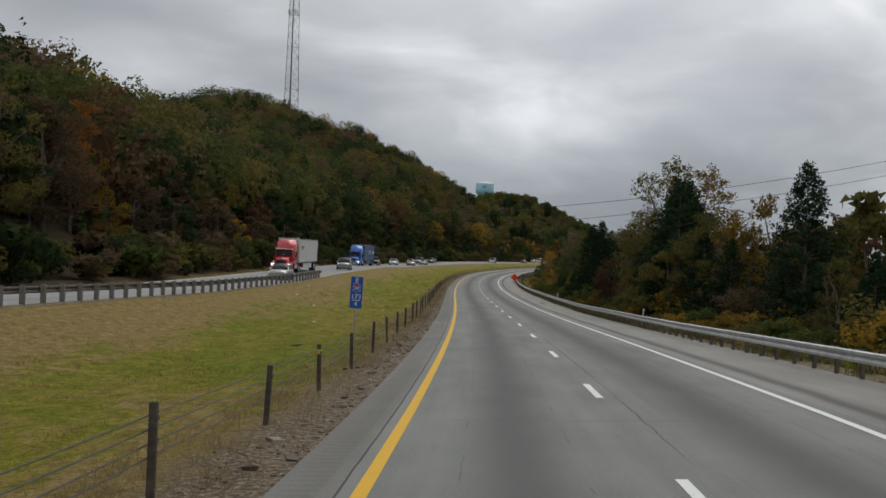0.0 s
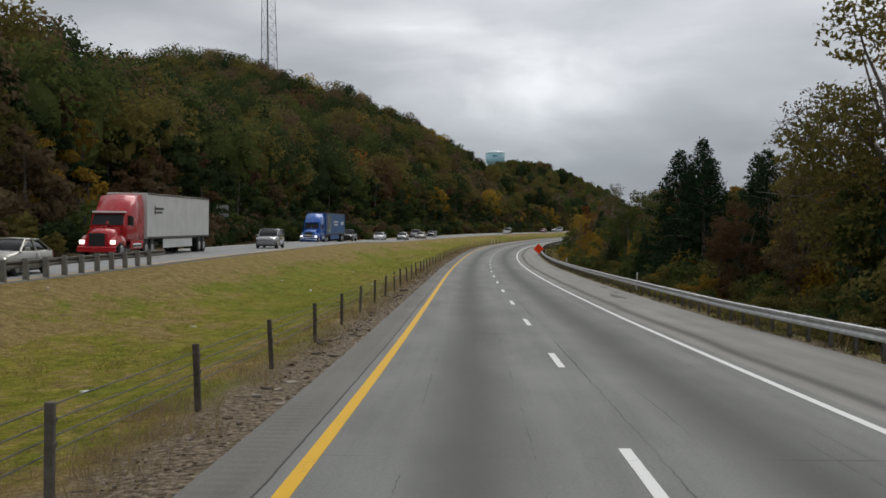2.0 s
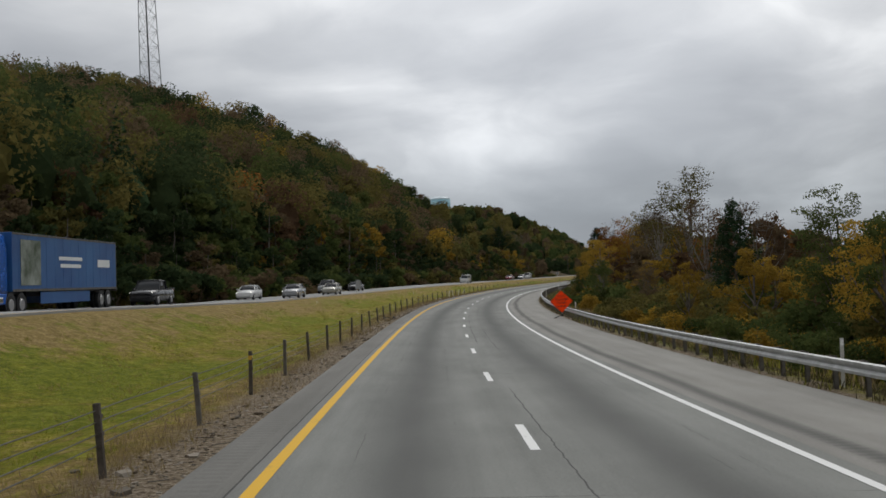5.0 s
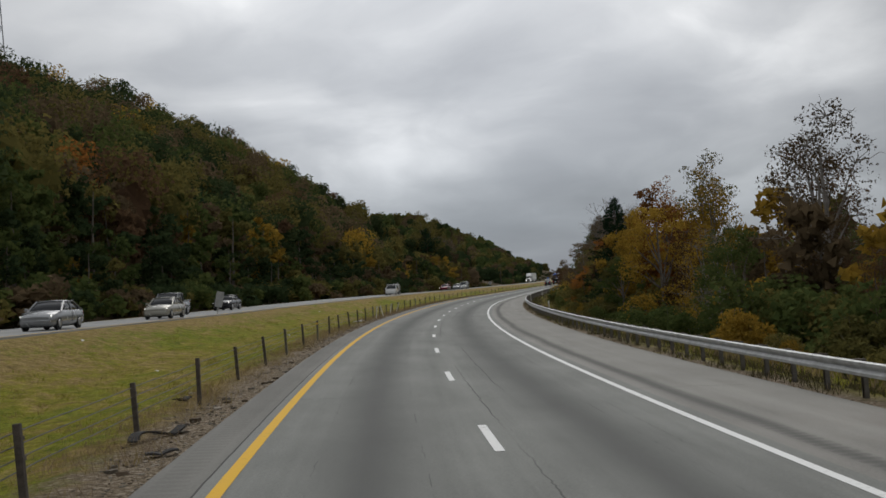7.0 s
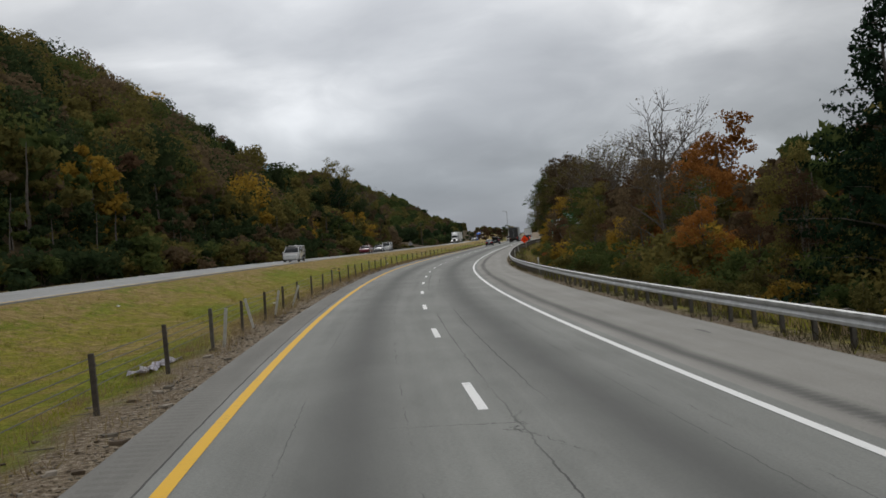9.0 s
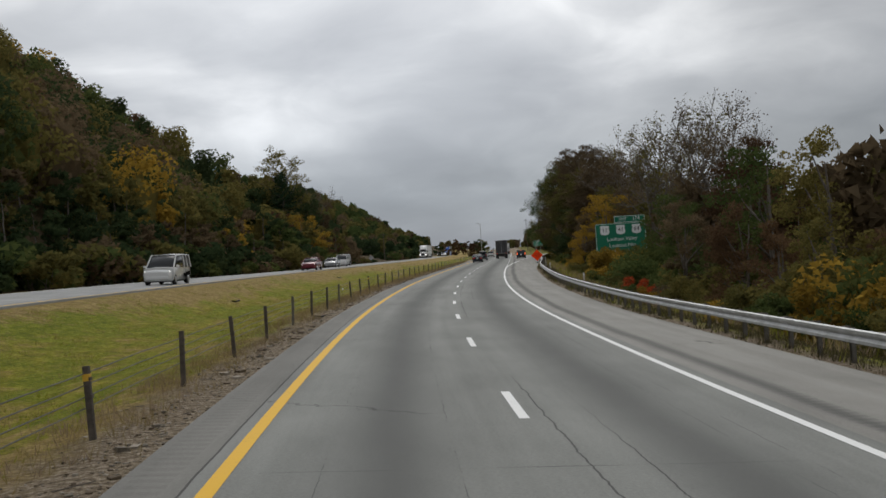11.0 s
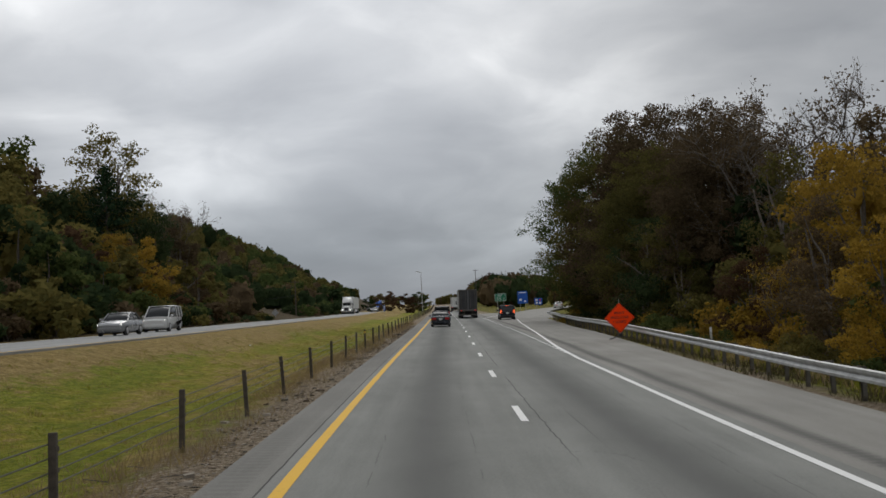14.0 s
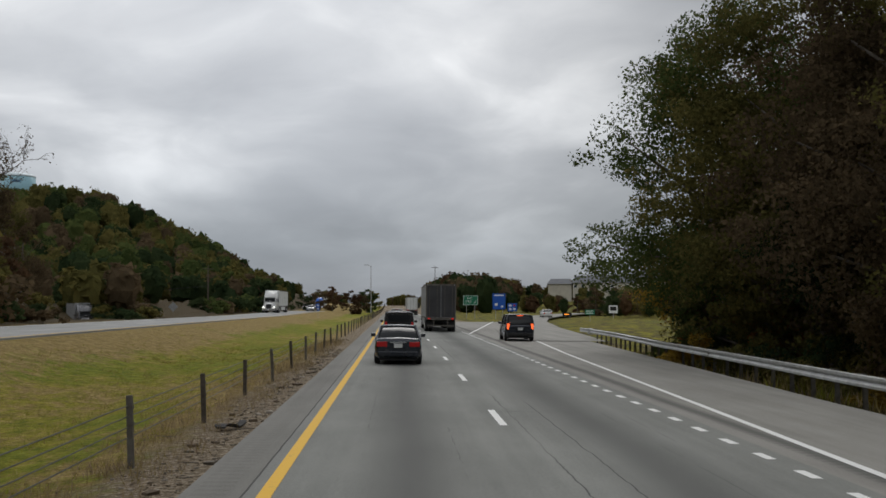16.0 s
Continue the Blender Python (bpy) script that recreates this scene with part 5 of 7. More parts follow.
def blades(name, n, place, high, wide, hues, seed, label, lean=0.35, per=1):
    """Grass blades: thin upright triangles."""
    r = np.random.default_rng(seed)
    s, l = place(r, n)
    keep = (l < -4.85) | (l > np.interp(s, OUT_S, OUT_L) + 0.15)
    s, l = s[keep], l[keep]
    n = len(s)
    c = road_xyz(s, l)
    c[:, 2] = ground_z(s, l) - 0.015
    h, w, a = high(r, n), wide * r.uniform(0.6, 1.4, n), r.uniform(0, 6.28, n)
    d = np.stack([np.cos(a), np.sin(a), np.zeros(n)], -1)
    tip = np.concatenate([r.normal(0, lean, (n, 2)), np.ones((n, 1))], 1) * h[:, None]
    v = np.stack([c - d * w[:, None], c + d * w[:, None], c + tip], 1)
    f = np.arange(3 * n).reshape(n, 3)
    zone = np.array([noise.noise(Vector((x * 0.23, y * 0.10, 0.0))) for x, y in zip(l[::50], s[::50])])
    zone = np.repeat(zone, 50)[:n]
    slots = np.clip(((zone + r.normal(0, 0.22, n)) * 2.2 + len(hues) / 2).astype(int), 0, len(hues) - 1)
    return tagged(new(name, mesh_from(name, v.reshape(-1, 3), f, hues, slots=slots)), label, "grass", kind="stuff")


G_GREEN = foliage("grass_green", (0.095, 0.110, 0.012), (0.200, 0.210, 0.026), (0.34, 0.325, 0.060), 0.5)
G_STRAW = foliage("grass_straw", (0.14, 0.105, 0.038), (0.26, 0.20, 0.080), (0.40, 0.31, 0.145), 0.5)
G_DEAD = foliage("dead_weeds", (0.13, 0.09, 0.06), (0.25, 0.185, 0.125), (0.38, 0.30, 0.21), 0.5)
# dark weeds, with the shadow under the guardrail put into their colour
G_WEED = foliage("shaded_weeds", (0.030, 0.030, 0.014), (0.070, 0.062, 0.030), (0.130, 0.110, 0.055), 0.4)


def in_clumps(count, lo, hi, spread):
    def place(r, n):
        cs, cl = r.uniform(5, 560, count), r.uniform(lo, hi, count)
        k = np.sort(r.integers(0, count, n))
        return cs[k] + r.normal(0, spread, n), cl[k] + r.normal(0, spread * 0.8, n)
    return place


blades("median_grass", 90000, in_clumps(30000, -12.0, -6.6, 0.3), lambda r, n: r.uniform(0.03, 0.085, n), 0.0065, [G_GREEN, G_GREEN, G_GREEN, G_STRAW], 17, "short green and straw grass of the median", 0.5)
blades("median_tufts", 80000, in_clumps(5200, -15.5, -6.4, 0.17), lambda r, n: r.uniform(0.05, 0.15, n), 0.010, [G_GREEN, G_STRAW, G_GREEN, G_STRAW], 24, "tussocks of green and straw grass on the median", 0.6)
blades("barrier_weeds", 90000, in_clumps(3000, -7.1, -5.35, 0.26), lambda r, n: r.uniform(0.05, 0.33, n), 0.0055, [G_DEAD, G_STRAW, G_DEAD], 18, "dead weeds and straw grass round the cable barrier", 0.45)
blades("rail_weeds", 95000, in_clumps(3000, 7.35, 11.4, 0.26), lambda r, n: r.uniform(0.08, 0.32, n), 0.011, [G_GREEN, G_WEED, G_WEED, G_DEAD], 19, "tall grass and dry weeds behind the guardrail", 0.4)
blades("verge_grass", 50000, in_clumps(2500, 9.5, 16.0, 0.3), lambda r, n: r.uniform(0.2, 0.8, n), 0.02, [G_GREEN, G_STRAW, G_DEAD], 23, "rank grass at the edge of the wood", 0.4)
# sticks and tyre shreds
stick_paths = []
r = np.random.default_rng(20)
for _ in range(520):
    s, l = r.uniform(5, 545), -5.0 - abs(r.normal(0, 0.65))
    p = np.array(ground_at(s, l)) + np.array([0, 0, 0.025])
    a, q = r.uniform(0, 6.28), r.uniform(0.08, 0.5)
    stick_paths.append([(p, 0.009), (p + np.array([math.cos(a), math.sin(a), r.uniform(0, 0.12)]) * q, 0.006)])
v, f = polyline_tube(stick_paths, 4)
tagged(new("fallen_twigs", mesh_from("fallen_twigs", v, f, [M_BARK])), "fallen twigs lying on the dirt strip", "debris", kind="stuff")
M_RUBBER = worn("old_rubber", (0.018, 0.017, 0.017), (0.035, 0.032, 0.03), 6.0, 0.8, 0.0, 0.3)


def tyre_shred(s, l, size, turn):
    r = np.random.default_rng(int(s))
    n = 9
    k = np.linspace(0, 1, n)
    c = np.stack([(k - 0.5) * size, 0.12 * size * np.sin(k * 5 + s), 0.05 + 0.10 * size * np.abs(np.sin(k * 4 + s))], -1)
    w = 0.11 * (0.6 + 0.5 * r.random(n))
    top = np.stack([c + np.array([0, 1, 0]) * w[:, None], c - np.array([0, 1, 0]) * w[:, None], c - np.array([0, 1, 0]) * w[:, None] - [0, 0, 0.03], c + np.array([0, 1, 0]) * w[:, None] - [0, 0, 0.03]], 1)
    f = []
    for j in range(4):
        a, b = np.arange(n - 1) * 4 + j, np.arange(n - 1) * 4 + (j + 1) % 4
        f.append(np.stack([a, b, b + 4, a + 4], -1))
    ob = new("tyre_shred", mesh_from("tyre_shred", top.reshape(-1, 3), np.concatenate(f), [M_RUBBER]))
    x, y, z = ground_at(s, l)
    ob.matrix_world = pose(x, y, z, 0, 0, heading(s) + turn)
    return tagged(ob, "torn black tyre tread lying on the roadside dirt", "tyre shred", "tyre shreds")


for s, l, size, turn in ((40.5, -9.2, 0.45, 60), (58, -6.1, 0.8, 40), (88, -5.6, 0.5, 100), (110.9, -5.45, 1.1, 15), (118, -5.4, 0.6, 60), (232.7, -5.6, 1.3, 70), (230.5, -5.05, 0.5, 20), (240.4, -6.6, 0.6, 80), (378.1, -5.3, 0.5, 30), (398, -12.5, 0.8, 80), (448.3, -13.5, 0.9, 80), (509.5, -5.2, 0.9, 80)):
    tyre_shred(s, l, size, turn)
M_SCRAP = plain("orange_scrap", (0.55, 0.12, 0.03), 0.6)
M_LITTER = plain("white_litter", (0.7, 0.7, 0.68), 0.6)
for n, (s, l) in enumerate(((69.8, -8.3), (78.5, -13.9), (96.2, -11.0), (121.5, -10.8), (99.8, -17.2), (85.7, -16.2), (126.5, -13.3), (80.6, -9.0), (140.2, -7.3), (144.4, -6.5), (254.1, -10.4), (262.5, -15.7), (325.5, -14.0), (494.0, -13.5), (397.8, -5.3), (71.3, -12.4), (61, -11.5), (131, -8.2), (150, -11.5), (283, -9.4), (330, -7.5), (425, -9.8), (487, -6.4))):
    r = np.random.default_rng(100 + n)
    bm = bmesh.new()
    bmesh.ops.create_icosphere(bm, subdivisions=1, radius=0.09)
    for v in bm.verts:
        v.co *= r.uniform(0.45, 1.35)
        v.co.z *= 0.45
    me = bpy.data.meshes.new("litter")
    bm.to_mesh(me)
    bm.free()
    me.materials.append(M_SCRAP if n == 15 else M_LITTER)
    ob = new("litter", me)
    x, y, z = ground_at(s, l)
    ob.matrix_world = pose(x, y, z + 0.04, 0, 0, n * 50)
    tagged(ob, "crumpled orange scrap of litter on the grass" if n == 15 else "crumpled white scrap of litter on the grass", "litter", "litter on the median")

# torn plastic sheet below the cables
bm = bmesh.new()
grid = [[bm.verts.new((i * 0.3, j * 0.16 + 0.05 * math.sin(i * 1.9), 0.05 + 0.05 * math.sin(i * 2.3 + j * 1.7))) for j in range(4)] for i in range(11)]
for i in range(10):
    for j in range(3):
        bm.faces.new((grid[i][j], grid[i + 1][j], grid[i + 1][j + 1], grid[i][j + 1]))
bmesh.ops.solidify(bm, geom=list(bm.faces), thickness=0.006)
sheet = part("plastic_sheet", bm, None, "", plain("milky_plastic", (0.40, 0.38, 0.44), 0.35))
tagged(sheet, "crumpled pale plastic sheet lying below the cable barrier", "litter")
x, y, z = ground_at(299.0, -6.5)
sheet.matrix_world = pose(x, y, z + 0.02, 0, 0, heading(299) + 86)

# slim delineators behind the guardrail
for n, s in enumerate((66, 127, 178, 232, 293.7, 352, 404, 440.5, 468.6)):
    ob = thing("delineator", "slim white delineator post standing behind the guardrail", "marker post", "delineators")
    part("post", boxes(((0.09, 0.02, 1.75), (0, 0, 0.35)), bevel=0.004), ob, "", white_post)
    part("reflector", boxes(((0.07, 0.008, 0.14), (0, -0.015, 1.12)), bevel=0.002), ob, "", M_LITTER)
    l = float(rail_l(s)) + 0.55
    x, y, z = ground_at(s, l)
    ob.matrix_world = pose(x, y, float(road_xyz(s, l)[2]) - 0.12, jig.uniform(-2, 2), jig.uniform(-3, 3), heading(s))

# ---- signs ----
def lettering(body, size, mat, name="legend"):
    """Words as a thin solid mesh, centred, in the x-z plane and facing -y."""
    cu = bpy.data.curves.new("words", "FONT")
    cu.body, cu.size, cu.align_x, cu.align_y, cu.extrude = body, size, "CENTER", "CENTER", 0.004
    tmp = bpy.data.objects.new("words", cu)
    scene.collection.objects.link(tmp)
    bpy.context.view_layer.update()
    me = bpy.data.meshes.new_from_object(tmp.evaluated_get(bpy.context.evaluated_depsgraph_get()))
    bpy.data.objects.remove(tmp)
    me.name = name
    me.transform(Matrix.Rotation(radians(90), 4, "X"))
    me.materials.clear()
    me.materials.append(mat)
    return me


def plate(w, h, thick, radius, mat, name="panel"):
    """A flat sheet with rounded corners, standing in the x-z plane."""
    bm = bmesh.new()
    pts = []
    for cx, cz, a0 in ((w / 2 - radius, h / 2 - radius, 0), (-w / 2 + radius, h / 2 - radius, 90), (-w / 2 + radius, -h / 2 + radius, 180), (w / 2 - radius, -h / 2 + radius, 270)):
        for k in range(5):
            a = radians(a0 + k * 22.5)
            pts.append((cx + radius * math.cos(a), cz + radius * math.sin(a)))
    front = [bm.verts.new((x, -thick / 2, z)) for x, z in pts]
    back = [bm.verts.new((x, thick / 2, z)) for x, z in pts]
    bm.faces.new(front)
    bm.faces.new(back[::-1])
    for i in range(len(pts)):
        j = (i + 1) % len(pts)
        bm.faces.new((front[j], front[i], back[i], back[j]))
    bmesh.ops.recalc_face_normals(bm, faces=bm.faces)
    me = bpy.data.meshes.new(name)
    bm.to_mesh(me)
    bm.free()
    me.materials.append(mat)
    return me


def put(name, me, parent, m, label=""):
    ob = part(name, me, parent, label)
    ob.matrix_local = m
    return ob


S_GREEN, S_BLUE, S_WHITE = plain("sign_green", (0.006, 0.155, 0.085), 0.45), plain("sign_blue", (0.008, 0.085, 0.42), 0.45), plain("sign_white", (0.72, 0.74, 0.74), 0.45)
S_ORANGE, S_BLACK, S_RED = plain("sign_orange", (1.0, 0.065, 0.008), 0.9, 0.0, 0.05), plain("sign_black", (0.012, 0.012, 0.012), 0.5), plain("sign_red", (0.5, 0.02, 0.02), 0.45)
S_BACK = worn("sign_back", (0.33, 0.34, 0.34), (0.24, 0.24, 0.24), 3.0, 0.6, 0.3, 0.0)
M_ALU = worn("aluminium_post", (0.42, 0.42, 0.41), (0.30, 0.30, 0.29), 4.0, 0.55, 0.5, 0.0)


def leg(h, w=0.06, d=0.06, mat=None):
    me = bpy.data.meshes.new("post")
    bm = boxes(((w, d, h + 0.5), (0, 0, (h - 0.5) / 2)), bevel=0.004)
    bm.to_mesh(me)
    bm.free()
    me.materials.append(mat or M_ALU)
    return me


def shield(w, mat):
    """The cut-out shield of a numbered highway."""
    bm = bmesh.new()
    half = [(0.0, -0.5), (0.16, -0.44), (0.36, -0.40), (0.48, -0.22), (0.45, 0.0), (0.40, 0.2), (0.47, 0.34), (0.36, 0.47), (0.2, 0.43), (0.0, 0.47)]
    ring = half + [(-x, z) for x, z in half[-2:0:-1]]
    vs = [bm.verts.new((x * w, 0, z * w)) for x, z in ring]
    f = bm.faces.new(vs)
    ext = bmesh.ops.extrude_face_region(bm, geom=[f])["geom"]
    for v in ext:
        if isinstance(v, bmesh.types.BMVert):
            v.co.y -= 0.012
    bmesh.ops.recalc_face_normals(bm, faces=bm.faces)
    me = bpy.data.meshes.new("shield")
    bm.to_mesh(me)
    bm.free()
    me.materials.append(mat)
    return me


# green exit sign behind the guardrail
ex = (39.24, 444.3)
s_ex, l_ex = sl_of(*ex)
g_ex = float(ground_z(s_ex, l_ex))
exit_sign = thing("exit_sign", "green exit sign with three route shields standing behind yellow bushes", "road sign", at=pose(*ex, g_ex, 0, 0, -3))
cz = -1.05 - g_ex
for x in (-1.9, 1.9):
    put("post", leg(cz + 1.6, 0.16, 0.2, M_DULL_STEEL), exit_sign, pose(x, 0.12, 0))
panel = put("panel", plate(5.5, 2.95, 0.03, 0.2, S_GREEN), exit_sign, pose(0, 0, cz))
put("border", plate(5.42, 2.87, 0.012, 0.18, S_WHITE), panel, pose(0, -0.014, 0))
put("field", plate(5.34, 2.79, 0.012, 0.16, S_GREEN), panel, pose(0, -0.018, 0))
tab = put("exit_tab", plate(3.35, 0.72, 0.03, 0.06, S_GREEN), exit_sign, pose(1.02, 0, cz + 1.475 + 0.38))
put("border", plate(3.28, 0.65, 0.012, 0.05, S_WHITE), tab, pose(0, -0.014, 0))
put("field", plate(3.2, 0.57, 0.012, 0.04, S_GREEN), tab, pose(0, -0.018, 0))
put("legend", lettering("EXIT", 0.38, S_WHITE), tab, pose(-0.72, -0.028, 0))
put("legend", lettering("174", 0.54, S_WHITE), tab, pose(0.72, -0.028, 0))
for x, num in ((-1.72, "11"), (0.0, "41"), (1.72, "64")):
    sh = put("shield", shield(1.06, S_WHITE), panel, pose(x, -0.024, 0.78))
    put("number", lettering(num, 0.62, S_BLACK), panel, pose(x, -0.042, 0.78))
put("legend", lettering("Lookout Valley", 0.54, S_WHITE), panel, pose(0.1, -0.03, -0.2))
put("legend", lettering("Lookout Mtn", 0.54, S_WHITE), panel, pose(0.1, -0.03, -0.88))


def work_sign(s, l, h_centre, lines, label):
    """An orange diamond on a spring stand."""
    x, y, z = road_xyz(s, l)
    sign = thing("roadwork_sign", label, "road sign", "orange roadwork signs", at=pose(x, y, z, 0, 0, heading(s) - 4))
    side = 1.14
    d = put("panel", plate(side, side, 0.012, 0.05, S_ORANGE), sign, pose(0, -0.05, h_centre, 0, 45, 0))
    put("border", plate(side - 0.07, side - 0.07, 0.004, 0.05, S_BLACK), d, pose(0, -0.006, 0))
    put("field", plate(side - 0.1, side - 0.1, 0.004, 0.05, S_ORANGE), d, pose(0, -0.009, 0))
    n = len(lines)
    for i, word in enumerate(lines):
        put("legend", lettering(word, 0.19, S_BLACK), sign, pose(0, -0.068, h_centre + (n / 2 - 0.5 - i) * 0.235 + 0.02))
    bm = bmesh.new()
    box(bm, (0.03, 0.03, h_centre + 0.9), (0, 0.0, (h_centre + 0.9) / 2 + 0.1))
    box(bm, (1.55, 0.015, 0.03), (0, -0.03, h_centre))
    part("mast", bm, sign, "", M_ALU)
    bm = boxes(((0.14, 0.14, 0.2), (0, 0, 0.22)), bevel=0.02)
    part("spring_box", bm, sign, "", S_BLACK)
    for a in (35, 145, 215, 325):
        bm = tube(bmesh.new(), 0.018, 0.015, (0, 0, 0.2), (0.75 * math.cos(radians(a)), 0.75 * math.sin(radians(a)), 0.01), 6)
        part("leg", bm, sign, "", S_BLACK)
    return sign


work_sign(230.0, 7.0, 1.18, ["RIGHT", "SHOULDER", "CLOSED", "AHEAD"], "orange diamond roadwork sign on a spring stand on the shoulder")
work_sign(485.8, 7.85, 1.15, ["RIGHT", "SHOULDER", "CLOSED"], "orange diamond shoulder closed sign on a spring stand")

# blue kilometre sign in the median
x, y = -7.2, 37.0
z = float(ground_z(*sl_of(x, y)))
marker = thing("mile_marker", "tall blue mile marker sign on a thin post in the median", "road sign", at=pose(x, y, z, 0, 2, -14))
top = 1.18 - z
put("post", leg(top - 0.2, 0.05, 0.04), marker, pose(0, 0.03, 0))
p = put("panel", plate(0.44, 1.08, 0.008, 0.02, S_BLUE), marker, pose(0, 0, top - 0.54))
put("legend", lettering("E", 0.25, S_WHITE), p, pose(0, -0.01, 0.41))
sh = put("shield", shield(0.3, S_WHITE), p, pose(0, -0.004, 0.16))
put("shield", shield(0.28, S_BLUE), p, pose(0, -0.009, 0.16))
put("shield_top", plate(0.23, 0.06, 0.004, 0.01, S_RED), p, pose(0, -0.023, 0.255))
put("legend", lettering("24", 0.19, S_WHITE), p, pose(0, -0.028, 0.145))
put("legend", lettering("173", 0.25, S_WHITE), p, pose(0, -0.01, -0.15))
put("rule", plate(0.28, 0.02, 0.004, 0.005, S_WHITE), p, pose(0, -0.007, -0.27))
put("legend", lettering("4", 0.23, S_WHITE), p, pose(0, -0.01, -0.4))


x, y, z = ground_at(672.0, -15.0)
marker = thing("mile_marker", "small blue mile marker sign standing in the far median", "road sign", at=pose(x, y, z, 0, 0, heading(672)))
put("post", leg(2.0, 0.05, 0.04), marker, pose(0, 0.03, 0))
p = put("panel", plate(0.5, 1.15, 0.008, 0.02, S_BLUE), marker, pose(0, 0, 1.75))
put("bar", plate(0.3, 0.22, 0.004, 0.02, S_WHITE), p, pose(0, -0.008, 0.3))
put("bar", plate(0.3, 0.2, 0.004, 0.02, S_WHITE), p, pose(0, -0.008, -0.2))


def roadside_sign(name, label, x, y, z_top, w, h, mat, turn, posts=1, diamond=False, lean=0.0, bars=(), group=""):
    g = float(ground_z(*sl_of(x, y)))
    sign = thing(name, label, "road sign", group, at=pose(x, y, g, 0, lean, turn))
    c = z_top - g - (h / 2 if not diamond else w * 0.707)
    for i in range(posts):
        put("post", leg(c + h * 0.4, 0.09, 0.07), sign, pose((i - (posts - 1) / 2) * w * 0.55, 0.06, 0))
    p = put("panel", plate(w, h, 0.025, 0.06, mat), sign, pose(0, 0, c, 0, 45 if diamond else 0, 0))
    for bx, bz, bw, bh, bm_ in bars:
        put("bar", plate(bw, bh, 0.01, min(bw, bh) * 0.2, bm_), p, pose(bx, -0.016, bz))
    return sign, p


_, p = roadside_sign("exit_gore_sign", "small green exit sign with an arrow in the gore", 98.3, 688, 0.75, 2.9, 1.9, S_GREEN, -20, 2)
put("border", plate(2.82, 1.82, 0.01, 0.06, S_WHITE), p, pose(0, -0.012, 0))
put("field", plate(2.7, 1.7, 0.01, 0.05, S_GREEN), p, pose(0, -0.016, 0))
put("legend", lettering("EXIT", 0.55, S_WHITE), p, pose(-0.1, -0.026, 0.42))
put("legend", lettering("174", 0.8, S_WHITE), p, pose(-0.45, -0.026, -0.35))
bm = boxes(((0.6, 0.012, 0.12), (0, 0, 0)))
put("arrow", (lambda m: (bm.to_mesh(m), m.materials.append(S_WHITE), m)[2])(bpy.data.meshes.new("arrow")), p, pose(0.85, -0.026, -0.35, 0, -45, 0))
bm.free()
bar = [(-0.6, 0.7, 0.7, 0.45, S_WHITE), (0.6, 0.7, 0.7, 0.45, S_WHITE), (-0.6, -0.3, 0.7, 0.5, S_WHITE), (0.6, -0.9, 0.7, 0.5, S_WHITE)]
roadside_sign("service_sign", "blue motorist service sign on two posts beside the ramp", 103.5, 686, 1.1, 2.5, 3.1, S_BLUE, -20, 2, bars=[(0, 1.2, 1.8, 0.22, S_WHITE), (-0.55, -0.6, 0.55, 0.5, S_WHITE), (0.6, -1.0, 0.5, 0.35, S_WHITE)], group="blue service signs")
roadside_sign("service_sign", "smaller blue service sign with white squares by the ramp", 127.6, 743, -0.7, 2.4, 2.0, S_BLUE, -24, 2, bars=[(-0.55, 0.45, 0.7, 0.45, S_WHITE), (0.55, 0.45, 0.5, 0.45, S_RED), (-0.5, -0.45, 0.6, 0.5, S_WHITE), (0.55, -0.45, 0.6, 0.5, S_WHITE)], group="blue service signs")
roadside_sign("direction_sign", "small green direction sign on a post beyond the guardrail", 111, 660, -2.0, 1.7, 0.9, S_GREEN, -25, 1, bars=[(0, 0.18, 1.2, 0.14, S_WHITE), (0, -0.18, 1.2, 0.14, S_WHITE)])
roadside_sign("logo_sign", "white and dark sign on a post near the ramp", 130, 690, -1.3, 1.8, 1.6, S_WHITE, -25, 1, bars=[(0, 0.15, 1.3, 0.8, S_BLACK)])
roadside_sign("warning_sign", "grey back of a diamond warning sign beside the opposite carriageway", 41.2, 682, -0.45, 1.22, 1.22, S_BACK, -10, 1, True)
roadside_sign("marker_back", "leaning sign seen from its pale back in the median", -20.5, 301.3, -0.5, 0.62, 1.25, S_BACK, -8, 1, False, 14)
roadside_sign("square_sign", "grey back of a square sign at the foot of the hill", *road_xyz(196, -33.6)[:2], 3.4, 1.5, 1.5, S_BACK, 5, 1)
# bright orange lamp arrow by the ramp
roadside_sign("arrow_board", "dark arrow board lit orange beside the exit ramp", 124, 700, -2.8, 1.9, 0.75, S_BLACK, -24, 2, bars=[(-0.1, 0, 1.0, 0.16, lamp_mat("amber_lamp", (1.0, 0.32, 0.03), 1.5))])


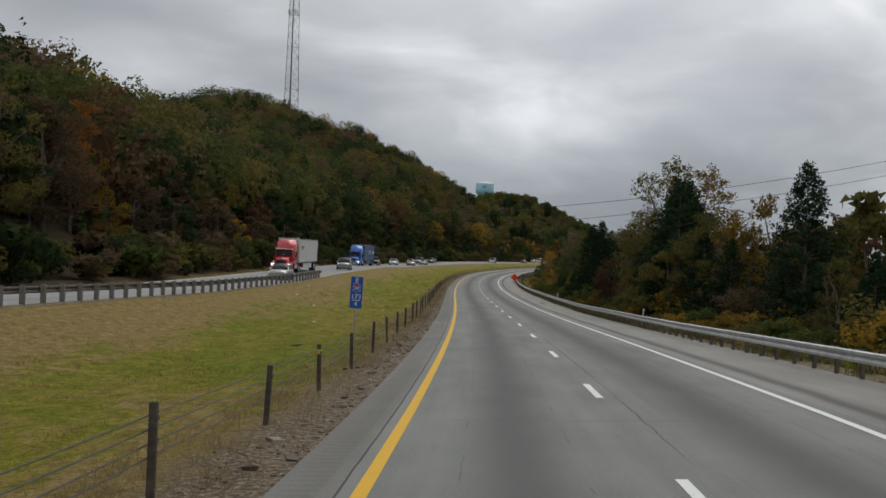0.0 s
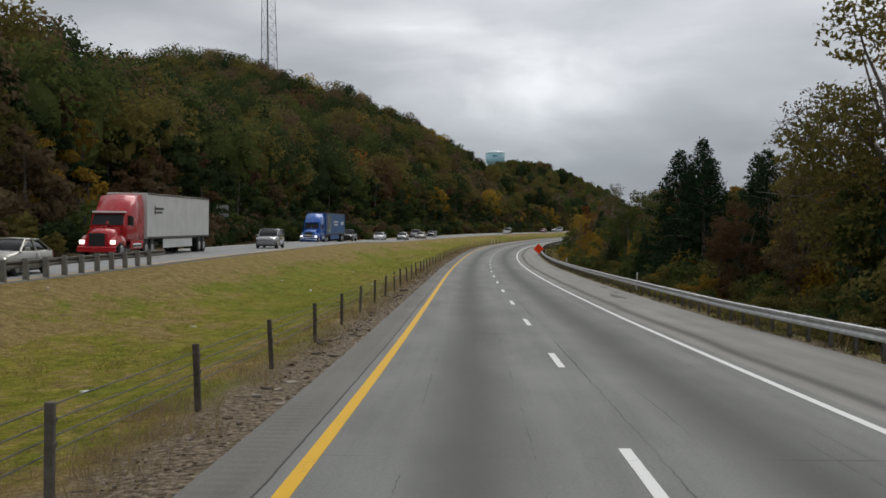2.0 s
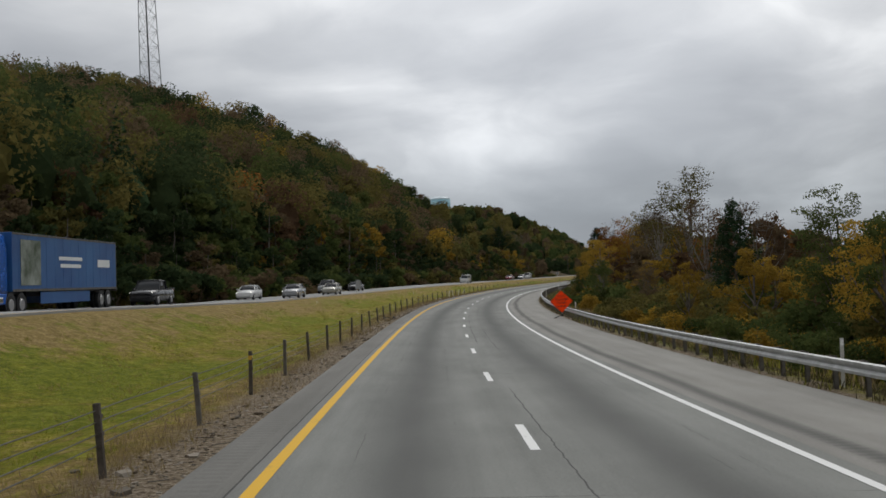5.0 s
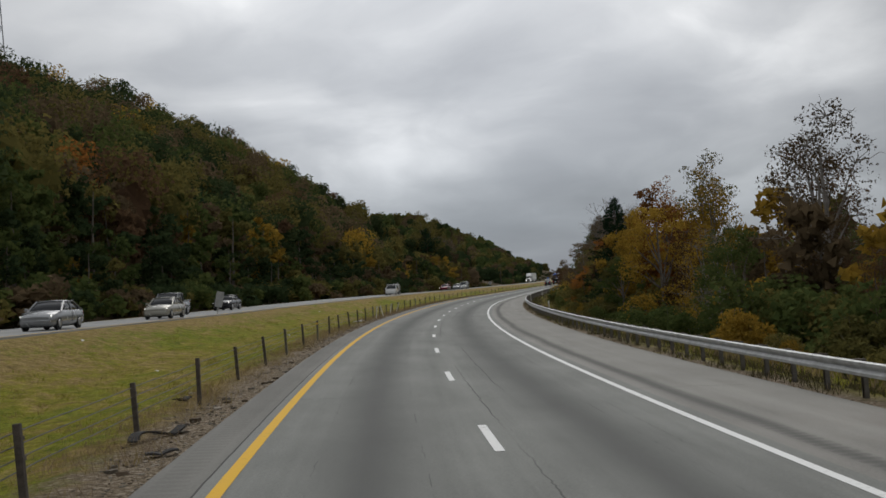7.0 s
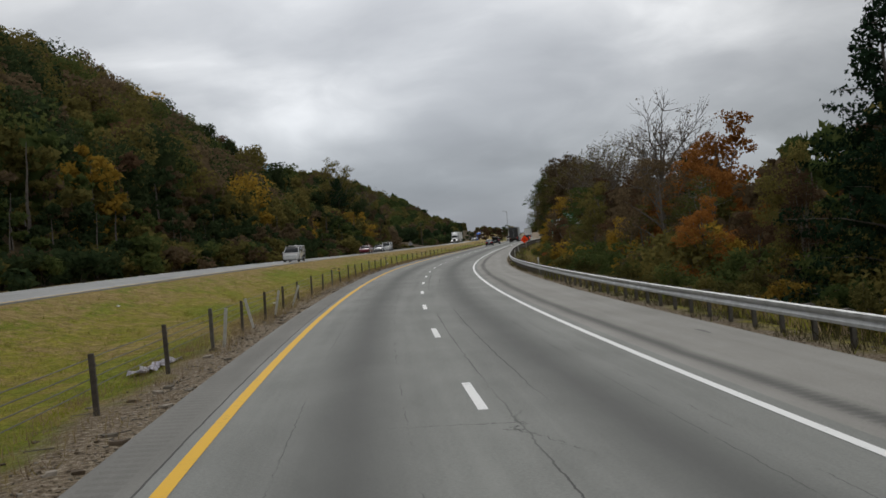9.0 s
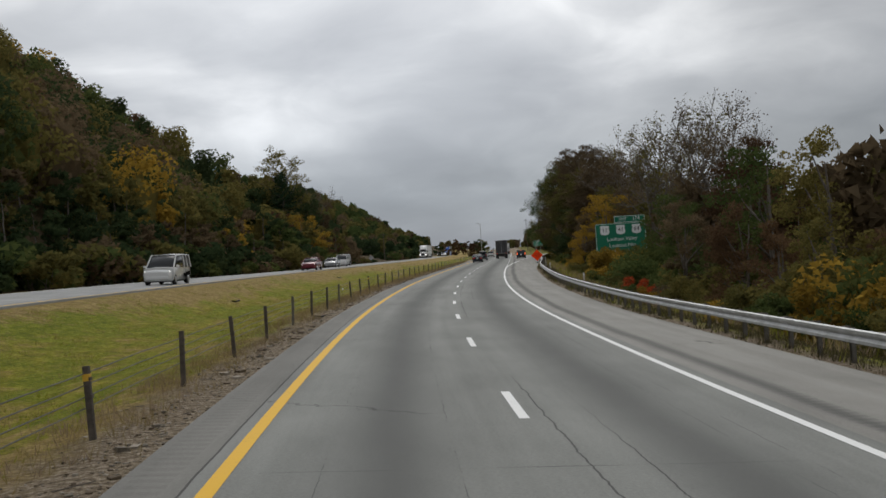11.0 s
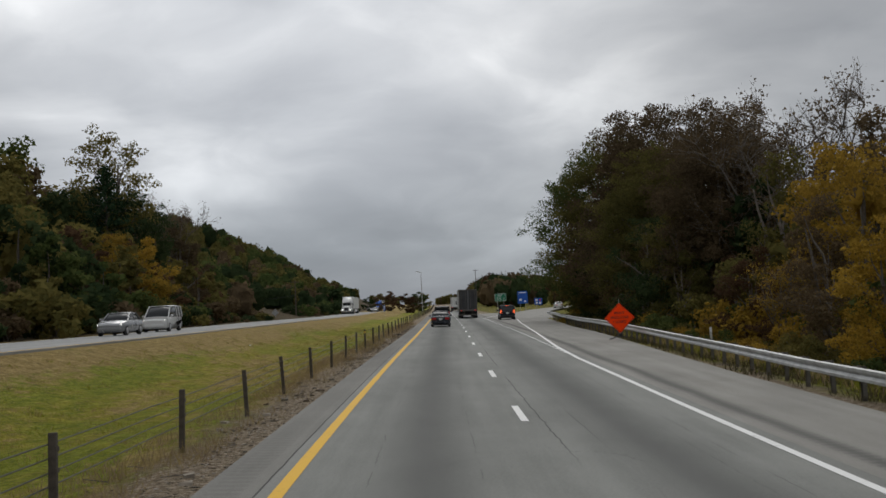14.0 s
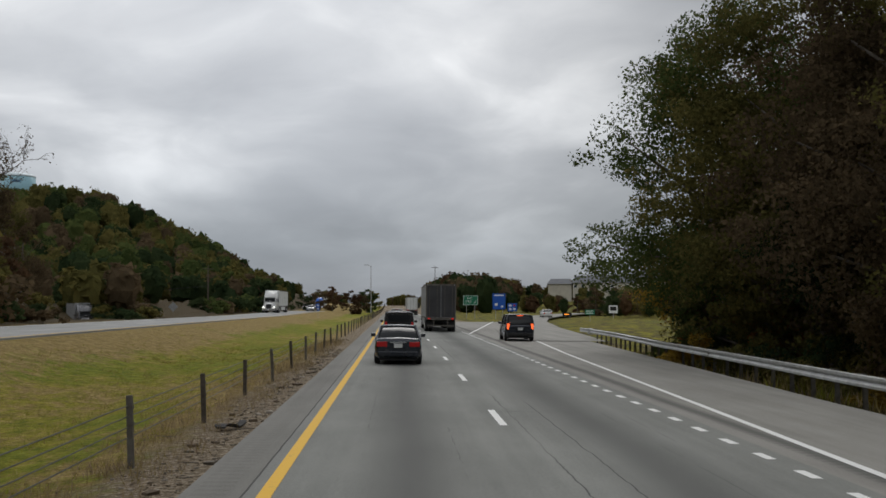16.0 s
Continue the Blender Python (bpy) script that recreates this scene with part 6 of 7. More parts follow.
# ---- masts, wires, water tower ----
def lattice_mast(x, y, base, top, w0, w1, label):
    mast = thing("cell_tower", label, "mast", at=pose(x, y, base, 0, 0, 20))
    H = top - base
    corner = [(math.cos(radians(a)), math.sin(radians(a))) for a in (90, 210, 330)]
    mat = worn("mast_steel", (0.30, 0.31, 0.32), (0.21, 0.215, 0.22), 1.0, 0.6, 0.4, 0.0)
    rad = lambda z: (w0 + (w1 - w0) * z / H) / 1.732
    for cx, cy in corner:
        part("leg", tube(bmesh.new(), 0.18, 0.11, (cx * rad(0), cy * rad(0), 0), (cx * rad(H), cy * rad(H), H), 6), mast, "", mat)
    bm = bmesh.new()
    n = 15
    for i in range(n):
        z0, z1 = H * i / n, H * (i + 1) / n
        for k in range(3):
            a, b = corner[k], corner[(k + 1) % 3]
            tube(bm, 0.055, 0.055, (a[0] * rad(z0), a[1] * rad(z0), z0), (b[0] * rad(z1), b[1] * rad(z1), z1), 4)
            tube(bm, 0.055, 0.055, (b[0] * rad(z0), b[1] * rad(z0), z0), (a[0] * rad(z1), a[1] * rad(z1), z1), 4)
            tube(bm, 0.05, 0.05, (a[0] * rad(z1), a[1] * rad(z1), z1), (b[0] * rad(z1), b[1] * rad(z1), z1), 4)
    part("bracing", bm, mast, "", mat)
    for z in (H - 2.5, H - 7.5, H - 18):
        for k in range(3):
            a = radians(30 + 120 * k)
            for off in (-1.2, 0, 1.2):
                px, py = 2.1 * math.cos(a) - off * math.sin(a), 2.1 * math.sin(a) + off * math.cos(a)
                part("antenna", boxes(((0.35, 0.35, 2.2), (px, py, z)), bevel=0.03), mast, "", S_WHITE)
            part("antenna_arm", tube(bmesh.new(), 0.06, 0.06, (0, 0, z), (2.1 * math.cos(a), 2.1 * math.sin(a), z), 5), mast, "", mat)
    part("cable_run", boxes(((0.35, 0.2, H), (0.0, rad(0) * 0.35, H / 2))), mast, "", S_BLACK)
    return mast


s_m, l_m = sl_of(-100.5, 492.7)
lattice_mast(-100.5, 492.7, float(ground_z(s_m, l_m)), 126, 6.9, 3.7, "tall grey lattice cell tower on the wooded ridge")


def revolve(profile, sides=40):
    bm = bmesh.new()
    rings = []
    for r_, z in profile:
        rings.append([bm.verts.new((r_ * math.cos(2 * math.pi * k / sides), r_ * math.sin(2 * math.pi * k / sides), z)) for k in range(sides)])
    for a, b in zip(rings, rings[1:]):
        for k in range(sides):
            j = (k + 1) % sides
            f = bm.faces.new((a[k], a[j], b[j], b[k]))
            f.smooth = True
    bm.faces.new(rings[-1])
    bm.faces.new(rings[0][::-1])
    return bm


wt_x, wt_y = -20.5, 1130.0
wt_g = float(ground_z(*sl_of(wt_x, wt_y)))
tower = thing("water_tower", "pale blue water tower with a broad tank on a fluted column", "water tower", at=pose(wt_x, wt_y, wt_g))
wt_h = 73.6 - wt_g
M_TANK = worn("pale_blue_tank", (0.33, 0.55, 0.62), (0.28, 0.48, 0.56), 0.3, 0.45, 0.0, 0.0)
M_TANK_TOP = worn("white_tank_roof", (0.62, 0.70, 0.73), (0.55, 0.63, 0.67), 0.3, 0.45, 0.0, 0.0)
part("column", revolve([(6.0, -2), (6.0, wt_h - 17), (6.4, wt_h - 15.5)], 28), tower, "", M_TANK)
part("tank", revolve([(6.2, wt_h - 16), (7.6, wt_h - 13.5), (9.1, wt_h - 11.5), (9.4, wt_h - 10), (9.4, wt_h - 2.6)]), tower, "", M_TANK)
part("roof", revolve([(9.55, wt_h - 2.7), (9.5, wt_h - 2.2), (7.5, wt_h - 1.1), (4.0, wt_h - 0.3), (0.6, wt_h)]), tower, "pale domed roof", M_TANK_TOP)
part("emblem", boxes(((4.2, 0.15, 1.3), (0, -9.42, wt_h - 5.6)), bevel=0.05), tower, "dark emblem shape", plain("emblem_blue", (0.06, 0.16, 0.28), 0.5))

# wires over the road
M_POLE = worn("pole_wood", (0.12, 0.095, 0.075), (0.07, 0.055, 0.045), 3.0, 0.9, 0.0, 0.3)


def pole(x, y, h, label, arm=2.2, r0=0.16, metal=False):
    g = float(ground_z(*sl_of(x, y)))
    ob = thing("utility_pole" if not metal else "light_pole", label, "pole", at=pose(x, y, g))
    part("shaft", tube(bmesh.new(), r0, r0 * 0.6, (0, 0, -1), (0, 0, h), 8), ob, "", M_ALU if metal else M_POLE)
    if metal:
        part("arm", tube(bmesh.new(), 0.07, 0.05, (0, 0, h - 0.2), (-arm, -0.4, h + 0.25), 6), ob, "", M_ALU)
        part("lamp_head", boxes(((0.8, 0.4, 0.18), (-arm - 0.3, -0.45, h + 0.22)), bevel=0.05), ob, "", M_ALU)
    else:
        part("crossarm", boxes(((arm, 0.12, 0.14), (0, 0, h - 0.6))), ob, "", M_POLE)
    return ob


span_l = np.linspace(-75, 50, 40)
for drop in (0.0, 0.95):
    p = road_xyz(np.full(40, 70.0) + span_l * 0.06, span_l)
    p[:, 2] = 3.74 - drop + 0.0025 * (span_l + 22) ** 2
    v, f = polyline_tube([list(zip(p, np.full(40, 0.014)))], 5)
    tagged(new("overhead_wire", mesh_from("overhead_wire", v, f, [S_BLACK])), "thin black overhead wire sagging across the highway", "wire", "overhead wires")
for l in (-75, 50):
    x, y, _ = road_xyz(70 + l * 0.06, l)
    g = float(ground_z(70 + l * 0.06, l))
    pole(float(x), float(y), 3.74 + 0.0025 * (l + 22) ** 2 - g + 0.3, "weathered wooden utility pole carrying wires over the highway")
pole(99.4, 779, 13.2, "slim grey light pole in the median", 1.2, 0.14, True)
pole(49.8, 714, 9.6, "wooden utility pole beyond the opposite carriageway")
pole(133, 830, 15, "wooden utility pole with a crossarm on the rise")
wire_pts = [(49.8, 714, 3.0), (32.0, 712, 1.3), (18.0, 722, 0.9), (-40, 760, 4.5), (-110, 780, 12)]
v, f = polyline_tube([[(np.array(q), 0.03) for q in wire_pts]], 4)
tagged(new("overhead_wire", mesh_from("overhead_wire", v, f, [S_BLACK])), "thin wire running from a pole towards the hill", "wire", "overhead wires")
# rank of small trees in the narrowing median, and round the ramp
for x, y, h, hue in ((82, 764, 5.5, "brown"), (86, 766, 6.5, "rust"), (90.5, 764, 6.2, "rust"), (94, 768, 5.4, "brown"), (78, 762, 4.6, "dark_green"), (103, 800, 7, "dark_green"), (106, 806, 6.5, "olive")):
    plant("far_b", hue, x, y, float(ground_z(*sl_of(x, y))), h, x, "in the far median", "trees in the far median", 1.5)
for i in range(26):
    x, y = 108 + i * 5.2 + jig.uniform(-3, 3), 700 + i * 4.5 + jig.uniform(0, 45) + (i < 8) * 40
    if x > 128 + (y - 743) * 0.9:
        plant("far_a" if i % 2 else "far_c", jig.choice(["brown", "olive", "dark_green", "rust"]), x, y, float(ground_z(*sl_of(x, y))), jig.uniform(5, 9), i, "beyond the exit ramp", "trees beyond the ramp", 1.3)

slope, slope_h, slope_hue = [], [], []
for _ in range(230):
    a, d = radians(jig.uniform(20.3, 33.0)), jig.uniform(238, 345)
    x, y = 31.1 + d * math.sin(a), 485.3 + d * math.cos(a)
    s, l = sl_of(x, y)
    if l < np.interp(s, s_rp, RAMP_L) + 13.0:
        continue
    z = float(ground_z(s, l))
    slope.append((x, y, z))
    slope_h.append(max(2.5, np.interp(d, [240, 345], [1.0, 5.2]) + jig.uniform(-1.0, 1.0) - z))
    slope_hue.append(jig.choice(["dark_green", "brown", "olive", "dark_green", "green", "rust"]))
woods("slope_woods", slope, slope_h, slope_hue, "dark autumn brush and trees on the slope beyond the ramp", 160, 0.55, 12, 0.7)

# house with long grey roof on the rise
hx, hy = 214.0, 872.0
hg = float(ground_z(*sl_of(hx, hy)))
house = thing("building", "long cream building with grey gabled roofs on the rise", "building", at=pose(hx, hy, max(hg, 5.2), 0, 0, -24))
M_CREAM = worn("cream_siding", (0.50, 0.47, 0.40), (0.42, 0.39, 0.33), 0.8, 0.8, 0.0, 0.0)
M_ROOF = worn("grey_shingle", (0.14, 0.145, 0.155), (0.10, 0.105, 0.115), 1.2, 0.85, 0.0, 0.2)
for x, w, h, ph in ((0, 24, 2.2, 3.0), (19, 13, 3.2, 2.8), (-17, 9, 1.8, 2.2)):
    part("wall", boxes(((w, 12, h + 5), (x, 0, h / 2 - 2.5))), house, "", M_CREAM)
    bm = bmesh.new()
    vs = [bm.verts.new(q) for q in ((x - w / 2 - 0.5, -6.6, h), (x + w / 2 + 0.5, -6.6, h), (x + w / 2 + 0.5, 6.6, h), (x - w / 2 - 0.5, 6.6, h), (x - w / 2 - 0.5 + (w < 26) * 1.5, 0, h + ph), (x + w / 2 + 0.5 - 1.5, 0, h + ph))]
    for q in ((0, 1, 5, 4), (2, 3, 4, 5), (0, 4, 3), (1, 2, 5), (3, 2, 1, 0)):
        bm.faces.new([vs[i] for i in q])
    part("roof", bm, house, "", M_ROOF)
M_PANE = plain("window_glass", (0.03, 0.035, 0.04), 0.15)
for i in range(9):
    win = part("window", boxes(((1.3, 0.1, 1.3), (-11 + i * 2.8, -6.05, 0.9))), house, "", S_WHITE)
    part("pane", boxes(((1.05, 0.06, 1.05), (-11 + i * 2.8, -6.1, 0.9))), win, "", M_PANE)

# ---- vehicles ----
GLASS = plain("dark_car_glass", (0.012, 0.014, 0.016), 0.1, 0.0, 0.25)
TYRE = worn("tyre_rubber", (0.016, 0.016, 0.016), (0.03, 0.03, 0.03), 8.0, 0.85, 0.0, 0.2)
RIM = plain("alloy_rim", (0.42, 0.42, 0.43), 0.3, 0.8)
TRIM = plain("black_trim", (0.014, 0.014, 0.015), 0.5)
CHROME = plain("chrome", (0.6, 0.6, 0.6), 0.15, 1.0)
TAIL = plain("red_tail_lens", (0.42, 0.012, 0.014), 0.15)
RUNNING = lamp_mat("running_lamp", (0.8, 0.02, 0.015), 0.35)
BRAKE = lamp_mat("lit_brake_lamp", (1.0, 0.13, 0.03), 1.4)
AMBER = lamp_mat("lit_marker_lamp", (1.0, 0.35, 0.05), 1.5)
HEAD = lamp_mat("lit_headlamp", (1.0, 0.97, 0.9), 1.6)
CLEAR = plain("clear_lens", (0.6, 0.62, 0.63), 0.15)
PLATE = plain("number_plate", (0.55, 0.56, 0.55), 0.5)


def car_paint(name, c, metal=0.35):
    m, n, shader = surface(name, 0.32, metal, 0.5)
    pos = n.add("ShaderNodeTexCoord").outputs["Object"]
    dust = n.noise(pos, 2.2, 4.0)
    n.set(shader.inputs["Base Color"], n.mix(n.ramp(dust, [(0.45, 0.0), (0.85, 0.06)]), c, (0.16, 0.15, 0.135)))
    n.set(shader.inputs["Roughness"], n.math("ADD", 0.12, n.math("MULTIPLY", dust, 0.25)))
    shader.inputs["Coat Weight"].default_value = 0.25
    return m


PAINT = {k: car_paint(k + "_paint", c, m) for k, (c, m) in {"black": ((0.012, 0.012, 0.014), 0.2), "charcoal": ((0.016, 0.02, 0.028), 0.3), "white": ((0.56, 0.56, 0.55), 0.0), "silver": ((0.26, 0.265, 0.27), 0.5), "gold": ((0.30, 0.29, 0.25), 0.35),
                                                                   "maroon": ((0.12, 0.012, 0.02), 0.3), "red": ((0.42, 0.012, 0.018), 0.1), "blue": ((0.012, 0.10, 0.42), 0.1), "grey": ((0.12, 0.12, 0.125), 0.4)}.items()}


def loft(stations, closed=True):
    """stations: (y, half outline of (x, z) from the middle below to the middle above)."""
    bm = bmesh.new()
    rings = []
    for y, half in stations:
        full = list(half) + [(-x, z) for x, z in reversed(half) if abs(x) > 1e-6]
        rings.append([bm.verts.new((x, y, z)) for x, z in full])
    for a, b in zip(rings, rings[1:]):
        for k in range(len(a)):
            j = (k + 1) % len(a)
            f = bm.faces.new((a[k], a[j], b[j], b[k]))
            f.smooth = True
    if closed:
        bm.faces.new(rings[0][::-1])
        bm.faces.new(rings[-1])
    bmesh.ops.recalc_face_normals(bm, faces=bm.faces)
    return bm


def body_ring(w, z0, z1, crown=0.04):
    return [(0, z0), (w * 0.82, z0), (w * 0.97, z0 + 0.10), (w, z0 + (z1 - z0) * 0.5), (w * 0.965, z1 - 0.07), (w * 0.90, z1), (0, z1 + crown)]


def cab_ring(w, z0, z1, tuck=0.8):
    return [(0, z0), (w, z0), (w * (tuck + 1) / 2 + 0.01, (z0 + z1) / 2), (w * tuck, z1 - 0.05), (w * tuck - 0.09, z1), (0, z1 + 0.02)]


def wheel(parent, x, y, r, w, rim=RIM):
    side = 1 if x > 0 else -1
    bm = bmesh.new()
    bmesh.ops.create_cone(bm, cap_ends=True, segments=24, radius1=r, radius2=r, depth=w, matrix=Matrix.Translation((x, y, r)) @ Matrix.Rotation(radians(90), 4, "Y"))
    bmesh.ops.bevel(bm, geom=[e for e in bm.edges if len(e.link_faces) == 2 and e.calc_face_angle(0) > 1.0], offset=0.035, segments=2, affect="EDGES")
    ob = part("wheel", bm, parent, "", TYRE)
    bm = bmesh.new()
    bmesh.ops.create_cone(bm, cap_ends=True, segments=20, radius1=r * 0.64, radius2=r * 0.55, depth=0.05, matrix=Matrix.Translation((x + side * w * 0.5, y, r)) @ Matrix.Rotation(radians(90 * side), 4, "Y"))
    part("rim", bm, ob, "", rim)
    bm = bmesh.new()
    bmesh.ops.create_cone(bm, cap_ends=True, segments=20, radius1=r * 1.16, radius2=r * 1.16, depth=0.03, matrix=Matrix.Translation((x + side * (w * 0.5 - 0.045), y, r * 1.06)) @ Matrix.Rotation(radians(90), 4, "Y"))
    part("wheel_arch", bm, parent, "", TRIM)


KINDS = {
    # length, half width, belt, roof, hood height, greenhouse: rear base, rear top, front top, front base; clearance, wheel radius
    "sedan": (4.85, 0.91, 0.98, 1.46, 0.92, -2.0, -1.05, 0.25, 1.15, 0.2, 0.33),
    "suv": (4.75, 0.95, 1.08, 1.72, 1.05, -2.3, -2.05, 0.45, 1.25, 0.24, 0.36),
    "van": (4.9, 0.95, 1.1, 1.92, 1.05, -2.42, -2.35, 0.75, 1.75, 0.22, 0.34),
    "pickup": (5.6, 0.99, 1.15, 1.86, 1.14, -0.75, -0.62, 0.55, 1.2, 0.34, 0.39),
}


def car(kind, paint, label, category, m, braking=False, lit=True, cap=False, group="vehicles on the highway"):
    L, w, belt, roof, hood, rb, rt, ft, fb, clear, wr = KINDS[kind]
    ob = thing({"sedan": "sedan", "suv": "sport_utility_vehicle", "van": "van", "pickup": "pickup_truck"}[kind], label, category, group)
    col = PAINT[paint]
    h = L / 2
    deck = belt + 0.02 if kind == "sedan" else belt
    st = [(-h, body_ring(w * 0.84, clear + 0.18, deck - 0.14)), (-h + 0.05, body_ring(w * 0.92, clear + 0.08, deck - 0.05)), (-h + 0.22, body_ring(w * 0.97, clear + 0.03, deck)), (-h + 0.6, body_ring(w, clear, deck)), (rb + 0.3, body_ring(w, clear, belt)), (fb - 0.1, body_ring(w, clear, belt)),
          (fb + 0.35, body_ring(w, clear, hood + 0.02)), (h - 0.45, body_ring(w * 0.97, clear, hood - 0.07)), (h - 0.12, body_ring(w * 0.9, clear + 0.03, hood - 0.16)), (h, body_ring(w * 0.8, clear + 0.14, hood - 0.26))]
    part("body", loft(st), ob, "", col)
    gw = w * 0.93
    tuck = 0.8 if kind == "sedan" else 0.88
    mid_r = (rt + rb) / 2
    g = [(rb, cab_ring(gw * 0.97, belt - 0.06, belt + 0.02, 0.97)), (rt, cab_ring(gw, belt - 0.06, roof - 0.03, tuck)), ((rt + ft) / 2, cab_ring(gw, belt - 0.06, roof, tuck)), (ft, cab_ring(gw, belt - 0.06, roof - 0.03, tuck)), (fb, cab_ring(gw * 0.97, belt - 0.06, hood + 0.04, 0.97))]
    part("window_glass", loft(g), ob, "dark tinted glass", GLASS)
    tw = gw * tuck + 0.015
    rs = [(y, [(0, z - 0.03), (tw, z - 0.055), (tw - 0.08, z + 0.02), (0, z + 0.045)]) for y, z in ((rt - 0.02, roof - 0.03), ((rt + ft) / 2, roof), (ft + 0.02, roof - 0.03))]
    part("roof", loft(rs), ob, "", col)
    pillars = [(rb, rt), ((rt + ft) / 2 - 0.02, (rt + ft) / 2), (fb, ft)]
    if kind in ("suv", "van"):
        pillars.insert(1, (rt + 0.75, rt + 0.8))
    for side in (-1, 1):
        for yb, yt in pillars:
            bm = bmesh.new()
            tube(bm, 0.05, 0.045, (side * (gw + 0.005), yb, belt - 0.02 if yb != fb else hood), (side * (gw * tuck + 0.005), yt, roof - 0.02), 6)
            part("pillar", bm, ob, "", col)
        bm = boxes(((0.2, 0.14, 0.15), (side * (w + 0.11), fb - 0.35, belt + 0.07)), bevel=0.04)
        part("mirror", bm, ob, "", col if kind != "pickup" else TRIM)
        for y in (-h + L * 0.2, h - L * 0.185):
            wheel(ob, side * (w - 0.11), y, wr, 0.23)
        tz = deck - 0.22 if kind == "sedan" else belt - 0.12
        size = (0.40, 0.14, 0.20) if kind == "sedan" else (0.15, 0.12, 0.38)
        part("tail_lamp", boxes((size, (side * (w * 0.88 - size[0] / 2 + 0.02), -h + 0.06, tz)), bevel=0.03), ob, "", BRAKE if braking else TAIL)
        part("headlamp", boxes(((0.36, 0.22, 0.15), (side * (w * 0.66), h - 0.2, hood - 0.24)), bevel=0.04), ob, "", HEAD if lit else CLEAR)
        part("door_seam", boxes(((0.012, 0.02, belt - clear - 0.25), (side * (w + 0.0), (rt + ft) / 2, (belt + clear) / 2 + 0.02))), ob, "", TRIM)
    part("rear_bumper", boxes(((w * 1.72, 0.12, 0.2), (0, -h + 0.02, clear + 0.22)), bevel=0.04), ob, "", TRIM if kind != "sedan" else col)
    part("front_bumper", boxes(((w * 1.5, 0.12, 0.2), (0, h - 0.03, clear + 0.24)), bevel=0.04), ob, "", col)
    part("grille", boxes(((0.85, 0.06, 0.2), (0, h - 0.05, hood - 0.32)), bevel=0.02), ob, "", TRIM)
    part("rear_plate", boxes(((0.32, 0.02, 0.16), (0, -h - 0.03, deck - 0.27 if kind == "sedan" else belt - 0.28)), bevel=0.004), ob, "", PLATE)
    part("underside", boxes(((w * 1.6, L * 0.9, 0.12), (0, 0, clear + 0.02))), ob, "", TRIM)
    if kind == "sedan":
        part("trunk_trim", boxes(((0.62, 0.02, 0.035), (0, -h - 0.005, deck - 0.15)), bevel=0.006), ob, "", CHROME)
    elif kind != "pickup":
        part("high_brake_lamp", boxes(((0.4, 0.04, 0.04), (0, rt - 0.14, roof - 0.05))), ob, "", BRAKE if braking else TAIL)
    if kind == "pickup":
        if cap:
            c = [(-h + 0.04, cab_ring(gw, belt - 0.04, roof - 0.06, 0.86)), (rb - 0.1, cab_ring(gw, belt - 0.04, roof - 0.02, 0.86))]
            part("bed_cap", loft(c), ob, "", col)
            part("cap_window", boxes(((1.3, 0.03, 0.42), (0, -h + 0.015, belt + 0.3)), bevel=0.01), ob, "", GLASS)
        else:
            part("bed_floor", boxes(((w * 1.6, h + rb - 0.2, 0.03), (0, (-h + rb) / 2, belt + 0.045))), ob, "", TRIM)
            for side in (-1, 1):
                part("bed_rail", boxes(((0.09, h + rb, 0.1), (side * (w - 0.07), (-h + rb) / 2, belt + 0.06)), bevel=0.02), ob, "", col)
            part("tailgate_rail", boxes(((w * 1.8, 0.08, 0.1), (0, -h + 0.08, belt + 0.05)), bevel=0.02), ob, "", col)
    ob.matrix_world = m
    return ob


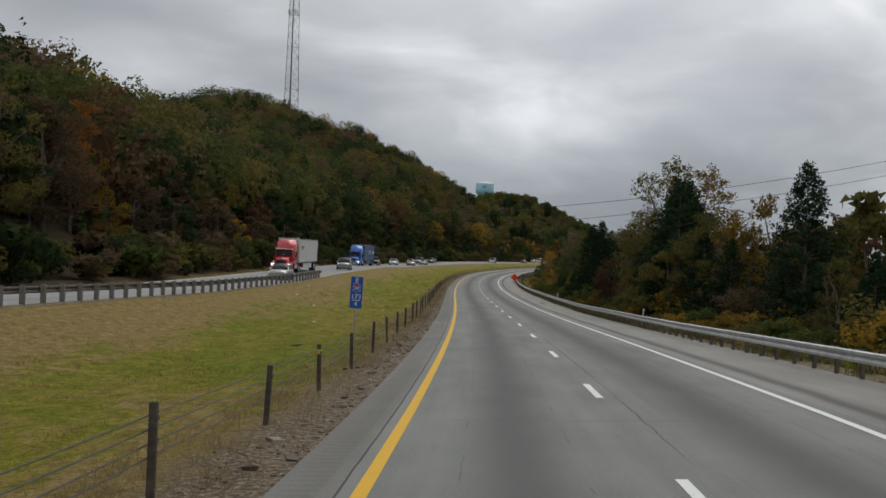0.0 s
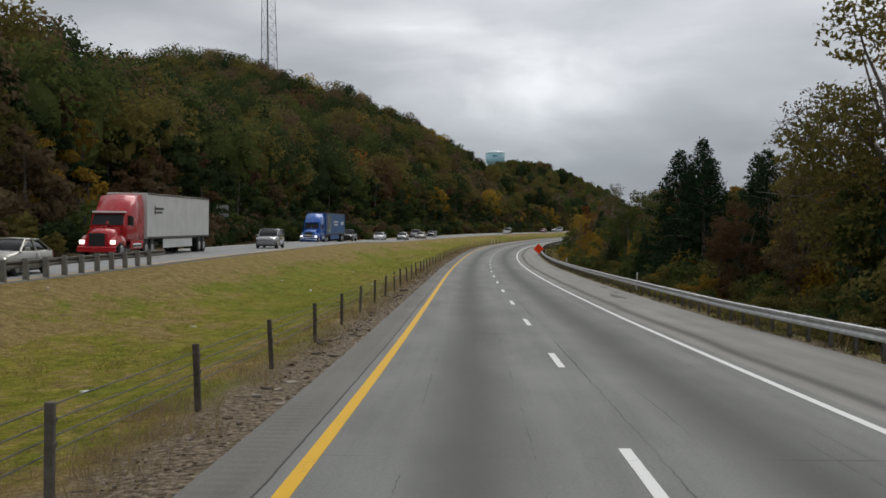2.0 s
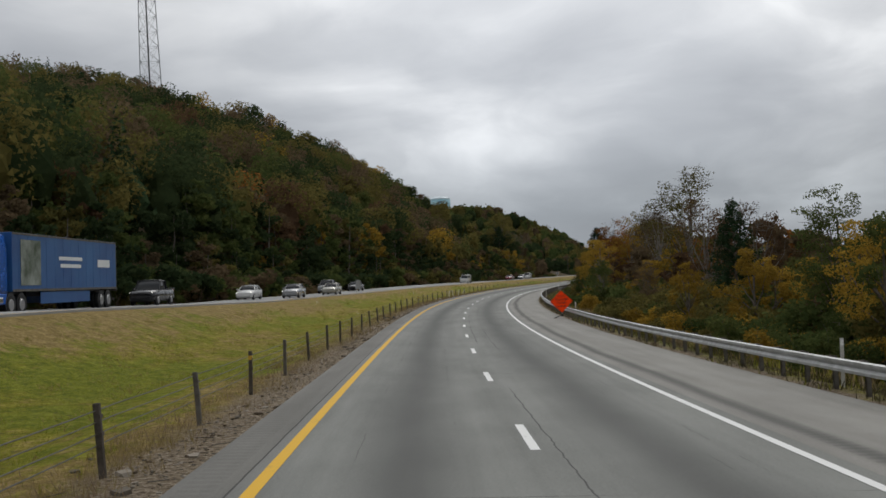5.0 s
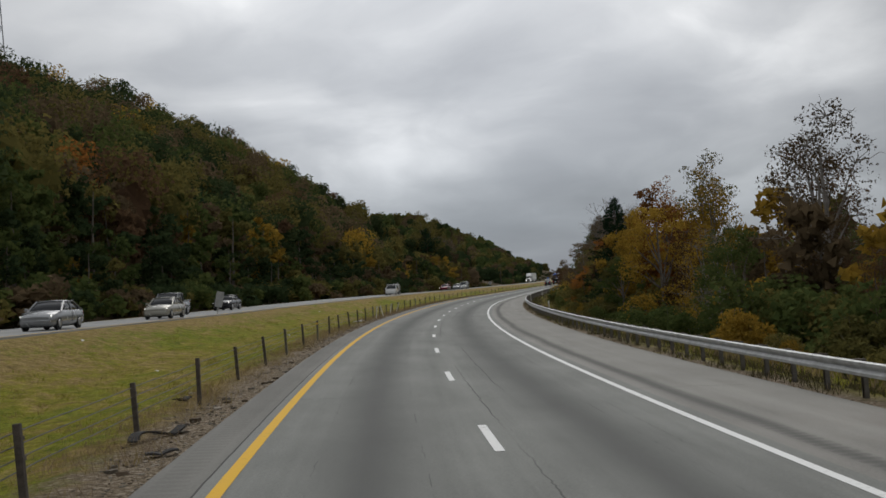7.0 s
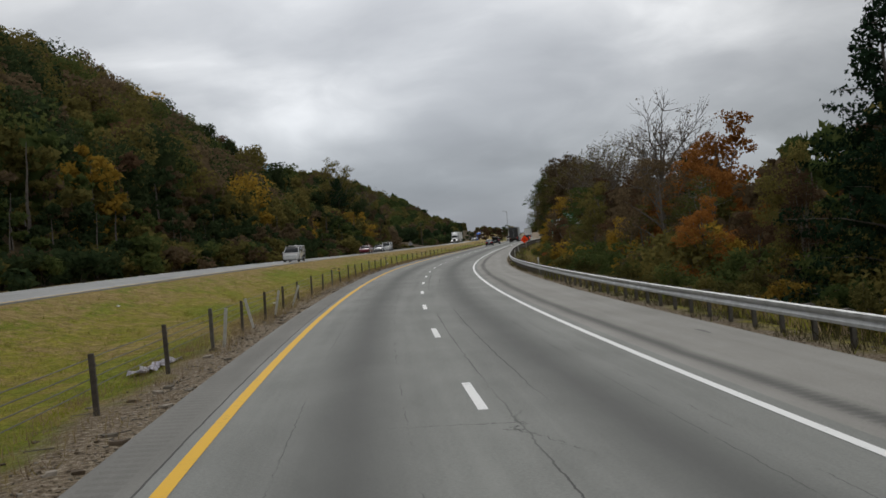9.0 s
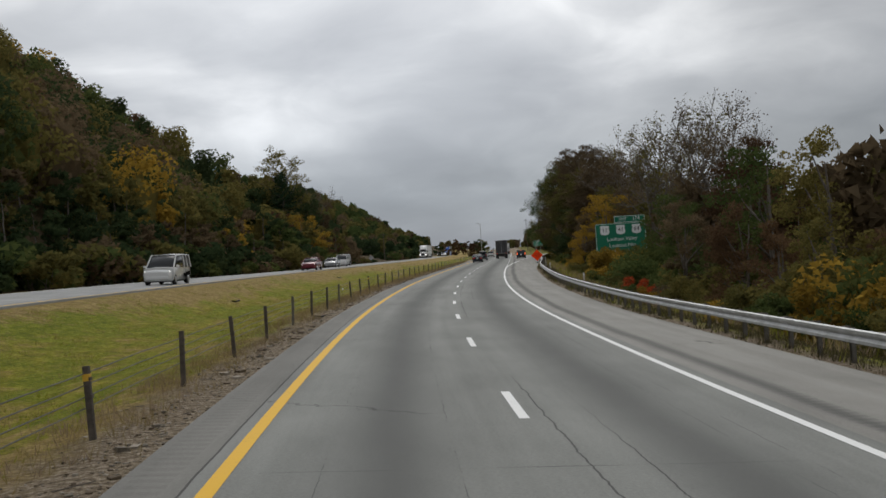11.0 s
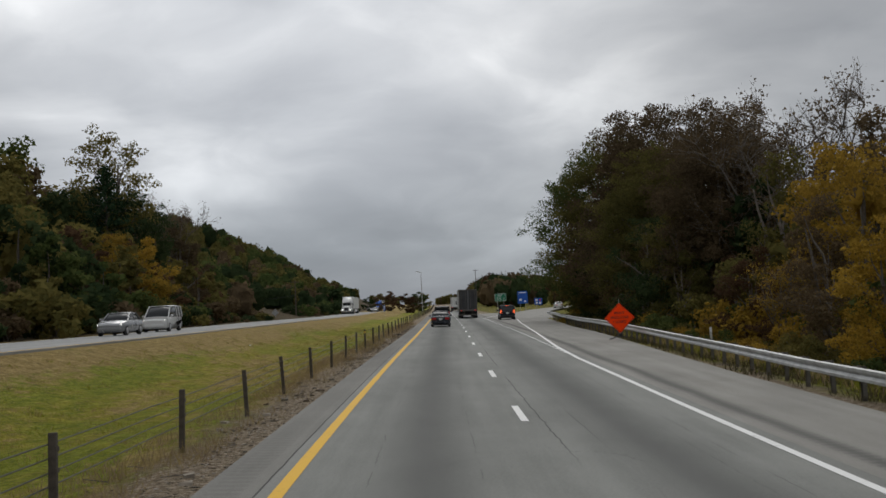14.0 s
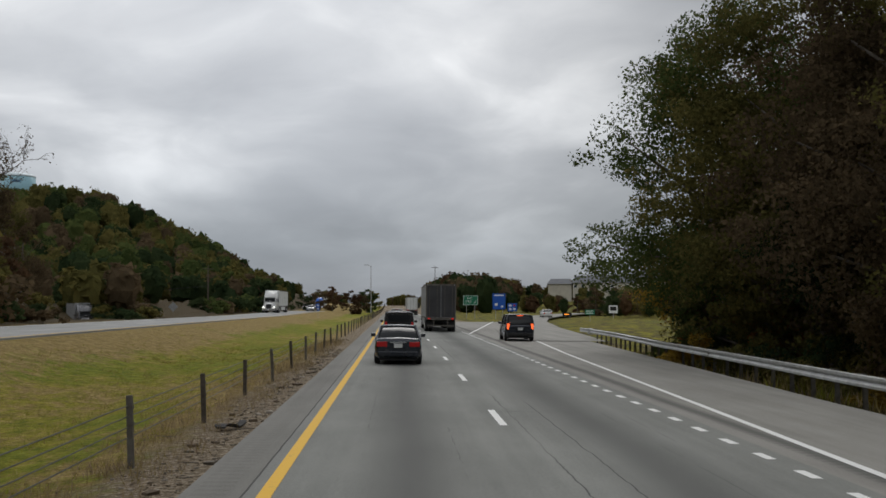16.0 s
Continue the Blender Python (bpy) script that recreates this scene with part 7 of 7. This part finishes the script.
def trailer(parent, y0, length, side_mat, rear_mat, W=2.6, floor=1.15, top=4.08):
    """A box trailer that ends at y0 and reaches forward."""
    y1 = y0 + length
    part("trailer_box", boxes(((W, length, top - floor), (0, (y0 + y1) / 2, (top + floor) / 2)), bevel=0.03), parent, "", side_mat)
    for sx in (-0.5, 0.5):
        door = part("rear_door", boxes(((W / 2 - 0.06, 0.05, top - floor - 0.2), (sx * (W / 2 - 0.01) * 1.0, y0 - 0.02, (top + floor) / 2)), bevel=0.01), parent, "", rear_mat)
        for k in (0.25, 0.75):
            part("lock_bar", tube(bmesh.new(), 0.02, 0.02, (sx * W * k, y0 - 0.06, floor + 0.15), (sx * W * k, y0 - 0.06, top - 0.15), 6), door, "", M_DULL_STEEL)
    part("rear_frame", boxes(((W, 0.08, 0.14), (0, y0 - 0.02, top - 0.05)), ((W, 0.1, 0.2), (0, y0 - 0.02, floor - 0.02)), ((0.1, 0.08, top - floor), (W / 2 - 0.05, y0 - 0.02, (top + floor) / 2)), ((0.1, 0.08, top - floor), (-W / 2 + 0.05, y0 - 0.02, (top + floor) / 2))), parent, "", M_DULL_STEEL)
    part("under_guard", boxes(((2.3, 0.1, 0.12), (0, y0 + 0.02, 0.52)), ((0.1, 0.08, 0.6), (0.6, y0 + 0.02, 0.8)), ((0.1, 0.08, 0.6), (-0.6, y0 + 0.02, 0.8))), parent, "", M_DULL_STEEL)
    for side in (-1, 1):
        part("rub_rail", boxes(((0.03, length - 0.1, 0.12), (side * (W / 2 + 0.008), (y0 + y1) / 2, floor + 0.06))), parent, "", M_DULL_STEEL)
        part("top_rail", boxes(((0.03, length - 0.1, 0.1), (side * (W / 2 + 0.008), (y0 + y1) / 2, top - 0.06))), parent, "", M_DULL_STEEL)
        for k in range(int(length / 1.22)):
            part("side_post", boxes(((0.010, 0.03, top - floor - 0.25), (side * (W / 2 + 0.002), y0 + 0.6 + 1.22 * k, (top + floor) / 2))), parent, "", side_mat)
        part("tail_lamp", boxes(((0.2, 0.06, 0.1), (side * 1.0, y0 - 0.08, floor - 0.02)), bevel=0.02), parent, "", RUNNING)
        part("marker_lamp", boxes(((0.08, 0.04, 0.04), (side * 1.15, y0 - 0.07, top - 0.05))), parent, "", CLEAR)
        for y in (y0 + 1.6, y0 + 2.9):
            for off in (0.0, 0.32):
                wheel(parent, side * (1.18 - off), y, 0.5, 0.27)
        part("mud_flap", boxes(((0.6, 0.02, 0.6), (side * 0.95, y0 + 0.85, 0.6))), parent, "", TRIM)
    part("frame", boxes(((1.0, length - 1.5, 0.25), (0, (y0 + y1) / 2, floor - 0.15))), parent, "", TRIM)
    for side in (-1, 1):
        part("trailer_skirt", boxes(((0.03, length - 8.5, 0.62), (side * (W / 2 - 0.05), (y0 + y1) / 2 + 0.6, floor - 0.36)), bevel=0.01), parent, "", side_mat)
    part("landing_gear", boxes(((1.4, 0.15, 0.9), (0, y1 - 3.2, 0.75))), parent, "", TRIM)


def tractor(parent, y0, paint, guard=False):
    """A bonneted tractor with a sleeper, from its rear at y0 forward 7.6 m."""
    col = PAINT[paint]
    part("chassis", boxes(((0.9, 7.0, 0.28), (0, y0 + 3.6, 0.82))), parent, "", TRIM)
    sl = [(y0 + 2.3, [(0, 1.0), (1.2, 1.0), (1.22, 1.6), (1.2, 3.2), (1.05, 3.95), (0, 4.02)]), (y0 + 3.9, [(0, 1.0), (1.2, 1.0), (1.22, 1.6), (1.2, 3.1), (1.0, 3.8), (0, 3.9)]), (y0 + 4.6, [(0, 1.0), (1.15, 1.0), (1.18, 1.6), (1.14, 2.75), (0.95, 3.25), (0, 3.4)]),
          (y0 + 5.25, [(0, 1.0), (1.1, 1.0), (1.14, 1.6), (1.06, 2.65), (0.9, 2.72), (0, 2.78)]), (y0 + 5.65, [(0, 1.0), (1.08, 1.0), (1.1, 1.5), (1.04, 1.95), (0.9, 2.02), (0, 2.1)])]
    part("cab", loft(sl), parent, "", col)
    hd = [(y0 + 5.4, [(0, 0.8), (0.95, 0.8), (0.98, 1.4), (0.88, 1.95), (0, 2.06)]), (y0 + 6.8, [(0, 0.75), (0.78, 0.75), (0.82, 1.3), (0.72, 1.72), (0, 1.82)]), (y0 + 7.45, [(0, 0.75), (0.62, 0.75), (0.66, 1.2), (0.56, 1.5), (0, 1.58)])]
    part("hood", loft(hd), parent, "", col)
    bm = bmesh.new()
    vs = [bm.verts.new(q) for q in ((-0.98, y0 + 5.69, 2.02), (0.98, y0 + 5.69, 2.02), (0.9, y0 + 5.33, 2.66), (-0.9, y0 + 5.33, 2.66))]
    bm.faces.new(vs)
    bmesh.ops.solidify(bm, geom=bm.faces[:], thickness=0.04)
    part("windscreen", bm, parent, "", GLASS)
    part("sun_visor", boxes(((2.0, 0.35, 0.1), (0, y0 + 5.3, 2.8)), bevel=0.03), parent, "", S_WHITE if paint == "red" else col)
    part("grille", boxes(((0.95, 0.06, 0.75), (0, y0 + 7.46, 1.15)), bevel=0.03), parent, "", TRIM)
    part("bumper", boxes(((2.3, 0.25, 0.35), (0, y0 + 7.5, 0.58)), bevel=0.06), parent, "", col if paint != "white" else CHROME)
    if guard:
        for z in (0.6, 0.85, 1.1):
            part("guard_bar", tube(bmesh.new(), 0.04, 0.04, (-1.1, y0 + 7.75, z), (1.1, y0 + 7.75, z), 8), parent, "", CHROME)
    for side in (-1, 1):
        fd = [(y0 + 5.9, [(0.55, 0.7), (1.2, 0.7), (1.22, 1.0), (1.1, 1.3), (0.55, 1.35)]), (y0 + 6.5, [(0.55, 0.9), (1.2, 0.95), (1.22, 1.1), (1.1, 1.38), (0.55, 1.4)]), (y0 + 7.35, [(0.55, 0.7), (1.1, 0.7), (1.12, 0.9), (1.0, 1.15), (0.55, 1.2)])]
        bm = bmesh.new()
        rings = [[bm.verts.new((side * x, y, z)) for x, z in half] for y, half in fd]
        for a, b in zip(rings, rings[1:]):
            for k in range(5):
                bm.faces.new((a[k], a[(k + 1) % 5], b[(k + 1) % 5], b[k]))
        bm.faces.new(rings[0])
        bm.faces.new(rings[-1])
        bmesh.ops.recalc_face_normals(bm, faces=bm.faces)
        part("fender", bm, parent, "", col)
        part("headlamp", boxes(((0.3, 0.15, 0.24), (side * 0.92, y0 + 7.36, 1.0)), bevel=0.04), parent, "", HEAD)
        part("side_window", boxes(((0.04, 0.75, 0.6), (side * 1.13, y0 + 4.85, 2.3)), bevel=0.01), parent, "", GLASS)
        part("fuel_tank", tube(bmesh.new(), 0.32, 0.32, (side * 0.95, y0 + 2.9, 0.75), (side * 0.95, y0 + 4.6, 0.75), 14), parent, "", CHROME)
        part("side_skirt", boxes(((0.06, 2.6, 0.5), (side * 1.2, y0 + 3.7, 0.8)), bevel=0.02), parent, "", col)
        part("mirror", boxes(((0.18, 0.1, 0.55), (side * 1.45, y0 + 5.45, 2.25)), bevel=0.02), parent, "", TRIM)
        wheel(parent, side * 1.05, y0 + 6.55, 0.5, 0.3)
        for y in (y0 + 0.7, y0 + 2.0):
            wheel(parent, side * 1.05, y, 0.5, 0.45)


M_WHITE_BOX = worn("white_trailer_skin", (0.62, 0.63, 0.62), (0.52, 0.53, 0.52), 0.8, 0.5, 0.0, 0.0)
M_GREY_BOX = worn("grey_trailer_doors", (0.055, 0.055, 0.058), (0.03, 0.03, 0.032), 0.8, 0.6, 0.0, 0.0)
M_STEEL_BOX = worn("silver_trailer_skin", (0.34, 0.35, 0.36), (0.26, 0.265, 0.27), 0.8, 0.45, 0.4, 0.0)
M_BLUE_BOX = worn("blue_trailer_wrap", (0.012, 0.06, 0.20), (0.03, 0.12, 0.30), 0.35, 0.45, 0.0, 0.0)


def semi(paint, side_mat, rear_mat, label, m, length=16.0, guard=False, marks=()):
    ob = thing("semi_truck", label, "truck", "vehicles on the highway")
    trailer(ob, 0.0, length, side_mat, rear_mat)
    tractor(ob, length - 1.9, paint, guard)
    for y, z, wy, hz, mat in marks:
        for side in (-1, 1):
            part("side_mark", boxes(((0.012, wy, hz), (side * 1.318, length - y, z)), bevel=0.003), ob, "", mat)
    ob.matrix_world = m
    return ob


def on_road(s, l, h=0.0):
    return posed(s, l, h) @ pose(0, 0, 0, 0, math.degrees(math.atan(np.interp(s, S, CROSS))), 0)


def oncoming(s, lane):
    l = float(opp_l(s)) - 0.4 - 1.8 - 3.5 * lane
    x, y, _ = road_xyz(s, l)
    return pose(float(x), float(y), float(opp_top(s, l)) + 0.01, 0, 0, heading(s) + 180) @ pose(0, 0, 0, 0, -math.degrees(math.atan(0.6 * np.interp(s, S, CROSS))), 0)


# same direction, down the road
car("sedan", "charcoal", "dark grey sedan with red tail lamps in the fast lane", "car", on_road(532.6, -2.05), lit=False)
car("pickup", "black", "black pickup truck with a covered bed in the fast lane", "pickup truck", on_road(558.5, -1.95), lit=False, cap=True)
car("suv", "charcoal", "dark SUV with brake lamps lit in the exit lane", "car", on_road(561.5, 5.95), braking=True, lit=False)
semi("black", M_STEEL_BOX, M_GREY_BOX, "semi truck with a silver trailer and dark rear doors", on_road(582, 1.75))
car("suv", "white", "white SUV far ahead in the fast lane", "car", on_road(640, -1.85), lit=False)
semi("white", M_WHITE_BOX, M_WHITE_BOX, "white semi truck far ahead on the highway", on_road(735, 1.8))
car("sedan", "white", "white car climbing the exit ramp", "car", on_road(690, 26.0, 0.05), lit=False)
# waiting on the side road below the other carriageway
x, y = 25.0, 655.0
semi("grey", M_STEEL_BOX, M_STEEL_BOX, "grey semi truck standing on a side road below the highway", pose(x, y + 20, -4.75, 0, 0, 188), 12.0)
# the other carriageway
car("sedan", "gold", "pale gold sedan passing behind the opposite guardrail", "car", oncoming(104.5, 0))
semi("red", M_WHITE_BOX, M_WHITE_BOX, "red semi truck pulling a white box trailer", oncoming(145.5, 1), marks=[(2.6, 3.1, 1.9, 0.16, PAINT["grey"]), (2.5, 2.85, 1.6, 0.12, PAINT["grey"]), (1.6, 3.0, 0.16, 0.6, PAINT["maroon"])])
car("suv", "silver", "silver crossover on the opposite carriageway", "car", oncoming(159, 0))
semi("blue", M_BLUE_BOX, M_BLUE_BOX, "blue semi truck with a blue printed trailer", oncoming(221, 1), guard=True, marks=[(2.3, 2.6, 2.6, 2.3, worn("print_green", (0.03, 0.05, 0.02), (0.30, 0.33, 0.30), 1.2, 0.5)), (8.0, 2.9, 3.6, 0.2, S_WHITE), (8.0, 2.5, 3.2, 0.2, S_WHITE), (13.6, 2.7, 2.2, 0.45, S_WHITE)])
car("pickup", "black", "dark pickup with headlamps on across the median", "pickup truck", oncoming(233, 1))
car("sedan", "white", "white sedan with headlamps on across the median", "car", oncoming(264, 1))
car("sedan", "silver", "silver sedan with headlamps on across the median", "car", oncoming(269.5, 0))
car("sedan", "gold", "beige sedan with headlamps on across the median", "car", oncoming(290, 0))
car("pickup", "silver", "silver pickup with headlamps on across the median", "pickup truck", oncoming(303, 1))
car("sedan", "black", "black sedan on the opposite carriageway", "car", oncoming(321, 1))
car("van", "white", "white minivan on the opposite carriageway", "van", oncoming(406, 0))
car("sedan", "maroon", "maroon sedan on the opposite carriageway", "car", oncoming(463, 0))
car("sedan", "silver", "silver sedan following behind a maroon car", "car", oncoming(499, 1))
car("van", "white", "white van following a silver sedan", "van", oncoming(510, 1))
semi("white", M_WHITE_BOX, M_WHITE_BOX, "white semi truck approaching on the far carriageway", oncoming(705, 1))
car("sedan", "silver", "silver car far off across the median", "car", oncoming(742, 0))
car("pickup", "grey", "grey pickup far off across the median", "pickup truck", oncoming(780, 1))
semi("blue", M_WHITE_BOX, M_WHITE_BOX, "blue semi truck with a white trailer far off", oncoming(850, 1))
car("sedan", "white", "white car far off across the median", "car", oncoming(905, 0))
